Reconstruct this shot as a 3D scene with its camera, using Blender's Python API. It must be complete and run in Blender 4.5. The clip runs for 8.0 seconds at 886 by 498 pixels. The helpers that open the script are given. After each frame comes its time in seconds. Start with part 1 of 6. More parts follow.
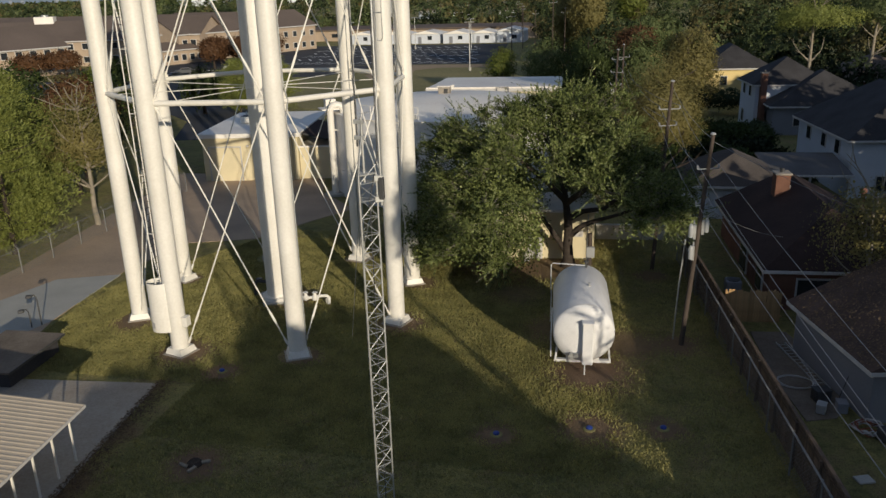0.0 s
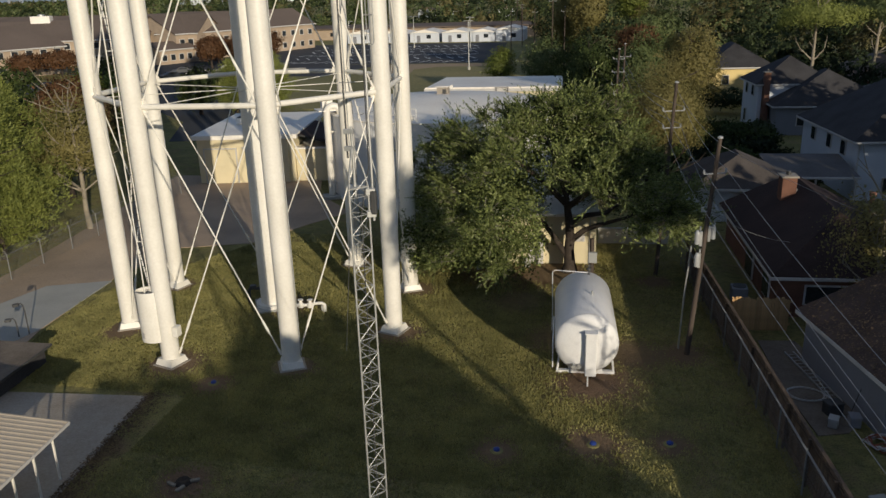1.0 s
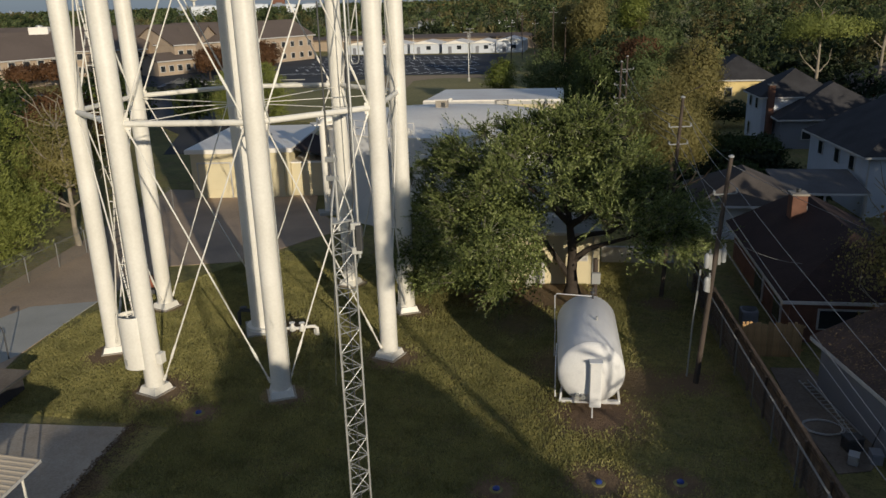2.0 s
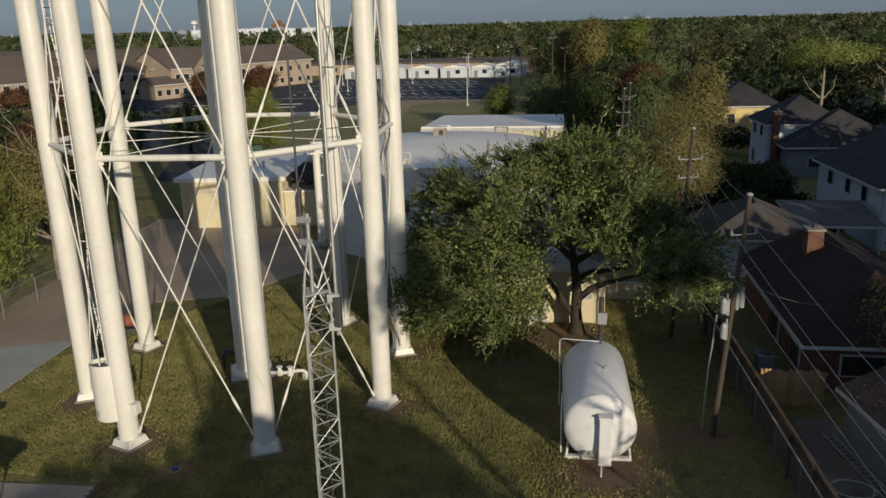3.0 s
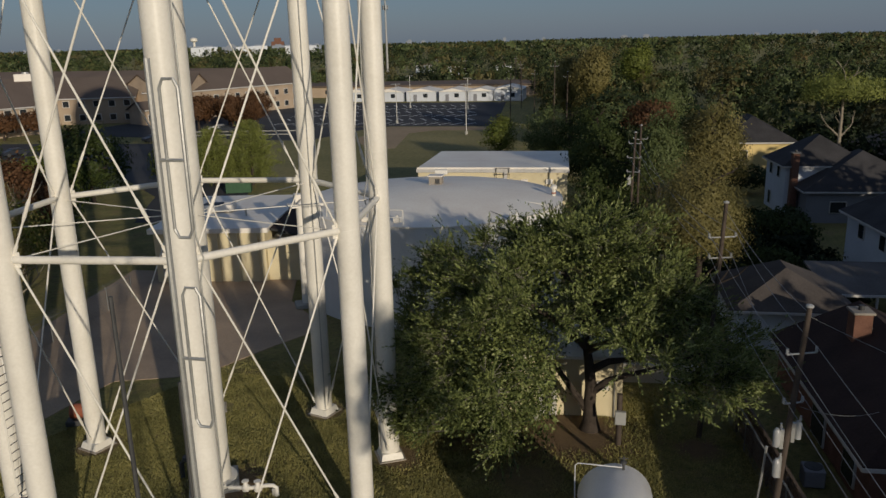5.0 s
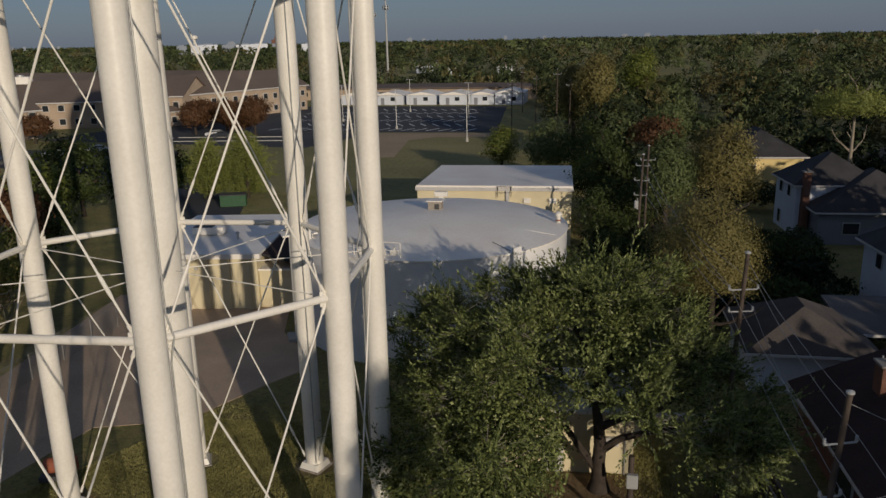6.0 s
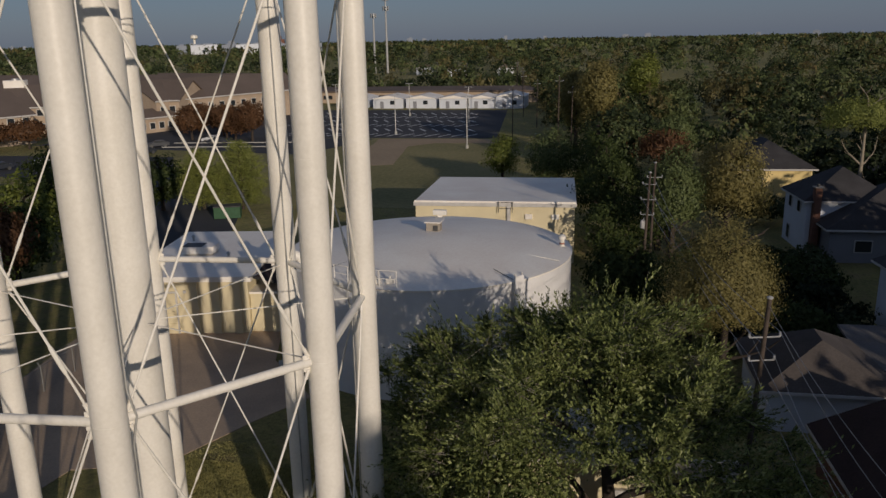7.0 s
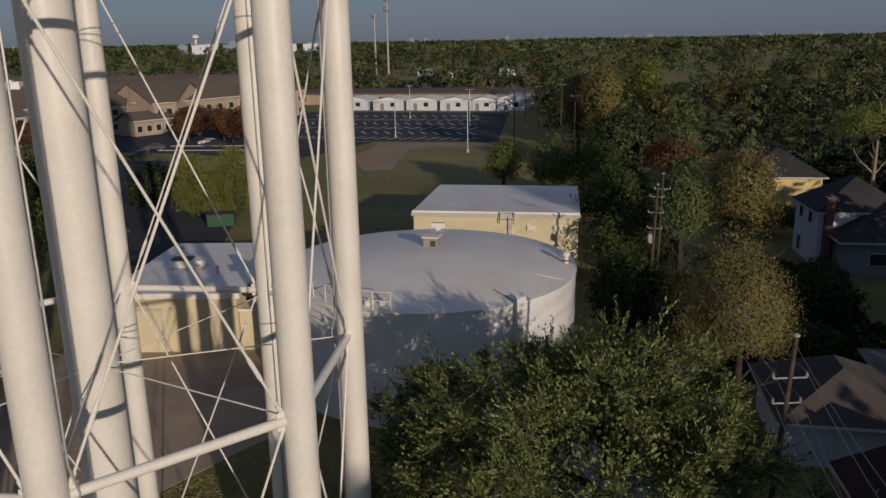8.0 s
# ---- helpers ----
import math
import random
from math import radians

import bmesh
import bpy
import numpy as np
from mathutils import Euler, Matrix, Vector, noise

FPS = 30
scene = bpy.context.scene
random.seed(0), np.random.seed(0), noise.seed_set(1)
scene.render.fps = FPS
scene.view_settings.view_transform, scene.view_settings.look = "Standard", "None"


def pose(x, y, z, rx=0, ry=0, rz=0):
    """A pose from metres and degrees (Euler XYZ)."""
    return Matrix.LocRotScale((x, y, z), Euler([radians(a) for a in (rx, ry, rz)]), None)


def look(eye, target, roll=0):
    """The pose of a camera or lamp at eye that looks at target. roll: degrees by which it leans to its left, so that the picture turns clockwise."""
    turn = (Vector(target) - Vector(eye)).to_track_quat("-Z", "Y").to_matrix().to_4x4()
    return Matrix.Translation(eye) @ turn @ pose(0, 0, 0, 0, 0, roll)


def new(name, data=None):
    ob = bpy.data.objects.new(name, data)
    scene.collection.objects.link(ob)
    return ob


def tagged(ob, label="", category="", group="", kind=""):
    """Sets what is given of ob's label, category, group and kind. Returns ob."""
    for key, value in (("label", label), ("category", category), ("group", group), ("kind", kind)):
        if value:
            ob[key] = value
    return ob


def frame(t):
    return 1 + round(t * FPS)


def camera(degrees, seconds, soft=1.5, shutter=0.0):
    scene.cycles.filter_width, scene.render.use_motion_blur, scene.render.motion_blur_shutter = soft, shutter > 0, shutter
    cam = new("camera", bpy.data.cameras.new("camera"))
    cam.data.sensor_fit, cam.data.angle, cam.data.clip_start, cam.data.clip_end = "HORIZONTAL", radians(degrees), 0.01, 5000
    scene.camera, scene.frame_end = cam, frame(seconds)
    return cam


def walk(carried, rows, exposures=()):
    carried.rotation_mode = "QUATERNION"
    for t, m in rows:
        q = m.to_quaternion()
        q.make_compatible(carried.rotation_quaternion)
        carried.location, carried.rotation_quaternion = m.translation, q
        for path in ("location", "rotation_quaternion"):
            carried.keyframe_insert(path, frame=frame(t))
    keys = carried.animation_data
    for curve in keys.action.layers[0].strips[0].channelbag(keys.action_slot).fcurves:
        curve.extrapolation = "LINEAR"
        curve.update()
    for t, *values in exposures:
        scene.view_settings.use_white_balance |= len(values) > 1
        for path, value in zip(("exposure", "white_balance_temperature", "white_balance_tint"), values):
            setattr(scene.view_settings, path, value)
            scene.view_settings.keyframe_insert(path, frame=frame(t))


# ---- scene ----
# ---- camera ----
cam = camera(58.8, 8.0)
PATH = [
    (0, (0.964, -0.377, 16.673), (0.546, 1.475, 16.046), -1.7),
    (0.5, (0.879, 0.145, 16.69), (0.461, 1.998, 16.061), -1.7),
    (1, (0.771, 0.813, 16.707), (0.354, 2.665, 16.076), -1.8),
    (1.5, (0.679, 1.589, 16.698), (0.261, 3.442, 16.074), -1.8),
    (3, (0.065, 5.007, 16.818), (-0.351, 6.883, 16.266), -1.6),
    (3.5, (-0.192, 6.414, 16.829), (-0.607, 8.298, 16.304), -1.6),
    (4, (-0.426, 7.904, 16.977), (-0.841, 9.793, 16.466), -1.6),
    (4.5, (-0.689, 9.471, 17.666), (-1.104, 11.36, 17.155), -1.5),
    (6, (-1.543, 14.014, 20.049), (-1.957, 15.9, 19.531), -1.2),
    (6.5, (-1.783, 15.369, 20.594), (-2.198, 17.256, 20.077), -1.1),
    (7, (-2.007, 16.728, 21.059), (-2.421, 18.614, 20.54), -1.1),
    (7.5, (-2.221, 18.131, 21.355), (-2.637, 20.017, 20.835), -1.1),
    (8, (-2.38, 19.514, 21.448), (-2.797, 21.4, 20.929), -1.0),
]
walk(cam, [(t, look(eye, target, roll)) for t, eye, target, roll in PATH], [(0.0, 0.05, 6380, 9), (2.5, -0.02, 6380, 8), (4.5, -0.3, 6380, 9), (6.0, -0.46, 6380, 13), (8.0, -0.54, 6380, 17)])

# ---- light ----
SUN_AZ = Vector((0.585, -0.811, 0.0)).normalized()
SUN_EL = radians(12.3)
world = bpy.data.worlds.new("sky")
scene.world = world
world.use_nodes = True
wn, wl = world.node_tree.nodes, world.node_tree.links
sky = wn.new("ShaderNodeTexSky")
sky.sky_type = "NISHITA"
sky.sun_disc = False
sky.sun_elevation = SUN_EL
sky.sun_rotation = math.atan2(SUN_AZ.x, SUN_AZ.y)
sky.air_density, sky.dust_density, sky.ozone_density = 1.0, 0.6, 4.5
wn["Background"].inputs["Strength"].default_value = 0.0475
# thin even haze over the clear sky
haze = wn.new("ShaderNodeMix")
haze.data_type = "RGBA"
haze.inputs["Factor"].default_value = 0.36
haze.inputs["B"].default_value = (6.0, 7.5, 10.7, 1)
wl.new(sky.outputs["Color"], haze.inputs["A"])
wl.new(haze.outputs["Result"], wn["Background"].inputs["Color"])

sun_data = bpy.data.lights.new("sun", "SUN")
sun_data.energy = 3.6
sun_data.angle = radians(0.55)
sun_data.color = (1.0, 0.87, 0.68)
sun = new("sun", sun_data)
sun.matrix_world = look(Vector((0, 0, 60)) + SUN_AZ * 100, Vector((0, 0, 60)) - Vector((0, 0, 100 * math.tan(SUN_EL))))


# ---- materials ----
def material(name, base, rough=0.7, metal=0.0, vary=0.25, scale=2.0, fine=30.0, bump=0.3, tint=None, rnd=0.0, spec=0.3):
    """Two scales of noise on the base colour, and a fine bump."""
    m = bpy.data.materials.new(name)
    m.use_nodes = True
    n, l = m.node_tree.nodes, m.node_tree.links
    b = n["Principled BSDF"]
    b.inputs["Roughness"].default_value = rough
    b.inputs["Metallic"].default_value = metal
    b.inputs["Specular IOR Level"].default_value = spec
    tc = n.new("ShaderNodeTexCoord")
    big, small = n.new("ShaderNodeTexNoise"), n.new("ShaderNodeTexNoise")
    for t, s, d in ((big, scale, 4.0), (small, fine, 3.0)):
        t.inputs["Scale"].default_value = s
        t.inputs["Detail"].default_value = d
        l.new(tc.outputs["Object"], t.inputs["Vector"])
    mix = n.new("ShaderNodeMix")
    mix.data_type = "RGBA"
    dark = tuple(c * (1 - vary) for c in base)
    light = tuple(min(0.95, c * (1 + vary * 0.7)) for c in base)
    if tint:
        dark = tuple(tint)
    mix.inputs["A"].default_value = (*dark, 1)
    mix.inputs["B"].default_value = (*light, 1)
    ramp = n.new("ShaderNodeMapRange")
    ramp.inputs["From Min"].default_value, ramp.inputs["From Max"].default_value = 0.3, 0.7
    add = n.new("ShaderNodeMath")
    add.operation = "MULTIPLY_ADD"
    add.inputs[1].default_value = 0.4
    l.new(small.outputs["Fac"], add.inputs[0])
    sub = n.new("ShaderNodeMath")
    sub.operation = "MULTIPLY"
    sub.inputs[1].default_value = 0.6
    l.new(big.outputs["Fac"], sub.inputs[0])
    l.new(sub.outputs[0], add.inputs[2])
    l.new(add.outputs[0], ramp.inputs["Value"])
    l.new(ramp.outputs["Result"], mix.inputs["Factor"])
    colour = mix.outputs["Result"]
    if rnd:
        oi = n.new("ShaderNodeObjectInfo")
        hsv = n.new("ShaderNodeHueSaturation")
        mr = n.new("ShaderNodeMapRange")
        mr.inputs["To Min"].default_value, mr.inputs["To Max"].default_value = 1 - rnd, 1 + rnd
        l.new(oi.outputs["Random"], mr.inputs["Value"])
        l.new(mr.outputs["Result"], hsv.inputs["Value"])
        l.new(colour, hsv.inputs["Color"])
        colour = hsv.outputs["Color"]
    l.new(colour, b.inputs["Base Color"])
    if bump:
        bp = n.new("ShaderNodeBump")
        bp.inputs["Strength"].default_value = bump
        bp.inputs["Distance"].default_value = 0.02
        l.new(small.outputs["Fac"], bp.inputs["Height"])
        l.new(bp.outputs["Normal"], b.inputs["Normal"])
    return m


def leaf_material(name, dark, light, autumn=None, share=0.0, glow=0.3, patch=0.35, own=0.55, lo=0.1, hi=0.75):
    """Leaves that differ one by one, with light coming through them."""
    m = bpy.data.materials.new(name)
    m.use_nodes = True
    n, l = m.node_tree.nodes, m.node_tree.links
    n.remove(n["Principled BSDF"])
    geo, tc = n.new("ShaderNodeNewGeometry"), n.new("ShaderNodeTexCoord")
    noise_t = n.new("ShaderNodeTexNoise")
    noise_t.inputs["Scale"].default_value = patch
    noise_t.inputs["Detail"].default_value = 2.0
    l.new(tc.outputs["Object"], noise_t.inputs["Vector"])
    add = n.new("ShaderNodeMath")
    add.operation = "MULTIPLY_ADD"
    add.inputs[1].default_value = own
    l.new(geo.outputs["Random Per Island"], add.inputs[0])
    half = n.new("ShaderNodeMath")
    half.operation = "MULTIPLY"
    half.inputs[1].default_value = 1.05 - own
    l.new(noise_t.outputs["Fac"], half.inputs[0])
    l.new(half.outputs[0], add.inputs[2])
    ramp = n.new("ShaderNodeValToRGB")
    ramp.color_ramp.elements[0].position, ramp.color_ramp.elements[0].color = lo, (*dark, 1)
    ramp.color_ramp.elements[1].position, ramp.color_ramp.elements[1].color = hi, (*light, 1)
    if autumn:
        e = ramp.color_ramp.elements.new(min(0.99, 1.0 - share))
        e.color = (*autumn, 1)
    l.new(add.outputs[0], ramp.inputs["Fac"])
    d, t, g, mx, mx2 = (n.new("ShaderNode" + k) for k in ("BsdfDiffuse", "BsdfTranslucent", "BsdfGlossy", "MixShader", "MixShader"))
    g.inputs["Roughness"].default_value = 0.45
    mx.inputs["Fac"].default_value, mx2.inputs["Fac"].default_value = glow, 0.012
    l.new(ramp.outputs["Color"], d.inputs["Color"])
    l.new(ramp.outputs["Color"], t.inputs["Color"])
    l.new(d.outputs[0], mx.inputs[1])
    l.new(t.outputs[0], mx.inputs[2])
    l.new(mx.outputs[0], mx2.inputs[1])
    l.new(g.outputs[0], mx2.inputs[2])
    l.new(mx2.outputs[0], n["Material Output"].inputs["Surface"])
    return m


def soil_spots(m, spots, soil, wobble=0.5):
    """Bare earth round given places (x, y, radius, strength) on a material, with ragged edges."""
    n, l = m.node_tree.nodes, m.node_tree.links
    b = n["Principled BSDF"]
    old = b.inputs["Base Color"].links[0].from_socket
    tc, ns = n.new("ShaderNodeTexCoord"), n.new("ShaderNodeTexNoise")
    ns.inputs["Scale"].default_value = 1.3
    ns.inputs["Detail"].default_value = 5.0
    l.new(tc.outputs["Object"], ns.inputs["Vector"])
    best = None
    for x, y, r, s in spots:
        v = n.new("ShaderNodeVectorMath")
        v.operation = "DISTANCE"
        v.inputs[1].default_value = (x, y, 0)
        l.new(tc.outputs["Object"], v.inputs[0])
        a = n.new("ShaderNodeMath")
        a.operation = "MULTIPLY_ADD"
        a.inputs[1].default_value, a.inputs[2].default_value = 2 * wobble * r, -wobble * r
        l.new(ns.outputs["Fac"], a.inputs[0])
        d = n.new("ShaderNodeMath")
        d.operation = "ADD"
        l.new(v.outputs["Value"], d.inputs[0])
        l.new(a.outputs[0], d.inputs[1])
        k = n.new("ShaderNodeMapRange")
        k.inputs["From Min"].default_value, k.inputs["From Max"].default_value = 0.55 * r, 1.15 * r
        k.inputs["To Min"].default_value, k.inputs["To Max"].default_value = s, 0.0
        l.new(d.outputs[0], k.inputs["Value"])
        if best is None:
            best = k.outputs["Result"]
        else:
            mm = n.new("ShaderNodeMath")
            mm.operation = "MAXIMUM"
            l.new(best, mm.inputs[0])
            l.new(k.outputs["Result"], mm.inputs[1])
            best = mm.outputs[0]
    mix = n.new("ShaderNodeMix")
    mix.data_type = "RGBA"
    l.new(best, mix.inputs["Factor"])
    l.new(old, mix.inputs["A"])
    mix.inputs["B"].default_value = (*soil, 1)
    l.new(mix.outputs["Result"], b.inputs["Base Color"])


# ---- mesh helpers ----
class Geo:
    """Vertices and faces of one mesh."""

    def __init__(self):
        self.v, self.f = [], []

    def add(self, verts, faces):
        k = len(self.v)
        self.v += [tuple(p) for p in verts]
        self.f += [tuple(k + i for i in f) for f in faces]
        return self

    def box(self, c, s, bev=0.01, rz=0.0, m=None):
        """A box with chamfered edges."""
        hx, hy, hz = s[0] / 2, s[1] / 2, s[2] / 2
        e = min(bev, hx * 0.45, hy * 0.45, hz * 0.45)
        bm = bmesh.new()
        pts = []
        for sx in (-1, 1):
            for sy in (-1, 1):
                for sz in (-1, 1):
                    pts += [(sx * (hx - e), sy * (hy - e), sz * hz), (sx * (hx - e), sy * hy, sz * (hz - e)), (sx * hx, sy * (hy - e), sz * (hz - e))]
        for p in pts:
            bm.verts.new(p)
        bmesh.ops.convex_hull(bm, input=bm.verts)
        bmesh.ops.dissolve_limit(bm, angle_limit=0.01, verts=bm.verts, edges=bm.edges)
        bm.verts.index_update()
        rot = Matrix.Rotation(radians(rz), 4, "Z")
        mm = Matrix.Translation(c) @ rot if m is None else m @ Matrix.Translation(c) @ rot
        self.add([mm @ v.co for v in bm.verts], [[v.index for v in f.verts] for f in bm.faces])
        bm.free()
        return self

    def cyl(self, p0, p1, r0, r1=None, n=12, caps=True):
        r1 = r0 if r1 is None else r1
        p0, p1 = Vector(p0), Vector(p1)
        d = (p1 - p0).normalized()
        u = d.orthogonal().normalized()
        w = d.cross(u)
        vs = []
        for p, r in ((p0, r0), (p1, r1)):
            for i in range(n):
                a = 2 * math.pi * i / n
                vs.append(p + r * (math.cos(a) * u + math.sin(a) * w))
        fs = [(i, (i + 1) % n, n + (i + 1) % n, n + i) for i in range(n)]
        if caps:
            fs += [tuple(range(n - 1, -1, -1)), tuple(range(n, 2 * n))]
        return self.add(vs, fs)

    def tube(self, pts, r, n=8):
        """A bent pipe through points, r a number or one radius a point."""
        pts = [Vector(p) for p in pts]
        rs = r if isinstance(r, (list, tuple)) else [r] * len(pts)
        vs, u = [], None
        for i, p in enumerate(pts):
            d = (pts[min(i + 1, len(pts) - 1)] - pts[max(i - 1, 0)]).normalized()
            u = d.orthogonal().normalized() if u is None else (u - d * u.dot(d)).normalized()
            w = d.cross(u)
            vs += [p + rs[i] * (math.cos(2 * math.pi * k / n) * u + math.sin(2 * math.pi * k / n) * w) for k in range(n)]
        fs = [(i * n + k, i * n + (k + 1) % n, (i + 1) * n + (k + 1) % n, (i + 1) * n + k) for i in range(len(pts) - 1) for k in range(n)]
        m = len(pts) - 1
        fs += [tuple(range(n - 1, -1, -1)), tuple(m * n + k for k in range(n))]
        return self.add(vs, fs)

    def prism(self, poly, z0, z1, bottom=True):
        n = len(poly)
        area = sum(poly[i][0] * poly[(i + 1) % n][1] - poly[(i + 1) % n][0] * poly[i][1] for i in range(n))
        if area < 0:
            poly = poly[::-1]
        vs = [(x, y, z0) for x, y in poly] + [(x, y, z1) for x, y in poly]
        fs = [(i, (i + 1) % n, n + (i + 1) % n, n + i) for i in range(n)] + [tuple(range(n, 2 * n))]
        if bottom:
            fs.append(tuple(range(n - 1, -1, -1)))
        return self.add(vs, fs)

    def lathe(self, profile, n=32, c=(0, 0, 0)):
        """Turned about z: profile of (radius, z); closed at both ends."""
        vs, fs = [], []
        for r, z in profile:
            vs += [(c[0] + r * math.cos(2 * math.pi * k / n), c[1] + r * math.sin(2 * math.pi * k / n), c[2] + z) for k in range(n)]
        for i in range(len(profile) - 1):
            fs += [(i * n + k, i * n + (k + 1) % n, (i + 1) * n + (k + 1) % n, (i + 1) * n + k) for k in range(n)]
        m = len(profile) - 1
        fs += [tuple(range(n - 1, -1, -1)), tuple(m * n + k for k in range(n))]
        return self.add(vs, fs)

    def slab(self, pts, thick):
        """A flat plate from a ring of top corners, thick downwards."""
        n = len(pts)
        vs = [tuple(p) for p in pts] + [(p[0], p[1], p[2] - thick) for p in pts]
        fs = [tuple(range(n)), tuple(range(2 * n - 1, n - 1, -1))] + [(n + i, n + (i + 1) % n, (i + 1) % n, i) for i in range(n)]
        return self.add(vs, fs)

    def mesh(self, name, mat, smooth=False):
        me = bpy.data.meshes.new(name)
        me.from_pydata(self.v, [], self.f)
        if mat:
            me.materials.append(mat)
        if smooth:
            me.shade_smooth()
            me.set_sharp_from_angle(angle=radians(40))
        me.update()
        return me


def thing(name, x=0, y=0, z=0, rz=0, label="", category="", group="", kind=""):
    e = new(name)
    e.empty_display_size = 0.2
    e.matrix_basis = pose(x, y, z, 0, 0, rz)
    return tagged(e, label, category, group, kind)


def part(name, geo, mat, parent=None, label="", smooth=False):
    ob = new(name, geo.mesh(name, mat, smooth))
    ob.parent = parent
    if label:
        ob["label"] = label
    return ob


def twin(name, ob, parent, m):
    """Another part on the same mesh."""
    o = new(name, ob.data)
    o.parent = parent
    o.matrix_basis = m
    return o


def solid(name, geo, mat, label, category, kind="", smooth=False, group=""):
    return tagged(part(name, geo, mat, None, "", smooth), label, category, group, kind)


def raw_mesh(name, verts, faces, mat):
    """A mesh from arrays of triangles or quads."""
    me = bpy.data.meshes.new(name)
    me.vertices.add(len(verts))
    me.vertices.foreach_set("co", np.asarray(verts, np.float32).ravel())
    me.loops.add(faces.size)
    me.loops.foreach_set("vertex_index", np.asarray(faces, np.int32).ravel())
    me.polygons.add(len(faces))
    me.polygons.foreach_set("loop_start", np.arange(0, faces.size, faces.shape[1], dtype=np.int32))
    me.update(calc_edges=True)
    me.materials.append(mat)
    return me


def leaves(rng, centres, per, spread, length, width, up=0.3, out=None, face=0.9, lie=False, along=None):
    """Rhombic leaves scattered about centres (n, 3): vertices and quads. out: directions in which each tuft points."""
    c = np.repeat(centres, per, axis=0)
    n = len(c)
    p = c + rng.normal(0, 1, (n, 3)) * (np.asarray(spread) if np.ndim(spread) else np.array([spread, spread, spread * 0.7]))
    d = rng.normal(0, 1, (n, 3))
    if along is not None:
        d = d * 0.42 + np.repeat(along, per, axis=0) * 1.2
    elif lie:
        o = np.repeat(out, per, axis=0)
        d = d - o * np.sum(d * o, axis=1, keepdims=True) * 0.85
    elif out is not None:
        d = d * 0.7 + np.repeat(out, per, axis=0) * 1.2
    d[:, 2] += up
    d /= np.linalg.norm(d, axis=1, keepdims=True) + 1e-9
    flat = rng.normal(0, 1, (n, 3))
    if out is not None:
        flat = flat * 0.6 + np.repeat(out, per, axis=0) * face + (0, 0, 0.35)
    s = np.cross(d, flat)
    s /= np.linalg.norm(s, axis=1, keepdims=True) + 1e-9
    k = rng.uniform(0.6, 1.35, (n, 1))
    nrm = np.cross(d, s)
    v = np.stack([p, p + d * length * k * 0.5 + s * width * k * 0.5 + nrm * 0.12 * width, p + d * length * k, p + d * length * k * 0.5 - s * width * k * 0.5 + nrm * 0.12 * width], axis=1)
    return v.reshape(-1, 3), np.arange(n * 4).reshape(n, 4)


def crown_points(rng, n, radii, lump=0.25, hollow=0.55, lobes=9, floor=-0.75):
    """Points in an uneven crown about the origin, most of them near its skin, and the way outwards."""
    d = rng.normal(0, 1, (n * 2, 3))
    d /= np.linalg.norm(d, axis=1, keepdims=True)
    d = d[d[:, 2] > floor][:n]
    ax = rng.normal(0, 1, (lobes, 3))
    ax /= np.linalg.norm(ax, axis=1, keepdims=True)
    bulge = np.max(np.clip(d @ ax.T, 0, 1) ** 5 * rng.uniform(0.4, 1.0, lobes), axis=1)
    r = (1 - lump + lump * 1.35 * bulge) * (hollow + (1 - hollow) * rng.uniform(0, 1, len(d)) ** 0.5)
    return d * r[:, None] * np.asarray(radii), d


WHITE = material("white_paint", (0.80, 0.77, 0.70), 0.42, vary=0.09, scale=0.6, fine=9.0, bump=0.05, tint=(0.70, 0.665, 0.585), spec=0.45)
TANKWHITE = material("tank_enamel", (0.76, 0.75, 0.735), 0.45, vary=0.1, scale=0.8, fine=14.0, bump=0.05, spec=0.4)
STEEL = material("galvanised_steel", (0.50, 0.50, 0.48), 0.5, 0.6, vary=0.25, scale=3.0, fine=40.0, bump=0.1)
FENCESTEEL = material("weathered_fence_steel", (0.24, 0.24, 0.23), 0.75, 0.2, vary=0.3, scale=3.0, fine=30.0, bump=0.1)
DARKSTEEL = material("dark_steel", (0.09, 0.09, 0.09), 0.6, 0.4, vary=0.3, scale=3.0, fine=30.0, bump=0.1)
CONCRETE = material("concrete", (0.36, 0.33, 0.28), 0.85, vary=0.28, scale=0.35, fine=12.0, bump=0.25, tint=(0.24, 0.20, 0.16))
CONCRETE_DIRTY = material("dirty_concrete", (0.175, 0.145, 0.115), 0.9, vary=0.4, scale=0.8, fine=9.0, bump=0.3, tint=(0.10, 0.08, 0.06))
CONCRETE_PALE = material("pale_concrete", (0.41, 0.40, 0.36), 0.85, vary=0.16, scale=0.5, fine=14.0, bump=0.2)
CONCRETE_BROWN = material("stained_concrete", (0.43, 0.318, 0.218), 0.85, vary=0.3, scale=0.22, fine=10.0, bump=0.25, tint=(0.28, 0.22, 0.165))
ASPHALT = material("asphalt", (0.055, 0.056, 0.060), 0.9, vary=0.35, scale=0.1, fine=6.0, bump=0.2)
LINE = material("road_paint", (0.75, 0.75, 0.72), 0.7, vary=0.2, scale=1.0, fine=12.0, bump=0.0)
DIRT = material("dry_field", (0.27, 0.225, 0.100), 0.95, vary=0.4, scale=0.035, fine=1.5, bump=0.2, tint=(0.115, 0.120, 0.043))
BAREDIRT = material("bare_tan_dirt", (0.36, 0.27, 0.17), 0.95, vary=0.3, scale=0.06, fine=1.5, bump=0.2)
CREAM = material("cream_plaster", (0.70, 0.61, 0.40), 0.8, vary=0.12, scale=0.5, fine=20.0, bump=0.15)
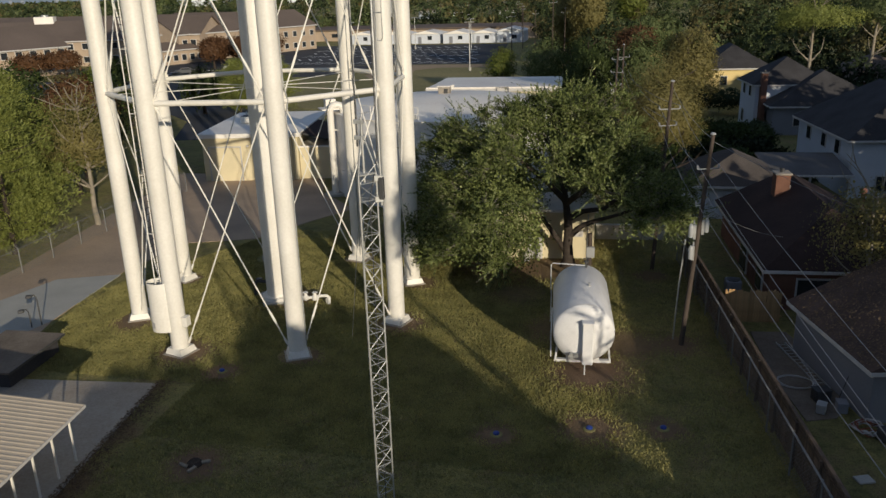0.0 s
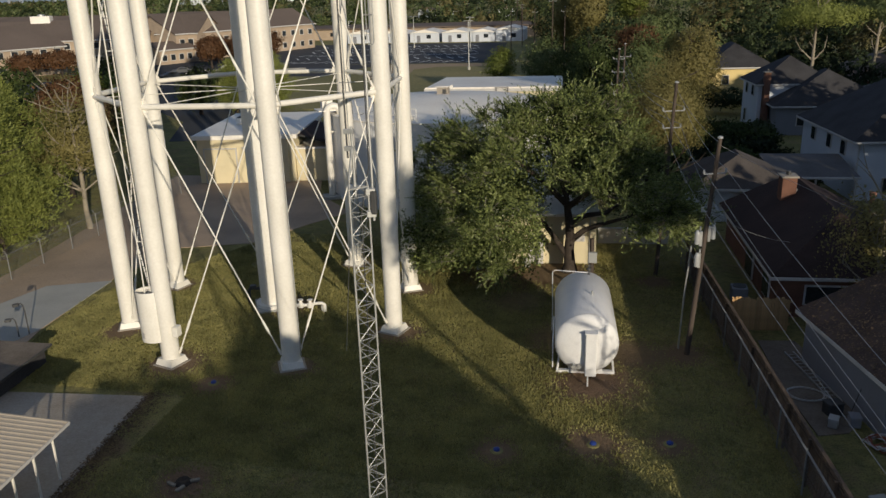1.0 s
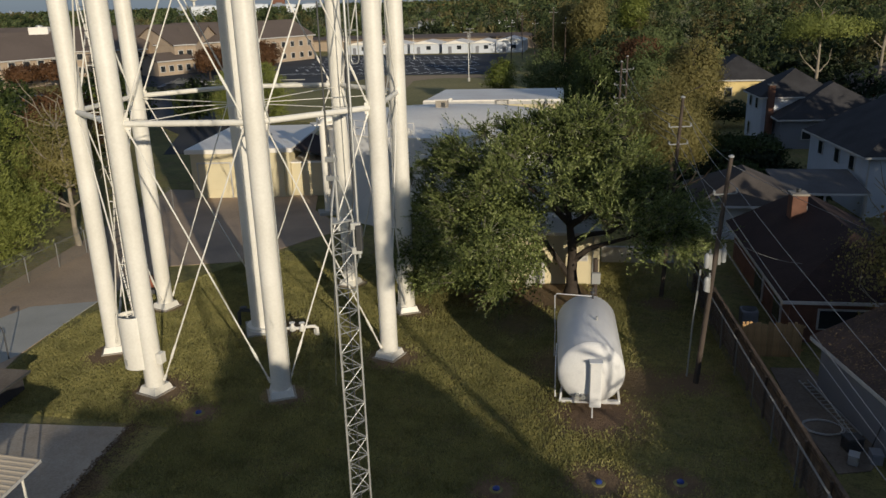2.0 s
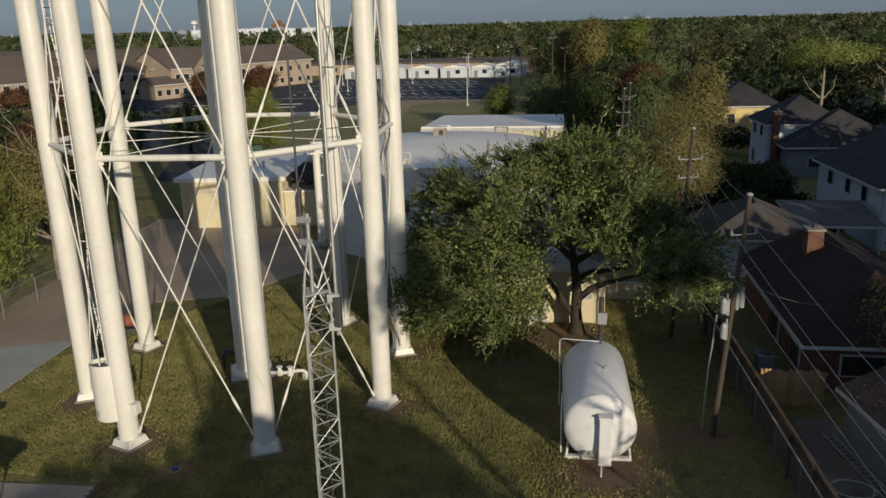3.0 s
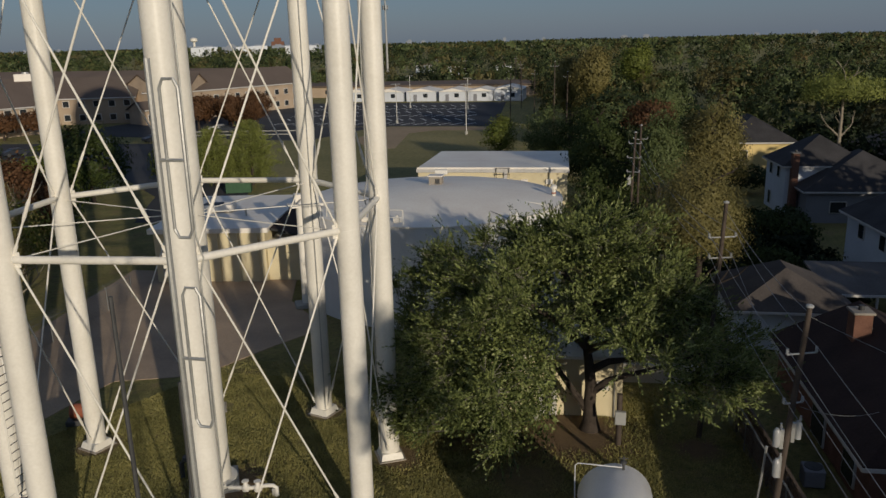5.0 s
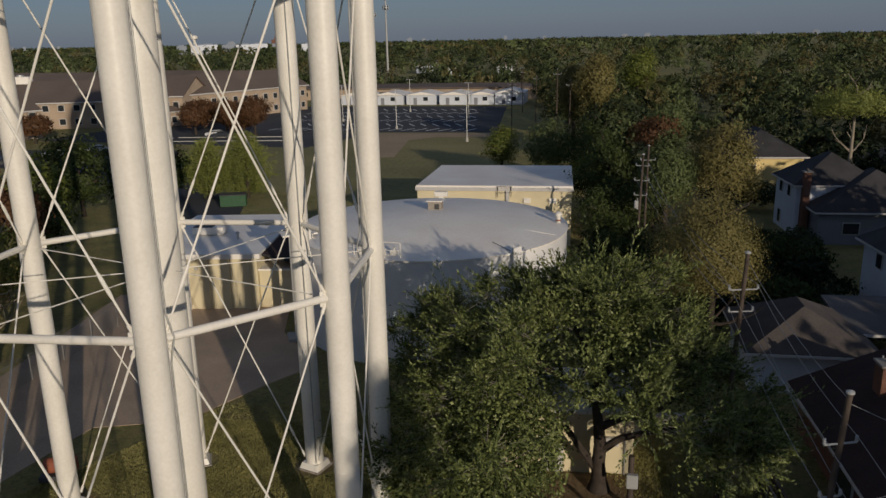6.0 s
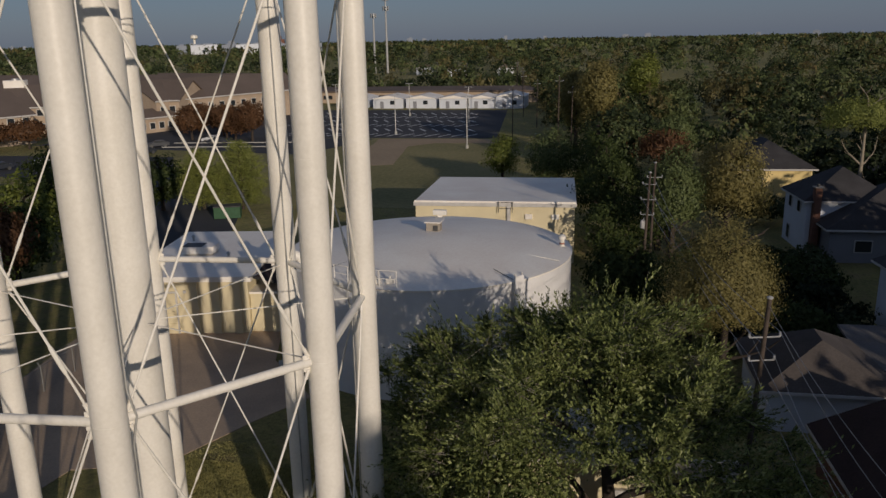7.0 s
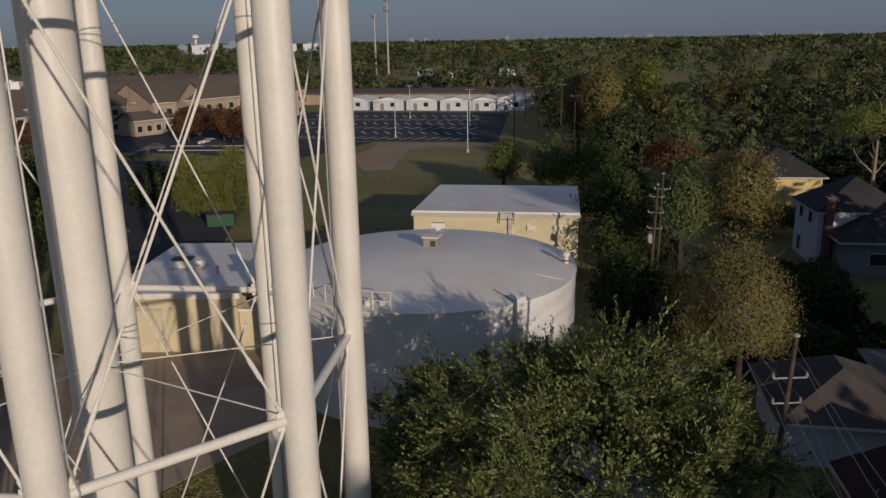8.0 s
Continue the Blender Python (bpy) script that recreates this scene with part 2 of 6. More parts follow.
MEMBRANE = material("white_membrane", (0.90, 0.84, 0.76), 0.6, vary=0.14, scale=0.25, fine=6.0, bump=0.1, tint=(0.78, 0.71, 0.63))
TANROOF = material("tan_roof_sheet", (0.58, 0.48, 0.35), 0.5, vary=0.14, scale=0.7, fine=12.0, bump=0.05, spec=0.4)
SHINGLE_BROWN = material("brown_shingle", (0.042, 0.025, 0.021), 0.95, vary=0.4, scale=0.6, fine=9.0, bump=0.8)
SHINGLE_GREY = material("grey_shingle", (0.125, 0.118, 0.115), 0.95, vary=0.35, scale=0.5, fine=9.0, bump=0.8)
SHINGLE_OLD = material("old_grey_shingle", (0.098, 0.084, 0.076), 0.95, vary=0.35, scale=0.5, fine=9.0, bump=0.8)
SHINGLE_LEAFY = material("worn_brown_shingle", (0.092, 0.062, 0.050), 0.95, vary=0.4, scale=0.8, fine=9.0, bump=0.8)
SHINGLE_DARK = material("charcoal_shingle", (0.050, 0.048, 0.050), 0.95, vary=0.4, scale=0.6, fine=9.0, bump=0.8)
SHINGLE_TAUPE = material("taupe_shingle", (0.155, 0.120, 0.098), 0.95, vary=0.25, scale=0.1, fine=4.0, bump=0.5)
BRICK = material("red_brick", (0.19, 0.095, 0.065), 0.9, vary=0.35, scale=1.5, fine=14.0, bump=0.6)
BRICK_TAN = material("tan_brick", (0.43, 0.335, 0.245), 0.9, vary=0.22, scale=0.3, fine=7.0, bump=0.4)
SIDING = material("white_siding", (0.62, 0.65, 0.70), 0.6, vary=0.1, scale=0.6, fine=12.0, bump=0.1)
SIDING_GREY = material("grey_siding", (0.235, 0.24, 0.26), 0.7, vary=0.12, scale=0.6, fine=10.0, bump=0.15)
YELLOW = material("yellow_siding", (0.72, 0.56, 0.25), 0.75, vary=0.1, scale=0.6, fine=10.0, bump=0.1)
# blue-grey of distance haze put into the base colour
HAZY = material("haze_tinted_facade", (0.26, 0.29, 0.34), 0.8, vary=0.15, scale=0.05, fine=0.4, bump=0.0)
TRIM = material("painted_trim", (0.55, 0.53, 0.50), 0.6, vary=0.15, scale=2.0, fine=20.0, bump=0.05)
FENCEWOOD = material("weathered_fence_wood", (0.130, 0.092, 0.066), 0.9, vary=0.4, scale=2.5, fine=22.0, bump=0.5, rnd=0.3)
NEWWOOD = material("pale_fence_wood", (0.48, 0.30, 0.14), 0.85, vary=0.3, scale=2.5, fine=22.0, bump=0.4, rnd=0.15)
POLEWOOD = material("utility_pole_wood", (0.085, 0.066, 0.053), 0.9, vary=0.4, scale=1.5, fine=26.0, bump=0.5)
BARK = material("bark", (0.055, 0.043, 0.034), 0.95, vary=0.45, scale=3.0, fine=24.0, bump=0.8)
TWIG = material("grey_twig", (0.20, 0.185, 0.15), 0.9, vary=0.3, scale=3.0, fine=24.0, bump=0.2)
PALEBARK = material("pale_bark", (0.30, 0.26, 0.20), 0.95, vary=0.4, scale=3.0, fine=24.0, bump=0.7)
PORCELAIN = material("insulator_grey", (0.38, 0.385, 0.38), 0.3, vary=0.1, scale=5.0, fine=30.0, bump=0.0, spec=0.5)
GLASS = material("window_glass", (0.03, 0.035, 0.04), 0.08, vary=0.2, scale=1.0, fine=4.0, bump=0.0, spec=0.6)
BLUE = material("blue_cap", (0.03, 0.06, 0.26), 0.5, vary=0.2, scale=6.0, fine=30.0, bump=0.05)
ORANGE = material("rust_orange_paint", (0.30, 0.095, 0.05), 0.6, vary=0.3, scale=3.0, fine=25.0, bump=0.1)
GREENPAINT = material("green_steel_paint", (0.04, 0.10, 0.05), 0.5, vary=0.25, scale=3.0, fine=20.0, bump=0.1)
WIRE = material("cable", (0.36, 0.36, 0.36), 0.5, 0.5, vary=0.1, bump=0.0)
STAIN = material("iron_stain", (0.30, 0.20, 0.11), 0.7, vary=0.3, scale=3.0, fine=20.0, bump=0.1)

OAKLEAF = leaf_material("oak_leaves", (0.017, 0.029, 0.010), (0.235, 0.275, 0.090), (0.36, 0.385, 0.18), 0.24, 0.12, 1.0, 0.34, 0.30, 0.68)
OLIVELEAF = leaf_material("olive_wood_leaves", (0.036, 0.036, 0.015), (0.150, 0.132, 0.056), None, 0, 0.1, 0.13, 0.12, 0.36, 0.62)
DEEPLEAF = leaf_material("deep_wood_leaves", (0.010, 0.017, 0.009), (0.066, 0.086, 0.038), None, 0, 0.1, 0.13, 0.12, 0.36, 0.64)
MIDLEAF = leaf_material("mid_green_leaves", (0.040, 0.060, 0.022), (0.165, 0.200, 0.078), None, 0, 0.25, 0.5, 0.35)
PINELEAF = leaf_material("pine_needles", (0.062, 0.088, 0.022), (0.330, 0.355, 0.095), None, 0, 0.3, 0.8, 0.35)
GREENLEAF = leaf_material("green_leaves", (0.055, 0.080, 0.018), (0.215, 0.245, 0.055), None, 0, 0.3)
DARKLEAF = leaf_material("dark_leaves", (0.022, 0.036, 0.012), (0.070, 0.092, 0.028), None, 0, 0.22)
BROWNLEAF = leaf_material("autumn_leaves", (0.075, 0.076, 0.026), (0.290, 0.250, 0.095), (0.30, 0.19, 0.08), 0.10, 0.3, 0.5, 0.15)
RUSTLEAF = leaf_material("rust_leaves", (0.075, 0.042, 0.022), (0.165, 0.085, 0.042), None, 0, 0.3)
BLADE = leaf_material("grass_blades", (0.215, 0.206, 0.078), (0.405, 0.368, 0.142), None, 0, 0.3, 0.7, 0.25, 0.32, 0.66)
LITTER = leaf_material("dry_leaves", (0.060, 0.044, 0.030), (0.200, 0.140, 0.085), None, 0, 0.1, 2.0, 0.5)
WOODLEAF = leaf_material("mixed_wood_leaves", (0.018, 0.030, 0.013), (0.128, 0.158, 0.062), (0.150, 0.100, 0.042), 0.26, 0.1, 0.11, 0.12, 0.36, 0.62)

# ---- ground ----
GRASS = material("lawn", (0.305, 0.265, 0.094), 0.95, vary=0.5, scale=0.35, fine=3.2, bump=1.0, tint=(0.155, 0.155, 0.056))
SPOTS = [(-19.3, 31.4, 2.0, 0.8), (-13.5, 31.8, 1.3, 0.7), (-9.6, 36.4, 1.8, 0.8), (-10.0, 42.4, 1.4, 0.7), (-15.2, 46.5, 1.3, 0.6),
         (-24.2, 34.3, 1.6, 0.8), (-24.9, 41.2, 1.5, 0.6), (-16.8, 38.8, 2.2, 0.7), (-16.58, 29.7, 1.2, 0.85), (-14.0, 22.5, 1.3, 0.9),
         (-3.16, 26.4, 1.1, 0.85), (0.4, 27.4, 1.6, 0.8), (3.25, 27.9, 1.0, 0.85), (0.2, 32.4, 2.6, 0.9), (1.8, 35.5, 2.2, 0.7), (4.3, 35.9, 1.3, 0.8), (3.3, 45.4, 1.2, 0.8),
         (-2.5, 46.0, 4.0, 0.75), (-6.5, 45.4, 3.0, 0.7), (-4.2, 41.5, 2.5, 0.45), (-1.5, 37.0, 2.6, 0.5), (-18.0, 20.5, 1.2, 0.6), (-18.4, 24.0, 1.1, 0.6)]


def worn_lawn(m, brown):
    """Ragged dry patches of a metre or so, and tufts a hand wide, over the lawn's colour."""
    n, l = m.node_tree.nodes, m.node_tree.links
    b = n["Principled BSDF"]
    colour = b.inputs["Base Color"].links[0].from_socket
    tc = n.new("ShaderNodeTexCoord")
    for scale, detail, lo, hi, most, tone in ((0.55, 8.0, 0.50, 0.64, 0.75, brown), (2.3, 6.0, 0.50, 0.66, 0.6, (0.095, 0.105, 0.034)), (9.0, 4.0, 0.50, 0.62, 0.55, (0.30, 0.26, 0.10)), (14.0, 3.0, 0.52, 0.62, 0.6, (0.065, 0.070, 0.026))):
        ns, mr, mx = n.new("ShaderNodeTexNoise"), n.new("ShaderNodeMapRange"), n.new("ShaderNodeMix")
        ns.inputs["Scale"].default_value, ns.inputs["Detail"].default_value, ns.inputs["Roughness"].default_value = scale, detail, 0.65
        l.new(tc.outputs["Object"], ns.inputs["Vector"])
        mr.inputs["From Min"].default_value, mr.inputs["From Max"].default_value, mr.inputs["To Max"].default_value = lo, hi, most
        l.new(ns.outputs["Fac"], mr.inputs["Value"])
        mx.data_type = "RGBA"
        mx.inputs["B"].default_value = (*tone, 1)
        l.new(mr.outputs["Result"], mx.inputs["Factor"])
        l.new(colour, mx.inputs["A"])
        colour = mx.outputs["Result"]
    l.new(colour, b.inputs["Base Color"])
    # relief of the mown sward: blades and tufts standing against the low sun
    ns, bp = n.new("ShaderNodeTexNoise"), n.new("ShaderNodeBump")
    ns.inputs["Scale"].default_value, ns.inputs["Detail"].default_value, ns.inputs["Roughness"].default_value = 7.0, 6.0, 0.7
    l.new(tc.outputs["Object"], ns.inputs["Vector"])
    bp.inputs["Strength"].default_value, bp.inputs["Distance"].default_value = 1.0, 0.22
    l.new(ns.outputs["Fac"], bp.inputs["Height"])
    l.new(bp.outputs["Normal"], b.inputs["Normal"])


worn_lawn(GRASS, (0.290, 0.215, 0.112))
soil_spots(GRASS, SPOTS, (0.225, 0.140, 0.092))
g = Geo()
S = 7000.0
g.add([(-S, -S, 0), (S, -S, 0), (S, S, 0), (-S, S, 0)], [(0, 1, 2, 3)])
solid("ground", g, GRASS, "patchy mown lawn with bare soil spots, spreading flat to the horizon", "ground", "structure")


def slab_of(name, poly, z, mat, label, category="pavement"):
    return solid(name, Geo().prism(poly, -0.12, z), mat, label, category, "structure")


slab_of("driveway", [(-37.2, 42), (-29.6, 41.6), (-28.6, 47.8), (-24.0, 49.4), (-21.6, 54.4), (-19.5, 58.0), (-24.0, 63.0), (-26.0, 69.0), (-41.0, 69.0)], 0.03, CONCRETE_BROWN, "brown stained concrete driveway running up to the pump house", "driveway")
slab_of("driveway_2", [(-36.9, 20), (-27.0, 20), (-27.4, 28.2), (-28.2, 31.5), (-28.8, 33.7), (-29.59, 41.59), (-37.19, 41.99)], 0.034, CONCRETE_BROWN, "brown stained concrete driveway slab", "driveway")
slab_of("driveway_3", [(-33.0, 39.7), (-29.45, 41.1), (-28.85, 33.7), (-29.3, 31.6), (-32.2, 31.2), (-34.2, 35.2)], 0.042, CONCRETE_PALE, "pale new concrete driveway slab beside the lawn", "driveway")
slab_of("pad", [(-26.9, 27.3), (-18.9, 28.1), (-17.9, 19.7), (-17.3, 13), (-26.9, 13)], 0.042, CONCRETE, "grey concrete pad under the carport", "pavement")
slab_of("patio", [(7.9, 37.9), (9.6, 38.1), (11.4, 32.0), (10.0, 29.8), (8.8, 29.4), (8.2, 33)], 0.04, CONCRETE_DIRTY, "worn concrete patio beside the grey garage", "pavement")
slab_of("field", [(-75, 182), (-27, 184), (-19, 150), (-20, 112), (-45, 112), (-76, 150)], 0.02, DIRT, "dry yellow-green field behind the buildings", "field")
slab_of("dirt_track", [(-52, 181.5), (-27.6, 182.9), (-26.2, 176), (-38, 175.4), (-42.5, 170), (-39.2, 147), (-43.5, 145), (-51, 160), (-50.5, 172)], 0.03, BAREDIRT, "bare tan dirt strip across the dry field", "path")
slab_of("parking_lot", [(-110, 250), (-33, 251), (-26.5, 184.2), (-75.5, 182.2), (-82, 160), (-125, 165)], 0.05, ASPHALT, "dark asphalt parking lot with white bay lines", "parking lot")
slab_of("parking_lot_2", [(-83, 160), (-60, 157), (-53, 181.6), (-75.6, 182.1)], 0.046, ASPHALT, "worn asphalt yard between the school and the field", "parking lot")
slab_of("road", [(-130, 150), (-84, 152), (-70, 128), (-47, 104), (-41, 88), (-52, 86), (-58, 100), (-78, 120), (-130, 138)], 0.024, ASPHALT, "asphalt service road behind the pump house", "road")

# ---- water tower ----
TX, TY = -17.4, 38.75
tower = thing("water_tower", TX, TY, 0, 0, "tall white-painted steel water tower on eight braced legs", "water tower")
ANGLES = [28.5 + 45 * k for k in range(8)]
LEVELS = [0.0, 12.2, 23.5, 34.0]


def leg_at(k, z, extra=0.0):
    a = radians(ANGLES[k % 8])
    r = 7.74 + extra
    return Vector((r * math.cos(a), r * math.sin(a), z))


for k in range(8):
    g = Geo().cyl(leg_at(k, 0.25), leg_at(k, 34.2), 0.43, 0.43, 28)
    for z in (6.0, 12.2, 18.0, 23.5, 29.0):
        g.cyl(leg_at(k, z - 0.02), leg_at(k, z + 0.02), 0.437, 0.437, 28)
    leg = part("leg", g, WHITE, tower, smooth=True)
    b = leg_at(k, 0)
    q = 0.58
    m = Matrix.Translation((b.x, b.y, 0)) @ Matrix.Rotation(radians(ANGLES[k]), 4, "Z")
    ring = [(-1, -1), (1, -1), (1, 1), (-1, 1)]
    vs = [m @ Vector((x * w, y * w, z)) for w, z in ((0.52, 0.0), (0.52, 0.07), (0.44, 0.34)) for x, y in ring]
    fs = [(i + 4 * j, (i + 1) % 4 + 4 * j, (i + 1) % 4 + 4 * j + 4, i + 4 * j + 4) for j in (0, 1) for i in range(4)] + [(3, 2, 1, 0), (8, 9, 10, 11)]
    part("base_plate", Geo().add(vs, fs), WHITE, leg)
    part("footing", Geo().box((b.x, b.y, 0.0), (1.25, 1.25, 0.10), 0.02, ANGLES[k]), CONCRETE, leg, "dirty concrete footing")

RX, RY = -0.2, 0.15
g = Geo().cyl((RX, RY, 0.2), (RX, RY, 32), 0.74, 0.74, 40)
for z in (3.0, 9.0, 15.0, 21.0, 27.0):
    g.cyl((RX, RY, z - 0.02), (RX, RY, z + 0.02), 0.747, 0.747, 40)
g.cyl((RX, RY, 0.1), (RX, RY, 0.3), 1.0, 1.0, 28)
riser = part("riser", g, WHITE, tower, "wide white central riser pipe", smooth=True)
part("footing", Geo().box((RX, RY, 0.02), (2.1, 2.1, 0.2), 0.03, 28.5), CONCRETE_PALE, riser, "pale concrete footing")

for lv in (1, 2):
    z = LEVELS[lv]
    for k in range(8):
        a, b = leg_at(k, z, 0.0), leg_at(k + 1, z, 0.0)
        d = (b - a).normalized()
        part("ring_strut", Geo().cyl(a + d * 0.40, b - d * 0.40, 0.13, 0.13, 12), WHITE, tower, smooth=True)
        c = leg_at(k, z)
        o = c.copy()
        o.z = 0
        o.normalize()
        part("rod", Geo().cyl(c - o * 0.42 - Vector((0, 0, 0.1)), o * 0.62 + Vector((0, 0, z - 0.1)), 0.022, 0.022, 6), WHITE, tower)
        for s in (1, -1):
            e = leg_at(k + s, z)
            t = (e - c).normalized()
            m = Matrix.Translation(c + t * 0.50) @ Matrix.Rotation(math.atan2(t.y, t.x), 4, "Z")
            part("gusset", Geo().box((0, 0, 0), (0.26, 0.035, 0.5), 0.01, 0, m), WHITE, tower)


def brace(p, q):
    """A tie rod with a turnbuckle near its foot and a forked end."""
    d = (q - p).normalized()
    g = Geo().cyl(p, q, 0.035, 0.035, 8)
    g.cyl(p + d * 1.3, p + d * 1.75, 0.06, 0.06, 8)
    g.cyl(p + d * 1.15, p + d * 1.3, 0.045, 0.06, 8)
    g.cyl(p + d * 1.75, p + d * 1.9, 0.06, 0.045, 8)
    g.cyl(p, p + d * 0.3, 0.06, 0.06, 8)
    g.cyl(q - d * 0.3, q, 0.06, 0.06, 8)
    part("tie_rod", g, WHITE, tower, smooth=True)


for lv in range(3):
    z0, z1 = LEVELS[lv], LEVELS[lv + 1]
    z0 = 0.55 if lv == 0 else z0 + 0.2
    for k in range(8):
        for a, b in ((k, k + 1), (k + 1, k)):
            p, q = leg_at(a, z0), leg_at(b, z1 - 0.2)
            d = q - p
            d.z = 0
            d.normalize()
            brace(p + d * 0.46, q - d * 0.46)

# the bowl on top
g = Geo().lathe([(0.7, 29.5), (3.2, 30.2), (5.6, 31.9), (7.3, 34.2), (8.1, 36.8), (8.1, 43.4), (7.3, 46.4), (5.4, 48.9), (2.6, 50.4), (0.4, 50.8)], 48)
part("tank_bowl", g, WHITE, tower, "white welded steel bowl", smooth=True)

# ladder on one leg with its climbing guard
LK = [i for i, a in enumerate(ANGLES) if abs((a % 360) - 253.5) < 1][0]


def ladder_at(z, side, out):
    c = leg_at(LK, z)
    return Vector((c.x - 0.43 - out, c.y - 0.12 + side, z))


ladder = part("ladder", Geo().cyl(ladder_at(2.6, -0.21, 0.22), ladder_at(33.5, -0.21, 0.22), 0.028, 0.028, 6).cyl(ladder_at(2.6, 0.21, 0.22), ladder_at(33.5, 0.21, 0.22), 0.028, 0.028, 6), WHITE, tower)
r0 = part("rung", Geo().cyl((0, -0.21, 0), (0, 0.21, 0), 0.017, 0.017, 6), DARKSTEEL, ladder)
r0.matrix_basis = Matrix.Translation(ladder_at(2.8, 0, 0.22))
for i in range(1, 100):
    twin("rung", r0, ladder, Matrix.Translation(ladder_at(2.8 + 0.305 * i, 0, 0.22)))
g = Geo()
for i in range(11):
    z = 3.4 + 2.8 * i
    g.cyl(ladder_at(z, 0.21, 0.22), ladder_at(z, 0.21, -0.1), 0.02, 0.02, 6).cyl(ladder_at(z, -0.21, 0.22), ladder_at(z, -0.21, -0.1), 0.02, 0.02, 6)
part("standoff", g, WHITE, ladder)
g = Geo()
c = leg_at(LK, 2.4)
ring, n = [], 24
for i in range(n):
    a = 2 * math.pi * i / n
    ring.append((c.x - 0.62 + 0.62 * math.cos(a), c.y - 0.1 + 0.50 * math.sin(a)))
inner = [(c.x - 0.62 + 0.60 * math.cos(2 * math.pi * i / n), c.y - 0.1 + 0.48 * math.sin(2 * math.pi * i / n)) for i in range(n)]
vs = [(x, y, z) for z in (1.25, 3.75) for x, y in ring] + [(x, y, z) for z in (1.25, 3.75) for x, y in inner]
fs = []
for i in range(n):
    j = (i + 1) % n
    fs += [(i, j, n + j, n + i), (2 * n + j, 2 * n + i, 3 * n + i, 3 * n + j), (n + i, n + j, 3 * n + j, 3 * n + i), (j, i, 2 * n + i, 2 * n + j)]
guard = part("climbing_guard", g.add(vs, fs), WHITE, tower, "white oval sheet-metal climbing guard", smooth=True)
part("sign", Geo().box((c.x - 0.9, c.y - 0.555, 1.6), (0.22, 0.012, 0.3), 0.003, -30), TRIM, guard, "small faded warning sign")
part("control_box", Geo().box((c.x + 0.55, c.y - 0.1, 1.75), (0.28, 0.4, 0.5), 0.02), WHITE, tower, "small painted control box")
# conduits down two legs
for k, a0 in ((6, 40), (0, 200), (1, 300)):
    pts = []
    for z in (0.4, 4, 8, 11.5, 12.2, 12.9, 18, 26, 33):
        q = leg_at(k, z)
        rr = 0.47 if abs(z - 12.2) > 0.3 else 0.62
        pts.append((q.x + rr * math.cos(radians(a0)), q.y + rr * math.sin(radians(a0)), z))
    part("conduit", Geo().tube(pts, 0.03, 6), STEEL, tower, "thin grey cable conduit", smooth=True)

# valve assembly by the riser
valve = thing("valve_assembly", TX + 1.6, TY - 0.6, 0, 8, "white-painted pipe and valve assembly beside the riser", "valve")
valve.scale = (0.66, 0.66, 0.66)
part("pipe", Geo().tube([(-1.0, 0, 0.6), (0.4, 0, 0.6), (1.5, 0.1, 0.75), (1.9, 0.1, 0.75), (2.1, 0.1, 0.6), (2.1, 0.1, 0)], 0.13, 10), WHITE, valve, smooth=True)
for x in (0.1, 0.9):
    v = part("valve_body", Geo().lathe([(0.24, 0.42), (0.27, 0.5), (0.27, 0.72), (0.16, 0.82), (0.10, 1.05)], 14, (x, 0.02, 0)), WHITE, valve, smooth=True)
    part("handwheel", Geo().lathe([(0.05, 1.05), (0.24, 1.06), (0.24, 1.1), (0.05, 1.11)], 14, (x, 0.02, 0)), WHITE, v, smooth=True)
part("support", Geo().box((1.9, 0.1, 0.28), (0.2, 0.2, 0.56), 0.02), CONCRETE_PALE, valve)
hyd = thing("pipe_stub", TX - 1.8, TY + 0.3, 0, 0, "dark iron pipe stub with a valve wheel", "pipe")
part("pipe", Geo().tube([(0, 0, 0), (0, 0, 0.7), (0.15, 0, 0.9), (0.9, 0, 0.9)], 0.1, 10), DARKSTEEL, hyd, smooth=True)
part("handwheel", Geo().lathe([(0.04, 0.9), (0.2, 0.98), (0.2, 1.02), (0.04, 1.04)], 12, (0.3, 0, 0.05)), DARKSTEEL, hyd, smooth=True)
pump = thing("pump", -27.0, 42.9, 0, 20, "small rust-orange pump on a skid beside a tower leg", "pump")
part("motor", Geo().cyl((-0.5, 0, 0.75), (0.5, 0, 0.75), 0.38, 0.38, 14), ORANGE, pump, smooth=True)
part("base", Geo().box((0, 0, 0.2), (1.5, 0.8, 0.28), 0.03), DARKSTEEL, pump)
part("cover", Geo().box((0.75, 0, 0.7), (0.35, 0.6, 0.7), 0.05), ORANGE, pump)

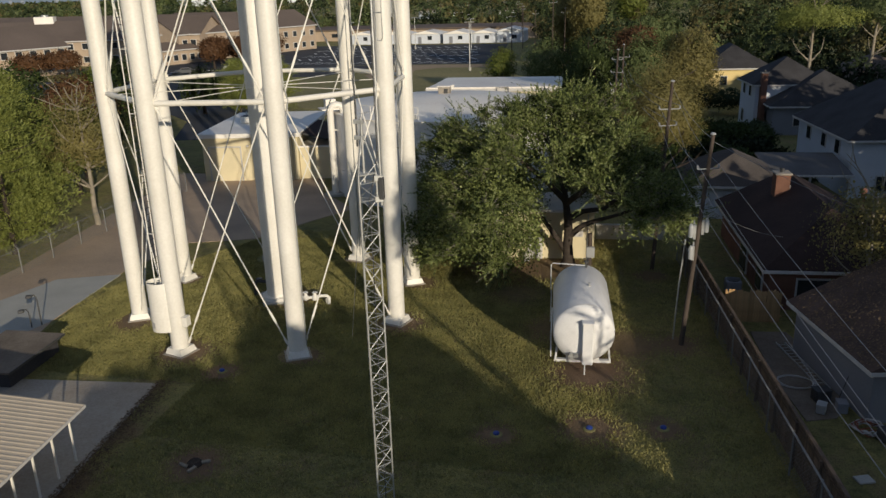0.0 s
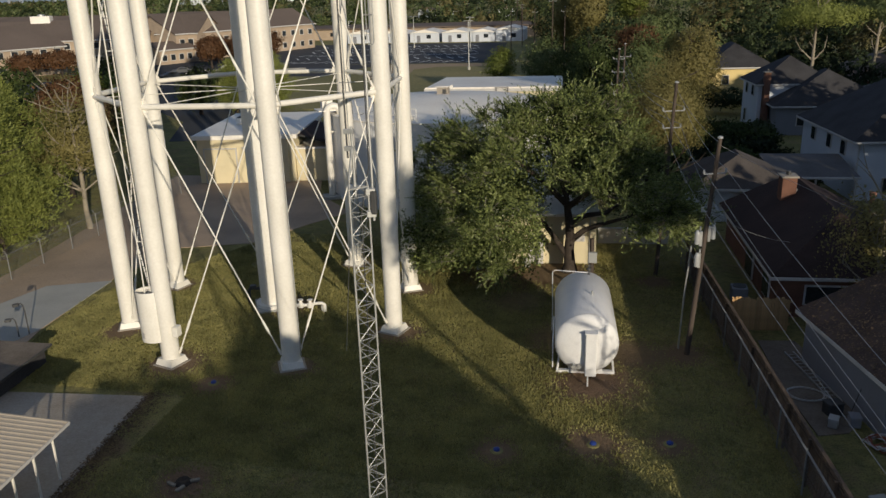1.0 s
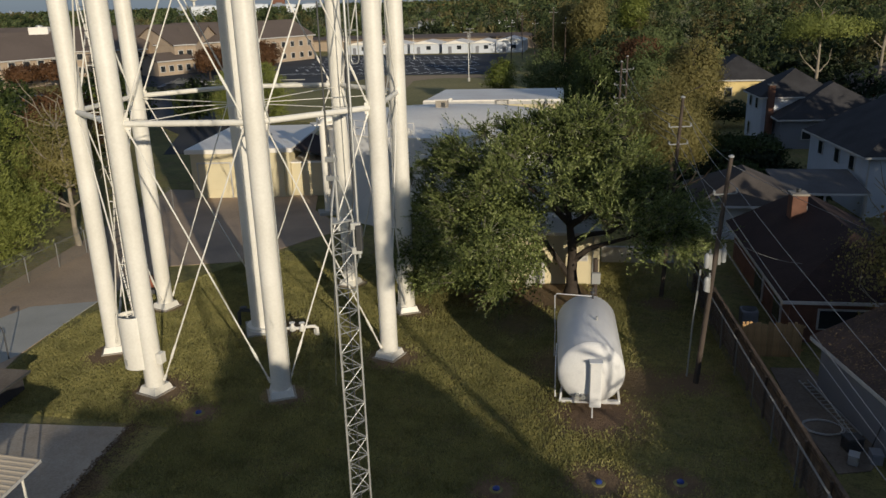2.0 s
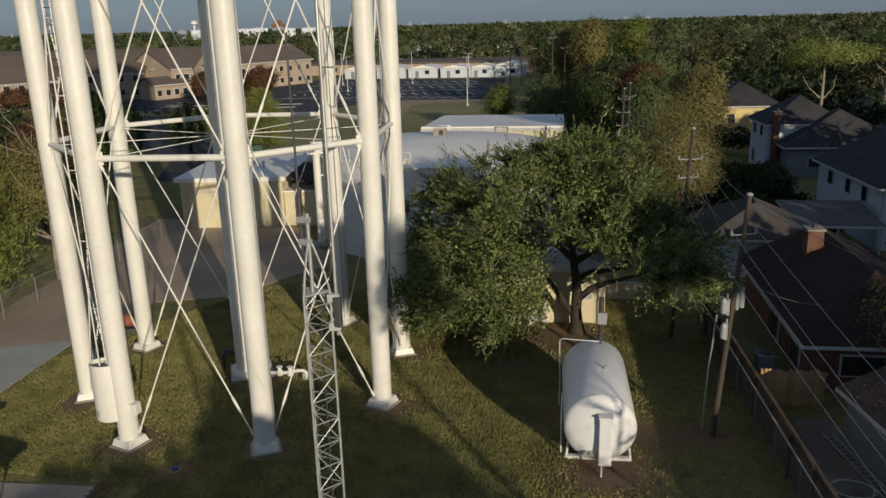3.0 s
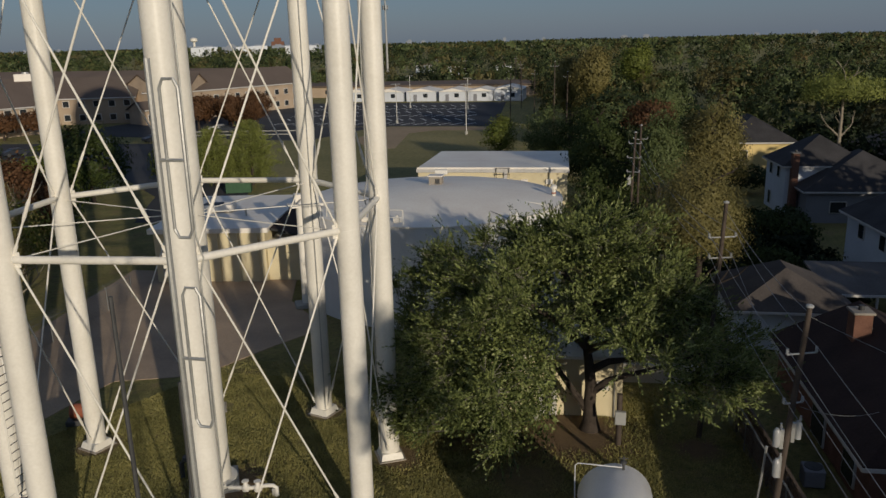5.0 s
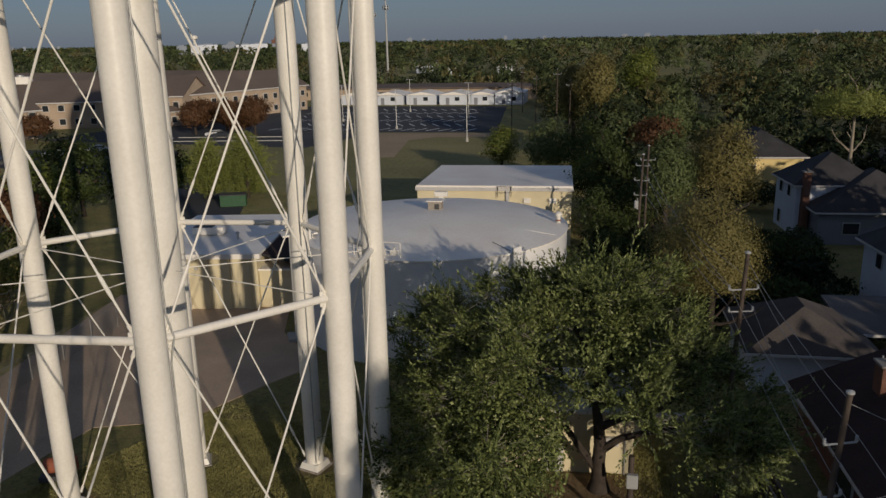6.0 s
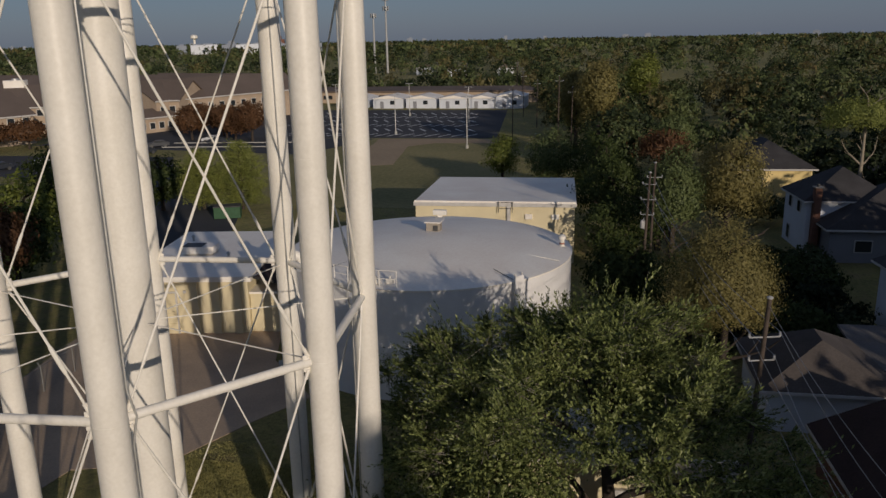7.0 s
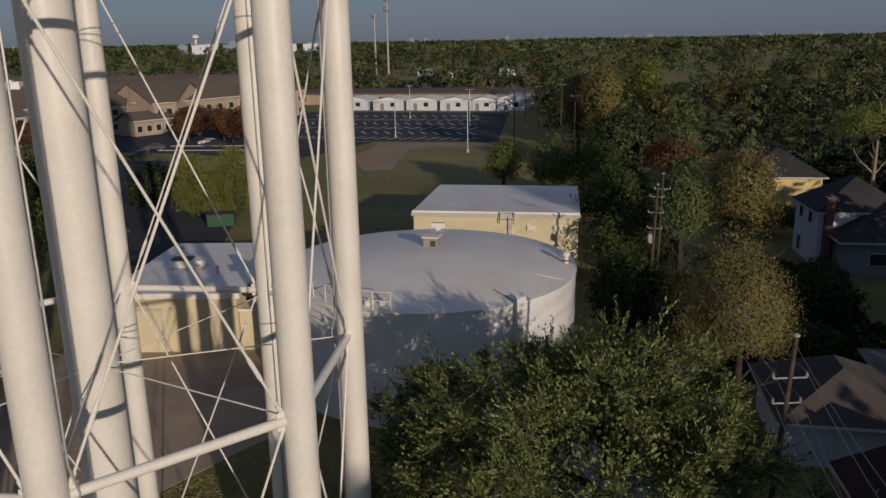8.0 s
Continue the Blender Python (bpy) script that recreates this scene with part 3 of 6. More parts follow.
# ---- lattice mast ----
MX, MY, MTOP = -4.45, 15.9, 12.85
mast = thing("lattice_mast", MX, MY, 0, 0, "slim galvanised three-legged lattice antenna mast", "antenna mast")
FACE = 0.46
rad = FACE / math.sqrt(3)
corners = [Vector((rad * math.cos(radians(a)), rad * math.sin(radians(a)), 0)) for a in (-100, 20, 140)]
for c in corners:
    part("rail", Geo().cyl(c + Vector((0, 0, 0.1)), c + Vector((0, 0, MTOP)), 0.022, 0.022, 8), STEEL, mast, smooth=True)
BAY = 0.40
bays = int(MTOP / BAY)
for i in range(3):
    a, b = corners[i], corners[(i + 1) % 3]
    h0 = part("brace", Geo().cyl(a, b, 0.010, 0.010, 5), STEEL, mast)
    d0 = part("brace", Geo().cyl(a, b + Vector((0, 0, BAY)), 0.010, 0.010, 5), STEEL, mast)
    e0 = part("brace", Geo().cyl(b, a + Vector((0, 0, BAY)), 0.010, 0.010, 5), STEEL, mast)
    for j in range(bays):
        m = Matrix.Translation((0, 0, 0.25 + BAY * j))
        for ob in (h0, d0 if j % 2 else e0):
            if j == 0 or (j == 1 and ob is d0):
                ob.matrix_basis = m
            else:
                twin("brace", ob, mast, m)
part("footing", Geo().box((0, 0, 0.05), (1.1, 1.1, 0.24), 0.03), CONCRETE_PALE, mast, "concrete footing")
apex = Vector((0, 0, MTOP + 0.85))
for c in corners:
    part("top_brace", Geo().tube([c + Vector((0, 0, MTOP)), c * 0.75 + Vector((0, 0, MTOP + 0.3)), c * 0.2 + Vector((0, 0, MTOP + 0.75)), apex], 0.018, 6), STEEL, mast, smooth=True)
part("top_plate", Geo().prism([(c.x * 1.05, c.y * 1.05) for c in corners], MTOP - 0.02, MTOP + 0.01), STEEL, mast)
part("top_pipe", Geo().cyl((0, 0, MTOP - 0.2), (0, 0, MTOP + 1.25), 0.032, 0.032, 10), STEEL, mast, smooth=True)
ant = part("antenna", Geo().cyl((-0.12, 0.02, MTOP + 0.6), (-0.12, 0.02, MTOP + 3.9), 0.022, 0.016, 8), DARKSTEEL, mast, "dark fibreglass whip antenna", smooth=True)
for zz in (0.8, 1.15):
    part("clamp", Geo().box((-0.06, 0.01, MTOP + zz), (0.22, 0.08, 0.1), 0.01), STEEL, ant)
side = corners[1] * 1.35
ant2 = part("antenna", Geo().cyl((side.x, side.y, MTOP - 0.75), (side.x, side.y, MTOP + 5.6), 0.028, 0.022, 8), STEEL, mast, "tall grey dipole antenna pole", smooth=True)
g = Geo()
for zz in (MTOP + 3.4, MTOP + 4.9):
    for s in (1,):
        x0, x1 = side.x + 0.07, side.x + 0.21
        g.tube([(x0, side.y, zz - 0.5), (x0, side.y, zz + 0.5), (x0 + 0.03, side.y, zz + 0.56), (x1 - 0.03, side.y, zz + 0.56), (x1, side.y, zz + 0.5), (x1, side.y, zz - 0.5), (x1 - 0.03, side.y, zz - 0.56), (x0 + 0.03, side.y, zz - 0.56), (x0, side.y, zz - 0.5)], 0.012, 6)
        g.cyl((side.x, side.y, zz), (x1, side.y, zz), 0.014, 0.014, 6)
part("dipole_loop", g, STEEL, ant2, smooth=True)
for zz in (-0.12, -0.6):
    part("clamp", Geo().box((side.x * 0.86, side.y * 0.86, MTOP + zz), (0.2, 0.1, 0.14), 0.01, 20), STEEL, ant2)
part("cable_box", Geo().box((side.x + 0.02, side.y - 0.03, MTOP - 0.35), (0.12, 0.12, 0.5), 0.02), DARKSTEEL, mast)
part("coax", Geo().tube([(0.05, 0.02, 0.3), (0.06, 0.0, 6), (0.09, 0.03, MTOP - 0.6), (side.x - 0.05, side.y, MTOP + 0.4), (side.x - 0.04, side.y, MTOP + 3.2)], 0.014, 6), DARKSTEEL, mast, "black coaxial cable", smooth=True)
part("strut", Geo().cyl((corners[2].x, corners[2].y, MTOP - 0.7), (corners[2].x - 3.4, corners[2].y + 8.2, MTOP - 8.0), 0.008, 0.008, 5), WIRE, mast, "thin guy wire")

# ---- horizontal tank ----
HT = thing("horizontal_tank", -0.30, 35.25, 0, 4.5, "white horizontal steel pressure tank on saddles", "tank")
R, L = 1.38, 5.3
prof = [(-L / 2 - 0.02 - 0.34, 0.02)]
for i in range(1, 9):
    a = i / 8 * math.pi / 2
    prof.append((-L / 2 - 0.36 * math.cos(a), R * math.sin(a)))
full = prof + [(-y, r) for y, r in prof[::-1]]
g = Geo()
n = 40
vs = [(r * math.cos(2 * math.pi * k / n), y, 1.80 + r * math.sin(2 * math.pi * k / n)) for y, r in full for k in range(n)]
fs = [(i * n + k, i * n + (k + 1) % n, (i + 1) * n + (k + 1) % n, (i + 1) * n + k) for i in range(len(full) - 1) for k in range(n)]
fs += [tuple(range(n - 1, -1, -1)), tuple((len(full) - 1) * n + k for k in range(n))]
shell = part("shell", g.add(vs, fs), TANKWHITE, HT, smooth=True)
for y in (-L / 2, -0.9, 0.9, L / 2):
    part("weld_seam", Geo().cyl((0, y - 0.02, 1.80), (0, y + 0.02, 1.80), R + 0.008, R + 0.008, 40, False), TANKWHITE, shell, smooth=True)
for y in (-1.9, 1.9):
    s = part("saddle", Geo().prism([(-1.3, y - 0.1), (1.3, y - 0.1), (1.3, y + 0.1), (-1.3, y + 0.1)], 0.0, 0.12).box((0, y, 0.36), (1.5, 0.2, 0.6), 0.02), TANKWHITE, HT)
    for x in (-1.25, 1.25):
        part("saddle_leg", Geo().cyl((x, y, 0.1), (x * 0.9, y, 1.15), 0.05, 0.05, 8), TANKWHITE, s, smooth=True)
part("level_gauge", Geo().box((0.16, -3.16, 1.50), (0.48, 0.28, 2.0), 0.03), TANKWHITE, HT, "tall white level gauge housing")
part("gauge_hood", Geo().box((0.16, -3.18, 2.53), (0.54, 0.38, 0.06), 0.01), TANKWHITE, HT)
part("drain_pipe", Geo().cyl((0.05, -3.22, -0.05), (0.05, -3.22, 0.6), 0.035, 0.035, 8), TANKWHITE, HT, smooth=True)
for x in (-0.55, -0.32):
    part("nozzle", Geo().cyl((x, -2.85, 0.85), (x, -3.12, 0.85), 0.1, 0.1, 12), STEEL, HT, "round flanged nozzle", smooth=True)
part("relief_valve", Geo().lathe([(0.05, 2.95), (0.05, 3.3), (0.12, 3.32), (0.12, 3.4), (0.03, 3.45), (0.03, 3.6)], 10, (0.25, 2.3, 0.1)).box((0.25, 2.3, 3.62), (0.34, 0.04, 0.04), 0.01), DARKSTEEL, HT, smooth=True)
part("vent_pipe", Geo().tube([(0.2, 2.2, 3.3), (-1.4, 2.2, 3.4), (-1.5, 2.2, 3.3), (-1.5, 2.2, 2.3), (-1.47, 2.2, 1.6), (-1.5, 2.2, 0.2)], 0.022, 8), TANKWHITE, HT, smooth=True)
part("pipe_stub", Geo().cyl((0.3, -0.3, 3.1), (0.3, -0.3, 3.32), 0.05, 0.05, 8), STEEL, HT, smooth=True)
part("side_pipe", Geo().tube([(-1.42, -0.3, 2.0), (-1.46, -1.6, 1.3), (-1.46, -1.7, 0.1)], 0.03, 6), TANKWHITE, HT, smooth=True)

# ---- ground storage tank ----
GX, GY, GR, GH = -14.2, 68.1, 9.7, 7.0
ST = thing("storage_tank", GX, GY, 0, 0, "large round white ground storage tank with shallow domed roof", "water tank")
part("shell", Geo().lathe([(GR, 0.0), (GR, GH)], 96), TANKWHITE, ST, smooth=True)
part("roof", Geo().lathe([(GR + 0.04, GH - 0.08), (GR + 0.06, GH + 0.02), (GR - 0.3, GH + 0.07), (GR * 0.75, GH + 0.29), (GR * 0.5, GH + 0.52), (GR * 0.25, GH + 0.70), (0.3, GH + 0.78)], 96), MEMBRANE, ST, "pale grey-white roof plates", smooth=True)
for a, r0, r1 in ((232, 0.5, 0.9), (100, 0.3, 0.97), (345, 0.3, 0.97), (314, 0.78, 0.99)):
    c, s = math.cos(radians(a)) * GR, math.sin(radians(a)) * GR
    part("roof_seam", Geo().tube([(r0 * c, r0 * s, GH + 0.09 + 0.80 * (1 - r0) * (0.86 + 0.22 * r0)), (r1 * c, r1 * s, GH + 0.09 + 0.8 * (1 - r1))], 0.02, 5), DARKSTEEL if a in (232, 314) else MEMBRANE, ST)
for z in (2.3, 4.6):
    part("weld_seam", Geo().lathe([(GR + 0.004, z - 0.015), (GR + 0.008, z), (GR + 0.004, z + 0.015)], 96), TANKWHITE, ST, smooth=True)
ch = part("centre_vent", Geo().box((-0.2, 2.2, GH + 0.95), (1.0, 0.9, 0.75), 0.03), CONCRETE, ST, "square grey roof hatch")
part("hood", Geo().box((-0.2, 2.2, GH + 1.36), (1.2, 1.1, 0.08), 0.02), MEMBRANE, ch)
part("opening", Geo().box((0.0, 1.735, GH + 0.95), (0.35, 0.03, 0.4), 0.005), DARKSTEEL, ch)
va = part("roof_vent", Geo().lathe([(0.16, GH), (0.16, GH + 0.55), (0.26, GH + 0.6), (0.26, GH + 0.8), (0.1, GH + 0.92)], 14, (9.0, 1.3, 0)), WHITE, ST, "white capped roof vent", smooth=True)
part("band", Geo().cyl((9.0, 1.3, GH + 0.25), (9.0, 1.3, GH + 0.35), 0.18, 0.18, 14), ORANGE, va)
part("overflow_box", Geo().box((-1.3, 9.2, GH + 0.45), (1.1, 0.4, 0.4), 0.03).box((-1.3, 9.2, GH + 0.15), (0.4, 0.3, 0.4), 0.03), WHITE, ST)
lad = part("ladder", Geo().box((6.82, -7.37, 4.0), (0.06, 0.06, 7.2), 0.01, -47).box((7.20, -7.01, 4.0), (0.06, 0.06, 7.2), 0.01, -47), WHITE, ST)
rg = part("rung", Geo().cyl((6.82, -7.37, 0), (7.20, -7.01, 0), 0.016, 0.016, 6), WHITE, lad)
rg.matrix_basis = Matrix.Translation((0, 0, 0.6))
for i in range(1, 22):
    twin("rung", rg, lad, Matrix.Translation((0, 0, 0.6 + 0.32 * i)))
part("ladder_guard", Geo().box((7.10, -7.30, 4.9), (0.62, 0.05, 5.2), 0.01, 43), TANKWHITE, lad, "pale sheet guard behind the ladder")
# railings and fittings on the front of the roof
for k in range(7):
    a = radians(-128 + 6.5 * k)
    p = ((GR - 0.35) * math.cos(a), (GR - 0.35) * math.sin(a))
    part("railing_post", Geo().cyl((*p, GH), (*p, GH + 1.05), 0.03, 0.03, 6), WHITE, ST)
    if k:
        for z in (0.55, 1.05):
            part("rail", Geo().cyl((*q, GH + z), (*p, GH + z), 0.025, 0.025, 6), WHITE, ST)
    q = p
for x, y in ((-2.6, -8.6), (-1.2, -8.9), (-0.4, -8.7)):
    part("roof_fitting", Geo().box((x, y, GH + 0.25), (0.5, 0.35, 0.3), 0.03).cyl((x, y, GH + 0.1), (x, y, GH + 0.6), 0.08, 0.08, 8), WHITE, ST)
part("platform", Geo().box((-8.2, -5.2, GH + 0.4), (2.4, 1.5, 0.12), 0.02, 35).box((-8.6, -5.0, GH + 0.8), (0.9, 0.7, 0.7), 0.03, 35), MEMBRANE, ST)

# overflow pipe in front of the storage tank
gp = thing("overflow_pipe", -22.5, 62.2, 0, 28, "tall white gooseneck overflow pipe beside the storage tank", "pipe")
arc = [(0.55 - 0.55 * math.cos(math.pi * i / 10), 0, 7.2 + 0.55 * math.sin(math.pi * i / 10)) for i in range(11)]
part("pipe", Geo().tube([(0, 0, 0)] + arc + [(1.1, 0, 6.4)], 0.29, 14), WHITE, gp, smooth=True)
for z in (1.2, 3.2, 5.6):
    part("bracket", Geo().box((0.55, 0.25, z), (1.1, 0.1, 0.12), 0.02), WHITE, gp)
part("pipe", Geo().tube([(1.1, 0.2, 0), (1.1, 0.2, 5.8)], 0.14, 10), WHITE, gp, smooth=True)
part("footing", Geo().box((0.5, 0, 0.12), (2.6, 1.4, 0.3), 0.04), CONCRETE_PALE, gp)


def gable_box(name, x, y, rz, w, d, h0, h1, wall, roof, label, category, over=0.3, thick=0.2, group=""):
    """A building with a low single-pitch roof: h0 in front, h1 behind."""
    t = thing(name, x, y, 0, rz, label, category, group)
    g = Geo()
    vs = [(0, 0, 0), (w, 0, 0), (w, d, 0), (0, d, 0), (0, 0, h0), (w, 0, h0), (w, d, h1), (0, d, h1)]
    part("wall", g.add(vs, [(0, 1, 5, 4), (1, 2, 6, 5), (2, 3, 7, 6), (3, 0, 4, 7), (0, 3, 2, 1), (4, 5, 6, 7)]), wall, t)
    k = (h1 - h0) / d
    part("roof", Geo().slab([(-over, -over, h0 - k * over + thick), (w + over, -over, h0 - k * over + thick), (w + over, d + over, h1 + k * over + thick), (-over, d + over, h1 + k * over + thick)], thick - 0.01), roof, t)
    return t


# ---- hall behind the storage tank ----
hall = gable_box("pump_hall", -20.5, 89.0, 3.6, 15.2, 17.0, 5.6, 5.0, CREAM, MEMBRANE, "cream block pump hall with a pale flat roof", "building", 0.15, 0.25)
part("fascia", Geo().box((7.6, -0.17, 5.62), (15.55, 0.05, 0.34), 0.01), TRIM, hall)
part("downpipe", Geo().box((9.0, -0.12, 3.2), (0.35, 0.2, 4.9), 0.02), TRIM, hall)
part("ladder_frame", Geo().box((8.7, -0.3, 5.9), (1.5, 0.06, 0.06), 0.01).box((8.05, -0.3, 5.4), (0.06, 0.06, 1.0), 0.01).box((9.35, -0.3, 5.4), (0.06, 0.06, 1.0), 0.01).box((8.7, -0.3, 5.3), (1.5, 0.05, 0.05), 0.01), DARKSTEEL, hall)
for x in (10.9, 13.4):
    part("louvre", Geo().box((x, -0.06, 4.5), (0.7, 0.2, 0.5), 0.02), MEMBRANE, hall, "pale wall louvre")
part("door", Geo().box((3.0, -0.05, 1.05), (1.0, 0.12, 2.1), 0.02), TRIM, hall)
part("roof_curb", Geo().slab([(-0.1, -0.1, 5.96), (15.3, -0.1, 5.96), (15.3, 0.15, 5.96), (-0.1, 0.15, 5.96)], 0.12), MEMBRANE, hall)

# ---- pump house on the drive ----
ph = gable_box("pump_house", -36.8, 66.0, 10.0, 9.0, 13.8, 4.1, 4.0, CREAM, MEMBRANE, "cream plastered pump house with a white flat roof", "building", 0.35, 0.4)
dr = part("garage_door", Geo().box((2.1, -0.04, 1.55), (2.9, 0.10, 3.1), 0.015), CREAM, ph, "cream steel roll-up door")
g = Geo()
for z in (0.03, 0.8, 1.6, 2.4, 3.12):
    g.box((2.1, -0.1, z), (2.9, 0.03, 0.035), 0.005)
part("door_rib", g, CREAM, dr)
part("door_frame", Geo().box((0.6, -0.06, 1.6), (0.12, 0.14, 3.2), 0.01).box((3.6, -0.06, 1.6), (0.12, 0.14, 3.2), 0.01).box((2.1, -0.06, 3.24), (3.14, 0.14, 0.12), 0.01), TRIM, ph)
part("wall_lamp", Geo().box((4.3, -0.12, 3.3), (0.22, 0.2, 0.2), 0.03), TRIM, ph)
for i, x in enumerate((5.0, 6.6, 8.2)):
    part("pilaster", Geo().box((x, -0.08, 2.05), (0.5, 0.16, 4.1), 0.01), CREAM, ph)
sk = part("skylight", Geo().box((3.4, 6.6, 4.85), (2.6, 1.7, 0.6), 0.04), MEMBRANE, ph, "white rooftop air-handling curb")
part("opening", Geo().box((3.0, 6.4, 5.17), (1.6, 1.2, 0.06), 0.01), DARKSTEEL, sk)
part("vent", Geo().lathe([(0.1, 4.4), (0.1, 4.9), (0.2, 4.95), (0.05, 5.1)], 10, (6.3, 4.6, 0)), STEEL, ph, smooth=True)
part("vent", Geo().lathe([(0.1, 4.4), (0.1, 4.8), (0.18, 4.85), (0.05, 5.0)], 10, (1.4, 10.6, 0)), STEEL, ph, smooth=True)
part("side_frame", Geo().box((-0.06, 1.6, 1.5), (0.1, 1.5, 3.0), 0.02), TRIM, ph, "side door in a plain frame")
an = gable_box("annex", -27.95, 67.9, 10.0, 5.1, 8.0, 3.0, 2.8, CREAM, MEMBRANE, "low cream annex under a brown lean-to roof beside the pump house", "building", 0.15, 0.15)
bay = part("bay_door", Geo().box((2.3, -0.03, 1.15), (2.6, 0.10, 2.3), 0.012), CREAM, an, "closed cream door panel")
for z in (0.6, 1.15, 1.7):
    part("door_rib", Geo().box((2.3, -0.095, z), (2.5, 0.03, 0.035), 0.005), CREAM, bay)
lean = thing("lean_to", -27.4, 68.3, 0, 10, "dark brown lean-to roof between the pump house and the tank", "roof")
part("roof", Geo().slab([(-0.2, -0.6, 4.4), (5.0, -0.2, 3.0), (5.0, 7.5, 3.0), (-0.2, 7.5, 4.4)], 0.12), SHINGLE_BROWN, lean)
part("fascia", Geo().slab([(-0.2, -0.64, 4.30), (5.0, -0.24, 2.90), (5.0, -0.24, 3.06), (-0.2, -0.64, 4.46)], 0.04), DARKSTEEL, lean)
bx = thing("waste_container", -48.4, 104.2, 0, 20, "dark green steel waste container behind the pump house", "container")
part("body", Geo().box((0, 0, 0.75), (3.2, 1.8, 1.4), 0.04), GREENPAINT, bx)
part("lid", Geo().box((0, 0.05, 1.5), (3.3, 1.95, 0.12), 0.03), DARKSTEEL, bx)
for x, y in ((-81.0, 166.0), (-82.0, 172.6)):
    kb = Geo().box((x, y, 0.06), (26.0, 0.45, 0.28), 0.03, 7.0)
    tagged(part("kerb", kb, CONCRETE_PALE, None), "pale concrete kerb beside the parking lot", "kerb", "", "structure")
pw = thing("low_wall", -34.5, 83.5, 0, 8, "low brown brick wall behind the pump house", "wall")
part("wall", Geo().box((0, 0, 0.5), (13, 0.3, 1.0), 0.02), BRICK_TAN, pw)

# ---- cream block wall under the oak ----
cw = gable_box("chlorine_house", -9.4, 47.35, 4.6, 9.3, 5.0, 3.1, 2.9, CREAM, MEMBRANE, "long low cream block house half hidden behind the oak", "building", 0.2, 0.18)
part("door", Geo().box((5.6, -0.04, 1.02), (0.95, 0.1, 2.04), 0.015), TRIM, cw)
part("window_unit", Geo().box((8.3, -0.12, 1.75), (0.6, 0.3, 0.42), 0.03), TRIM, cw, "small window air conditioner")
part("conduit", Geo().cyl((8.9, -0.06, 0), (8.9, -0.06, 3.0), 0.04, 0.04, 8), STEEL, cw)
bw = thing("garden_wall", 2.2, 52.6, 0, 4, "pale low block wall behind the lawn", "wall")
part("wall", Geo().box((0, 0, 0.5), (4.6, 0.22, 1.0), 0.02), CONCRETE_PALE, bw)
part("coping", Geo().box((0, 0, 1.03), (4.7, 0.3, 0.08), 0.02), CONCRETE_PALE, bw)
pt = thing("picnic_table", -10.9, 46.6, 0, 12, "pale grey slatted table beside a tower leg", "table")
for i in range(4):
    part("slat", Geo().box((0, -0.33 + 0.22 * i, 0.76), (2.0, 0.2, 0.05), 0.01), CONCRETE_PALE, pt)
for x in (-0.75, 0.75):
    part("leg", Geo().box((x, 0, 0.37), (0.08, 0.7, 0.74), 0.02), DARKSTEEL, pt)
ebox = thing("meter_post", -0.3, 45.2, 0, 0, "dark wooden post with a pale meter box", "meter")
part("post", Geo().cyl((0, 0, 0), (0, 0, 2.6), 0.14, 0.13, 10), POLEWOOD, ebox, smooth=True)
part("box", Geo().box((0.05, -0.2, 1.5), (0.5, 0.25, 0.65), 0.03), PORCELAIN, ebox)
for x, y in ((-4.3, 47.2), (-7.2, 46.3), (-10.2, 47.9)):
    s = thing("bollard", x, y, 0, 0, "short pale concrete bollard at the bed edge", "bollard", "bollards by the block wall")
    part("post", Geo().lathe([(0.2, 0), (0.2, 0.5), (0.15, 0.62), (0.05, 0.66)], 12), CONCRETE_PALE, s, smooth=True)
for x, y in ((-3.16, 26.4), (0.4, 27.4), (3.25, 27.9), (-16.58, 29.7)):
    s = thing("well_cap", x, y, 0, 20, "small blue pipe cap set in bare soil", "pipe cap", "pipe caps in the lawn")
    part("cap", Geo().lathe([(0.13, 0), (0.13, 0.1), (0.09, 0.14), (0.03, 0.15)], 12), BLUE, s, smooth=True)
    part("collar", Geo().lathe([(0.26, 0), (0.24, 0.04), (0.17, 0.05)], 12), DIRT, s)
s = thing("stump", -14.0, 22.5, 0, 0, "pale broken tree stump in bare soil", "stump")
part("wood", Geo().lathe([(0.32, 0), (0.27, 0.10), (0.2, 0.16), (0.05, 0.1)], 9), BARK, s)
for x, y, a in ((0.35, 0.15, 30), (-0.35, -0.2, -20), (0.1, -0.4, 70)):
    part("splinter", Geo().box((x, y, 0.05), (0.4, 0.14, 0.1), 0.03, a), PALEBARK, s)

# ---- carport ----
cp = thing("carport", -18.25, 22.0, 0, 6, "open carport with a tan ribbed metal roof on white posts", "carport")
W, D = 7.0, 9.0
vs, fs = [], []
pitch, i, y = 0.25, 0, 0.2
prof = []
while y > -D:
    prof += [(y, 0.0), (y - 0.05, 0.016), (y - 0.09, 0.016), (y - 0.14, 0.0)]
    y -= pitch
for yy, dz in prof:
    for x in (0.25, -W):
        vs.append((x, yy, 2.32 + dz + 0.10 * (0.25 - x)))
fs = [(2 * i, 2 * i + 1, 2 * i + 3, 2 * i + 2) for i in range(len(prof) - 1)]
k = len(vs)
vs += [(x, yy, z - 0.03) for x, yy, z in vs]
fs += [(k + b, k + a, k + c, k + d) for a, b, d, c in [(f[0], f[1], f[2], f[3]) for f in fs]]
part("roof", Geo().add(vs, fs), TANROOF, cp)
part("fascia", Geo().box((0.24, -4.3, 2.25), (0.05, 9.0, 0.12), 0.01), TRIM, cp)
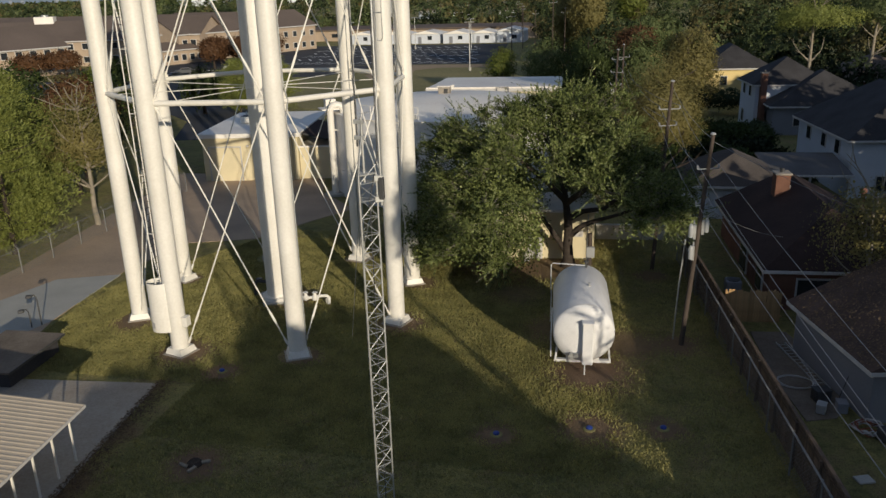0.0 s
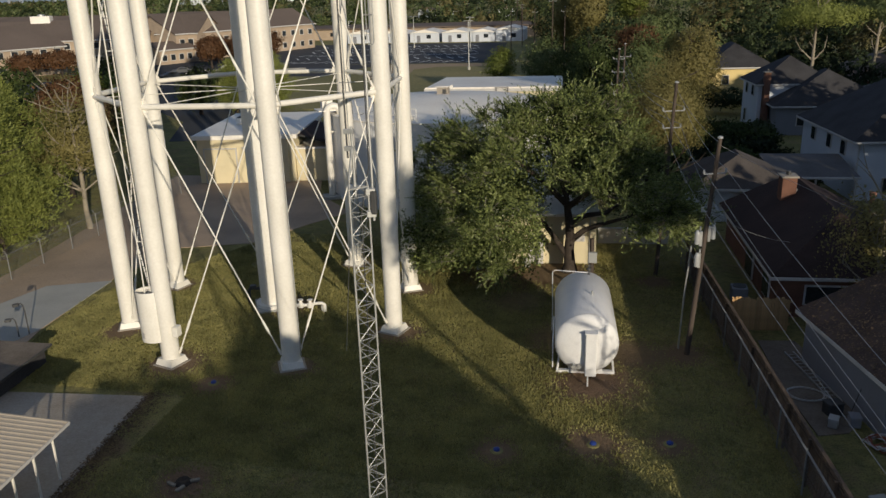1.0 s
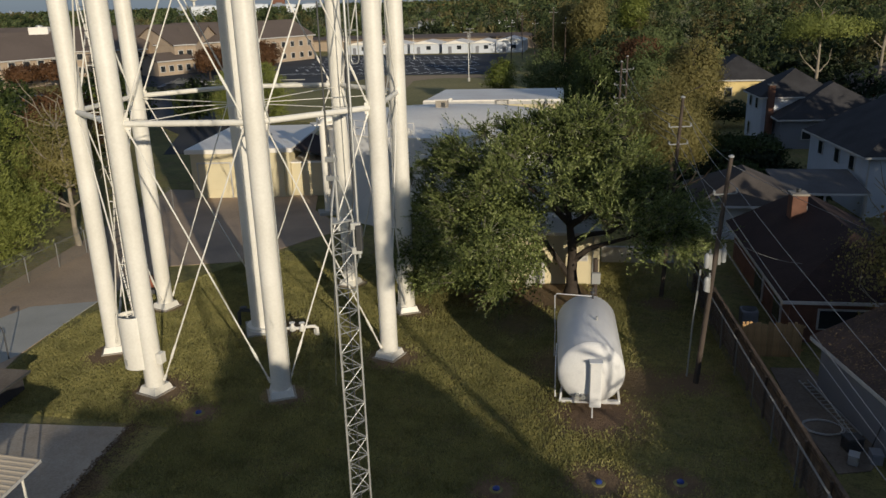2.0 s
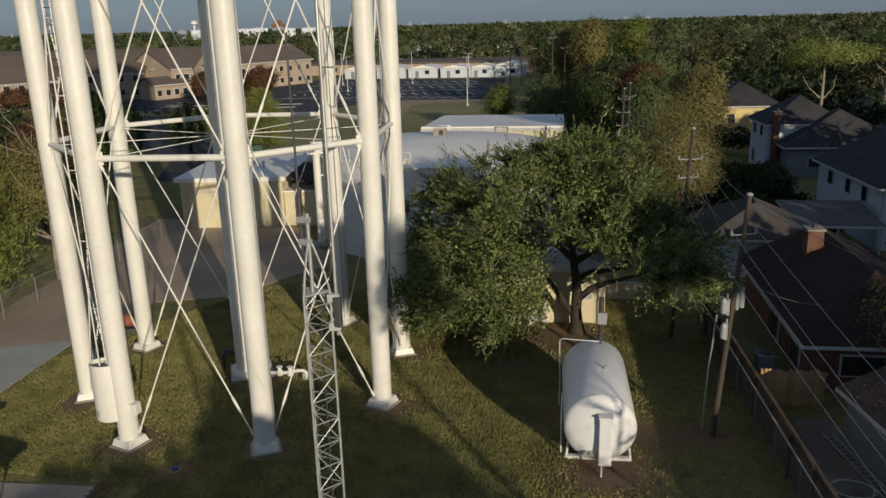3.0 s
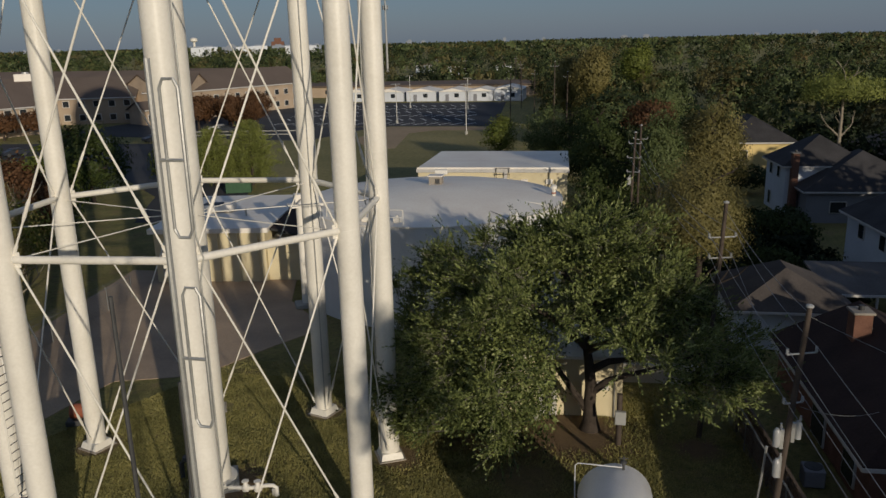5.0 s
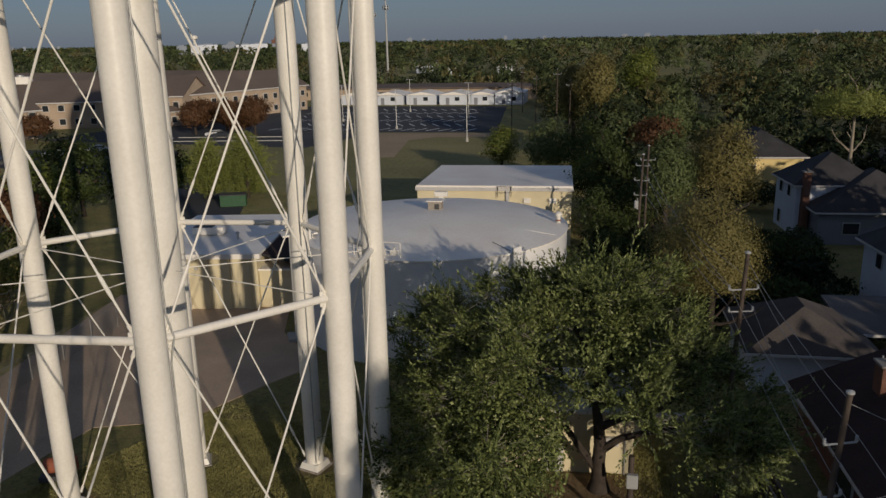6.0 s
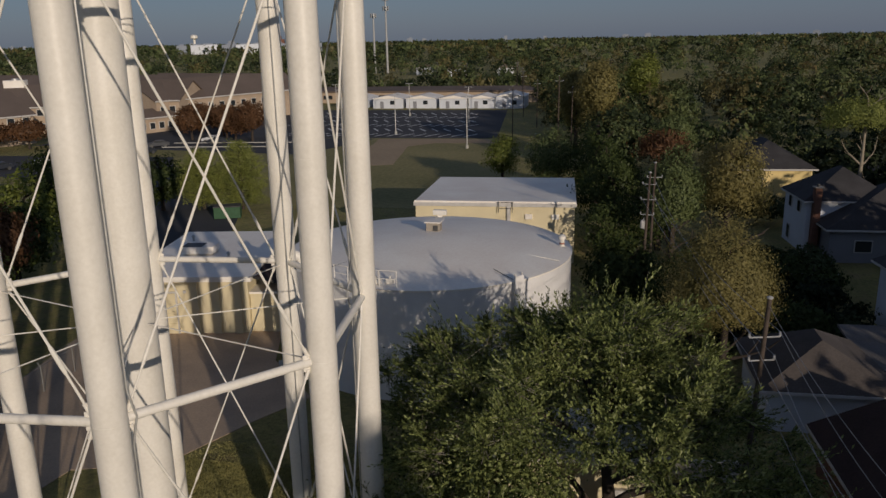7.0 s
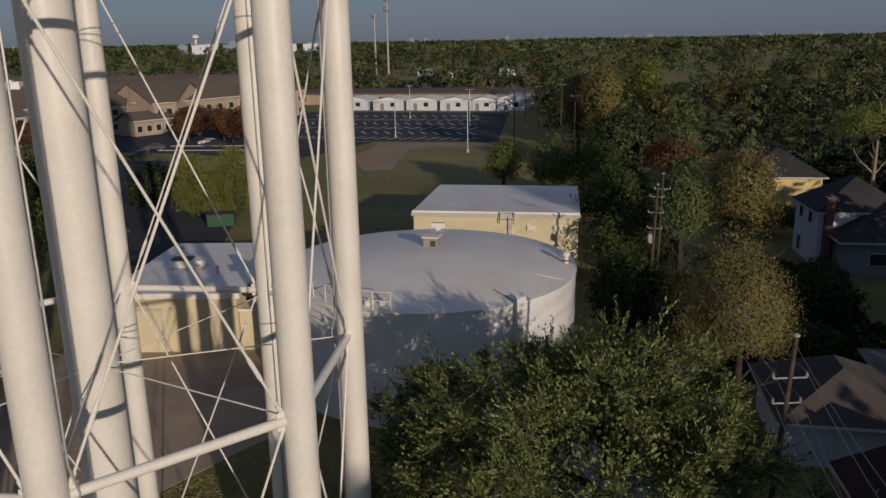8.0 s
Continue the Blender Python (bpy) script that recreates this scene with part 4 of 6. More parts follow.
for x in (-0.35, -6.4):
    for j in range(8):
        y = -0.1 - 1.15 * j
        pz = part("post", Geo().box((x, y, 1.1 if x > -3 else 1.42), (0.07, 0.07, 2.2 if x > -3 else 2.84), 0.01), WHITE, cp)
        part("brace", Geo().tube([(x, y, 1.6), (x + 0.12, y, 1.95), (x + 0.38, y, 2.2)], 0.025, 6), WHITE, pz, smooth=True)
for j in range(8):
    part("rafter", Geo().cyl((0.1, -0.1 - 1.15 * j, 2.26), (-6.8, -0.1 - 1.15 * j, 2.95), 0.035, 0.035, 6), WHITE, cp)

sh = thing("flat_shed", -26.9, 28.4, 0, 5, "low dark equipment shelter with a flat grey lid beside the pad", "shelter")
part("wall", Geo().box((0, 0, 0.4), (2.6, 3.8, 0.8), 0.03), SHINGLE_DARK, sh)
part("roof", Geo().slab([(-1.6, -2.1, 0.98), (1.5, -2.1, 0.88), (1.5, 2.2, 0.88), (-1.6, 2.2, 0.98)], 0.1), CONCRETE_DIRTY, sh)
part("edge", Geo().box((1.52, 0.05, 0.83), (0.04, 4.3, 0.12), 0.01), DARKSTEEL, sh)
for x, y, h in ((-29.0, 33.2, 1.8), (-29.3, 32.8, 1.1)):
    s = thing("yard_lamp", x, y, 0, 30, "dark gooseneck yard lamp beside the drive", "lamp", "yard lamps")
    part("pole", Geo().tube([(0, 0, 0), (0, 0, h - 0.4), (-0.03, 0, h - 0.15), (-0.12, 0, h), (-0.25, 0, h - 0.05)], 0.035, 8), DARKSTEEL, s, smooth=True)
    part("head", Geo().box((-0.36, 0, h - 0.08), (0.3, 0.24, 0.16), 0.04), DARKSTEEL, s)


# ---- chain-link and board fences ----
def chainlink(name, p, q, h, label, step=3.0, mesh=0.16, barbs=True):
    p, q = Vector((*p, 0)), Vector((*q, 0))
    d = q - p
    n = max(1, round(d.length / step))
    t = thing(name, p.x, p.y, 0, math.degrees(math.atan2(d.y, d.x)), label, "fence")
    ln = d.length
    p0 = part("post", Geo().cyl((0, 0, 0), (0, 0, h + 0.06), 0.032, 0.032, 8), FENCESTEEL, t, smooth=True)
    a0 = part("barb_arm", Geo().cyl((0, 0, h), (0, 0.22, h + 0.28), 0.018, 0.018, 6), FENCESTEEL, t) if barbs else None
    for i in range(1, n + 1):
        twin("post", p0, t, Matrix.Translation((ln * i / n, 0, 0)))
        if barbs:
            twin("barb_arm", a0, t, Matrix.Translation((ln * i / n, 0, 0)))
    part("rail", Geo().cyl((0, 0, h), (ln, 0, h), 0.022, 0.022, 6), FENCESTEEL, t, smooth=True)
    g = Geo()
    k = int(ln / mesh)
    for i in range(-int(h / mesh), k):
        x0, x1 = i * mesh, i * mesh + h
        a, b = max(0, -x0), min(h, ln - x0)
        if b > a:
            g.cyl((x0 + a, 0.01, a + 0.03), (x0 + b, 0.01, b), 0.0035, 0.0035, 3, False)
            g.cyl((ln - x0 - a, -0.01, a + 0.03), (ln - x0 - b, -0.01, b), 0.0035, 0.0035, 3, False)
    tagged(part("wire_mesh", g, FENCESTEEL, t), kind="stuff")
    if barbs:
        for j in range(3):
            f = (j + 1) / 3
            part("barbed_wire", Geo().cyl((0, 0.22 * f, h + 0.28 * f), (ln, 0.22 * f, h + 0.28 * f), 0.008, 0.008, 4), FENCESTEEL, t)
    return t


chainlink("chain_link_fence", (-35.7, 25.0), (-36.6, 62.0), 1.7, "grey chain-link fence along the drive with angled tops")
chainlink("chain_link_fence", (8.62, 14.0), (5.02, 48.4), 1.75, "grey chain-link fence in front of the board fence")


def board_fence(name, p, q, h, mat, label, seed=1):
    rng = random.Random(seed)
    p, q = Vector((*p, 0)), Vector((*q, 0))
    d = q - p
    t = thing(name, p.x, p.y, 0, math.degrees(math.atan2(d.y, d.x)), label, "fence")
    ln, w = d.length, 0.145
    shapes = []
    for j in range(5):
        hh = h * (0.96 + 0.02 * j)
        shapes.append(Geo().add([(0, 0, 0.03), (w - 0.01, 0, 0.03), (w - 0.01, 0, hh - 0.04), (w - 0.04, 0, hh), (0.03, 0, hh), (0, 0, hh - 0.04), (0, 0.018, 0.03), (w - 0.01, 0.018, 0.03), (w - 0.01, 0.018, hh - 0.04), (w - 0.04, 0.018, hh), (0.03, 0.018, hh), (0, 0.018, hh - 0.04)],
                                [(0, 1, 2, 3, 4, 5), (11, 10, 9, 8, 7, 6), (0, 6, 7, 1), (1, 7, 8, 2), (2, 8, 9, 3), (3, 9, 10, 4), (4, 10, 11, 5), (5, 11, 6, 0)]).mesh("board", mat))
    for i in range(int(ln / w)):
        b = new("board", rng.choice(shapes))
        b.parent = t
        b.matrix_basis = pose(i * w, rng.uniform(-0.006, 0.006), 0, 0, rng.uniform(-0.5, 0.5), 0)
    for z in (0.35, h * 0.55, h - 0.2):
        part("fence_rail", Geo().box((ln / 2, 0.045, z), (ln, 0.045, 0.09), 0.006), mat, t)
    for i in range(int(ln / 2.4) + 1):
        part("post", Geo().box((i * 2.4 + 0.05, 0.12, h / 2), (0.1, 0.1, h), 0.008), mat, t)
    return t


board_fence("board_fence", (9.02, 14.0), (5.3, 48.2), 1.88, FENCEWOOD, "weathered dark wooden board fence between lawn and gardens")
board_fence("board_fence", (6.75, 39.0), (9.6, 39.3), 1.75, NEWWOOD, "short pale new wooden board fence catching the sun", 3)
part("cap_rail", Geo().box((17.0, -0.02, 1.9), (34.0, 0.14, 0.04), 0.006), FENCEWOOD, [o for o in scene.objects if o.name == "board_fence"][0])

gf = board_fence("board_fence", (11.3, 83.0), (16.5, 83.4), 1.75, FENCEWOOD, "dark garden fence with a pale cap rail between the houses", 9)
part("cap_rail", Geo().box((2.6, 0.0, 1.8), (5.3, 0.14, 0.05), 0.008), TRIM, gf, "pale cap rail")


# ---- utility poles and lines ----
def utility_pole(x, y, h, lean, arms, transformers, label, rz=90.0):
    t = thing("utility_pole", x, y, 0, 0, label, "utility pole", "utility poles along the fence")
    lx, ly = lean
    top = Vector((lx, ly, h))
    ax = lambda z: Vector((lx * z / h, ly * z / h, z))
    part("pole", Geo().cyl((0, 0, 0), top, 0.125, 0.085, 14), POLEWOOD, t, smooth=True)
    a = radians(rz)
    u = Vector((math.cos(a), math.sin(a), 0))
    ends = []
    for z, half in arms:
        c = ax(z)
        arm = part("crossarm", Geo().tube([c - u * half, c + u * half], 0.032, 6), PORCELAIN, t, "pale fibreglass crossarm")
        for s in (-1, 1):
            p = c + u * half * s
            part("insulator", Geo().lathe([(0.03, 0), (0.06, 0.05), (0.03, 0.09), (0.06, 0.13), (0.03, 0.17), (0.05, 0.2)], 8, p), PORCELAIN, arm, smooth=True)
            ends.append(Vector((x, y, 0)) + p + Vector((0, 0, 0.2)))
    for z, ang in transformers:
        c = ax(z)
        v = Vector((math.cos(radians(ang)), math.sin(radians(ang)), 0))
        tr = part("transformer", Geo().lathe([(0.07, -0.26), (0.11, -0.24), (0.12, 0.24), (0.11, 0.3), (0.05, 0.40)], 16, c + v * 0.36), PORCELAIN, t, "grey drum transformer", smooth=True)
        part("bushing", Geo().lathe([(0.03, 0.4), (0.05, 0.46), (0.025, 0.52), (0.04, 0.58)], 8, c + v * 0.32 + Vector((0.08, 0, 0))), PORCELAIN, tr, smooth=True)
        part("bracket", Geo().box(c + v * 0.18, (0.12, 0.12, 0.7), 0.01), STEEL, t)
    part("pole_top_cap", Geo().lathe([(0.125, 0), (0.12, 0.06), (0.03, 0.1)], 10, top), PORCELAIN, t)
    return t, ends, Vector((x, y, 0)) + top


P1, e1, t1 = utility_pole(4.45, 35.9, 10.2, (0.75, 0.25), [(8.65, 0.5), (6.95, 0.32)], [(5.9, 20), (5.7, 200), (4.7, 230)], "leaning dark wooden utility pole with drum transformers", 20)
P2, e2, t2 = utility_pole(3.45, 46.6, 11.3, (0.55, 0.3), [(9.75, 0.6), (8.8, 0.5)], [], "wooden utility pole beside the oak with pale crossarms", 15)
P3, e3, t3 = utility_pole(0.55, 78.6, 10.7, (0.3, 0.2), [(9.8, 0.5), (8.6, 0.55), (7.4, 0.5)], [(6.6, 200)], "wooden utility pole with three short crossarms", 170)
P4, e4, t4 = utility_pole(1.3, 82.5, 10.9, (0.1, 0.0), [(9.7, 0.6)], [], "slim wooden utility pole behind the trees", 10)
part("conduit", Geo().tube([(-0.35, 0.6, 0), (-0.25, 0.6, 2.6), (-0.1, 0.45, 5.2)], 0.04, 6), STEEL, P1, "pale conduit running down to the ground", smooth=True)
for x, y, h in ((-9.0, 150, 12.8), (-11.2, 150, 14.6), (-22.0, 175, 11.5), (-20.0, 205, 11.0), (-26.0, 230, 11.5), (-30.0, 262, 11.5), (-36, 300, 11.5), (-41, 340, 11.5), (-60, 330, 11), (-75, 345, 11), (-52, 380, 11)):
    utility_pole(x, y, h, (0.1, 0.0), [(h - 0.8, 0.7)], [], "distant pale wooden utility pole by the road", 20)


def span(p, q, sag, r=0.010):
    pts = []
    for i in range(13):
        s = i / 12
        v = p.lerp(q, s)
        v.z -= 4 * sag * s * (1 - s)
        pts.append(v)
    solid("overhead_wire", Geo().tube(pts, r, 5), WIRE, "thin grey overhead power line between poles", "power line", group="overhead wires")


next_p = [Vector((8.3, -3.0, 8.2)), Vector((9.5, -2.6, 8.2)), Vector((9.1, -2.8, 7.0)), Vector((9.9, -2.5, 6.4))]
for a, b in zip(e1[:4], next_p):
    span(a, b, 0.7)
for a, b in zip(e2[:2] + e2[2:4], e1[:2] + e1[2:4]):
    span(a, b, 0.35)
for a, b in zip(e3[:4], e2[:4]):
    span(a, b, 0.7, 0.012)
span(t1 - Vector((0, 0, 0.3)), Vector((17.0, 41.0, 4.2)), 0.3)
span(t1 - Vector((0, 0, 3.4)), Vector((10.6, 44.5, 3.0)), 0.3)
span(t2 - Vector((0, 0, 0.3)), t1 - Vector((0, 0, 0.2)), 0.3)


# ---- houses ----
def hip_roof(w, d, z, rise, over, hip_front, hip_back, along="y"):
    """Ring of eaves and a ridge along y: list of (corners) planes, local to the footprint's near-left corner."""
    x0, x1, y0, y1 = -over, w + over, -over, d + over
    xm = (x0 + x1) / 2
    a, b = (xm, y0 + hip_front, z + rise), (xm, y1 - hip_back, z + rise)
    c = [(x0, y0, z), (x1, y0, z), (x1, y1, z), (x0, y1, z)]
    return [[c[0], c[1], a], [c[1], c[2], b, a], [c[2], c[3], b], [c[3], c[0], a, b]], c


def house(name, x, y, rz, w, d, h, rise, wall, roof, label, hip=(3.0, 3.0), over=0.45, windows=(), chimney=None, group="", trim=None):
    t = thing(name, x, y, 0, rz, label, "house", group)
    planes, c = hip_roof(w, d, h, rise, over, hip[0], hip[1])
    part("wall", Geo().prism([(0, 0), (w, 0), (w, d), (0, d)], 0, h + 0.02), wall, t)
    for side in (0, 2):
        if hip[side // 2] <= over:
            pl = planes[side]
            yy = 0.0 if side == 0 else d
            part("gable", Geo().add([(0, yy, h), (w, yy, h), (w / 2, yy, h + rise - over * rise / (w / 2 + over)), (0, yy + (0.1 if side == 0 else -0.1), h), (w, yy + (0.1 if side == 0 else -0.1), h), (w / 2, yy + (0.1 if side == 0 else -0.1), h + rise * 0.9)], [(0, 1, 2), (5, 4, 3), (0, 3, 4, 1), (1, 4, 5, 2), (2, 5, 3, 0)]), wall, t)
    for pl in planes:
        up = [(p[0], p[1], p[2] + 0.10) for p in pl]
        part("roof_plane", Geo().slab(up, 0.09), roof, t)
    g = Geo()
    for i in range(4):
        a, b = Vector(c[i]), Vector(c[(i + 1) % 4])
        m = (a + b) / 2
        g.box((m.x, m.y, h - 0.03), ((b - a).length + 0.04, 0.06, 0.18), 0.01, math.degrees(math.atan2(b.y - a.y, b.x - a.x)))
    part("gutter", g, trim or TRIM, t)
    for side, pos, z, ww, hh in windows:
        if side == "left":
            q, r = (-0.03, pos, z), 90
        elif side == "front":
            q, r = (pos, -0.03, z), 0
        else:
            q, r = (w + 0.03, pos, z), 90
        wi = part("window", Geo().box(q, (ww, 0.12, hh), 0.02, r), trim or TRIM, t)
        off = Vector((-0.05, 0, 0)) if side == "left" else Vector((0, -0.05, 0)) if side == "front" else Vector((0.05, 0, 0))
        part("pane", Geo().box(Vector(q) + off, (ww - 0.16, 0.06, hh - 0.16), 0.01, r), GLASS, wi)
    if chimney:
        cx, cy, z0, z1, s = chimney
        ch = part("chimney", Geo().box((cx, cy, (z0 + z1) / 2), (s, s * 1.1, z1 - z0), 0.02), BRICK, t, "brick chimney")
        part("chimney_cap", Geo().box((cx, cy, z1 + 0.05), (s + 0.16, s * 1.1 + 0.16, 0.12), 0.02), CONCRETE, ch)
        part("flue", Geo().cyl((cx, cy, z1), (cx, cy, z1 + 0.35), 0.14, 0.14, 10), DARKSTEEL, ch)
    return t


h1 = house("house", 9.2, 41.1, 3.8, 7.6, 13.2, 2.3, 2.2, BRICK, SHINGLE_BROWN, "single-storey brick house with a dark brown roof", (4.2, 0.5), 0.5,
           [("left", 2.0, 1.1, 1.4, 1.5), ("left", 6.0, 1.1, 1.8, 2.0), ("front", 2.6, 1.25, 2.6, 1.1)], (2.6, 9.6, 2.5, 5.2, 0.85))
wg = house("house_wing", 26.4, 41.3, 93.8, 7.0, 12.0, 2.3, 2.6, BRICK, SHINGLE_BROWN, "brick wing of the brown-roofed house", (0.5, 0.5), 0.5)
for x, y, z in ((3.0, 9.6, 4.35), (3.2, 11.8, 4.4)):
    part("roof_vent", Geo().box((x, y, z), (0.35, 0.3, 0.3), 0.04).cyl((x, y, z - 0.1), (x, y, z + 0.35), 0.05, 0.05, 8), STEEL, h1)
part("flue_pipe", Geo().lathe([(0.12, 3.4), (0.12, 4.9), (0.2, 4.95), (0.2, 5.1), (0.06, 5.2)], 10, (6.2, 6.0, 0)), BRICK, h1, smooth=True)
ac = thing("air_conditioner", 7.7, 43.2, 0, 0, "grey boxy air conditioner beside the brick house", "air conditioner")
part("body", Geo().box((0, 0, 0.42), (0.85, 0.85, 0.8), 0.05), SIDING_GREY, ac)
part("grille", Geo().lathe([(0.36, 0.82), (0.36, 0.86), (0.1, 0.9)], 16), DARKSTEEL, ac)

gg = house("garage", 11.05, 29.6, 13.5, 7.5, 6.6, 2.35, 2.0, SIDING_GREY, SHINGLE_LEAFY, "grey-sided garage with a brown shingle roof strewn with leaves", (0.3, 0.3), 0.35, [("front", 3.4, 1.2, 1.6, 1.0)])
pole_rake = thing("garden_rake", 10.35, 31.2, 0, 13, "dark garden rake leaning on the grey garage wall", "rake")
part("handle", Geo().cyl((0, 0, 0.02), (0.42, 0, 1.55), 0.02, 0.02, 6), DARKSTEEL, pole_rake)
part("head", Geo().box((0.43, 0, 1.58), (0.05, 0.4, 0.08), 0.01), DARKSTEEL, pole_rake)
ldr = thing("ladder", 9.6, 34.4, 0, 13, "pale aluminium ladder lying along the garage wall", "ladder")
for x in (-0.2, 0.2):
    part("rail", Geo().box((x, 0, 0.1), (0.05, 4.6, 0.08), 0.008), STEEL, ldr)
for i in range(14):
    part("rung", Geo().cyl((-0.2, -2.1 + 0.32 * i, 0.1), (0.2, -2.1 + 0.32 * i, 0.1), 0.016, 0.016, 6), STEEL, ldr)
hose = thing("hose_reel", 10.9, 29.0, 0, 0, "tangled pale and red garden hose heap", "hose")
for j, m in enumerate((TRIM, ORANGE, PORCELAIN)):
    rr = random.Random(5 + j)
    pts = [(0.6 * math.cos(i * 0.7 + j) * rr.uniform(0.6, 1.1), 0.5 * math.sin(i * 0.7 + j) * rr.uniform(0.6, 1.1), 0.06 + 0.28 * rr.random()) for i in range(26)]
    part("hose", Geo().tube(pts, 0.025, 5), m, hose, smooth=True)
ring = thing("garden_hose", 9.0, 32.6, 0, 0, "pale coiled garden hose on the patio", "hose")
part("hose", Geo().tube([(0.75 * math.cos(a * 0.42) * (1 + 0.08 * math.sin(a)), 0.6 * math.sin(a * 0.42), 0.07 + 0.002 * a) for a in range(32)], 0.025, 5), TRIM, ring, smooth=True)
for x, y, s, m in ((9.7, 31.2, 0.5, DARKSTEEL), (10.3, 30.4, 0.4, SIDING_GREY), (9.5, 30.2, 0.35, PORCELAIN), (11.4, 28.4, 0.45, DARKSTEEL)):
    o = thing("storage_box", x, y, 0.04, random.Random(int(x * 10)).uniform(0, 90), "small dark yard box on the patio", "box")
    part("body", Geo().box((0, 0, s / 2), (s * 1.3, s, s), 0.03), m, o)
    part("lid", Geo().box((0, 0, s + 0.02), (s * 1.36, s * 1.06, 0.05), 0.015), m, o)
stone = thing("paving_stone", 9.9, 25.6, 0, 20, "single pale paving stone on the garden grass", "stone")
part("stone", Geo().box((0, 0, 0.03), (0.6, 0.45, 0.08), 0.03), CONCRETE_PALE, stone)

house("shed_house", 6.6, 58.4, 2.0, 6.4, 6.6, 2.5, 1.9, SIDING, SHINGLE_OLD, "grey hip-roofed outbuilding with white walls", (2.9, 2.9), 0.5)
pc = thing("patio_cover", 12.4, 61.6, 0, 3, "low grey patio roof against the white house", "roof")
part("roof", Geo().slab([(0, 0, 2.7), (6.0, 0, 2.7), (6.0, 5.5, 3.3), (0, 5.5, 3.3)], 0.16), SHINGLE_GREY, pc)
part("gutter", Geo().box((3.0, -0.05, 2.6), (6.1, 0.08, 0.16), 0.01), TRIM, pc)
for x in (0.15, 3.0, 5.8):
    part("post", Geo().box((x, 0.2, 1.3), (0.14, 0.14, 2.6), 0.01), TRIM, pc)
wh = house("house", 18.9, 65.4, 7.0, 10.0, 12.0, 4.65, 3.6, SIDING, SHINGLE_DARK, "two-storey white sided house with a charcoal roof", (4.0, 4.0), 0.5,
           [("left", 2.6, 3.7, 1.0, 1.2), ("left", 5.6, 3.7, 1.0, 1.2), ("left", 9.2, 3.7, 1.0, 1.2), ("front", 4.0, 3.7, 1.4, 1.2), ("front", 3.0, 1.2, 1.8, 1.3)])
part("chimney_box", Geo().box((7.4, 8.6, 7.4), (1.8, 1.2, 2.2), 0.04), SIDING, wh, "white boxed chimney")
part("downpipe", Geo().box((0.1, -0.06, 2.5), (0.1, 0.1, 5.0), 0.01), TRIM, wh)
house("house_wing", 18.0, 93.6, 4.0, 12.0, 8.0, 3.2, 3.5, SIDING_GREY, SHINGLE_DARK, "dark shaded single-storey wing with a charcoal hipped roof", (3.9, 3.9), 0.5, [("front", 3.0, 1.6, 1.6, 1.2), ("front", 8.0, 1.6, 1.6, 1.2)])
house("house", 16.45, 96.7, 6.0, 8.0, 6.5, 5.2, 2.8, SIDING, SHINGLE_DARK, "two-storey white house with dark roof among trees", (3.2, 3.2), 0.4, [("left", 2.0, 4.4, 0.9, 1.3), ("left", 4.6, 4.4, 0.9, 1.3), ("left", 4.6, 1.2, 0.9, 1.5)], (0.75, -0.4, 0.0, 6.6, 0.65))
house("house", 12.6, 115.6, 4.0, 8.6, 11.0, 5.2, 2.9, YELLOW, SHINGLE_DARK, "yellow-sided house with a steep grey roof", (4.4, 4.4), 0.5, [("left", 3.0, 3.6, 1.2, 1.3), ("front", 2.6, 3.6, 1.0, 1.3)])
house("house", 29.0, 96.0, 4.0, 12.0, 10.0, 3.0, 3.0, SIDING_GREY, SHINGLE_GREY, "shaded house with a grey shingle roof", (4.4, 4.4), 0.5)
house("house", 30.0, 118.0, 4.0, 13.0, 10.0, 3.2, 3.0, BRICK, SHINGLE_TAUPE, "brick house with a taupe roof far among trees", (4.4, 4.4), 0.5)
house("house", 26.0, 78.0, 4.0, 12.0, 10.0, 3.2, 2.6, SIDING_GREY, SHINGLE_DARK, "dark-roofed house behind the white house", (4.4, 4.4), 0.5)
house("house", 23.0, 40.0, 4.0, 12.0, 11.0, 2.6, 3.0, BRICK, SHINGLE_DARK, "low brick house beyond the garden", (4.4, 4.4), 0.5)

# ---- school, portables and the far town ----
def long_house(name, x, y, rz, w, d, h, rise, wall, roof, label, rows=1, bays=0, hip=(0.3, 0.3)):
    t = house(name, x, y, rz, w, d, h, rise, wall, roof, label, hip, 0.6)
    t["category"] = "building"
    for r in range(rows):
        for i in range(bays):
            yy = (i + 0.5) * d / bays
            wi = part("window", Geo().box((w + 0.02, yy, 1.5 + 3.1 * r), (1.5, 0.2, 1.4), 0.03, 90), TRIM, t)
            part("pane", Geo().box((w + 0.09, yy, 1.5 + 3.1 * r), (1.2, 0.12, 1.15), 0.02, 90), GLASS, wi)
    return t


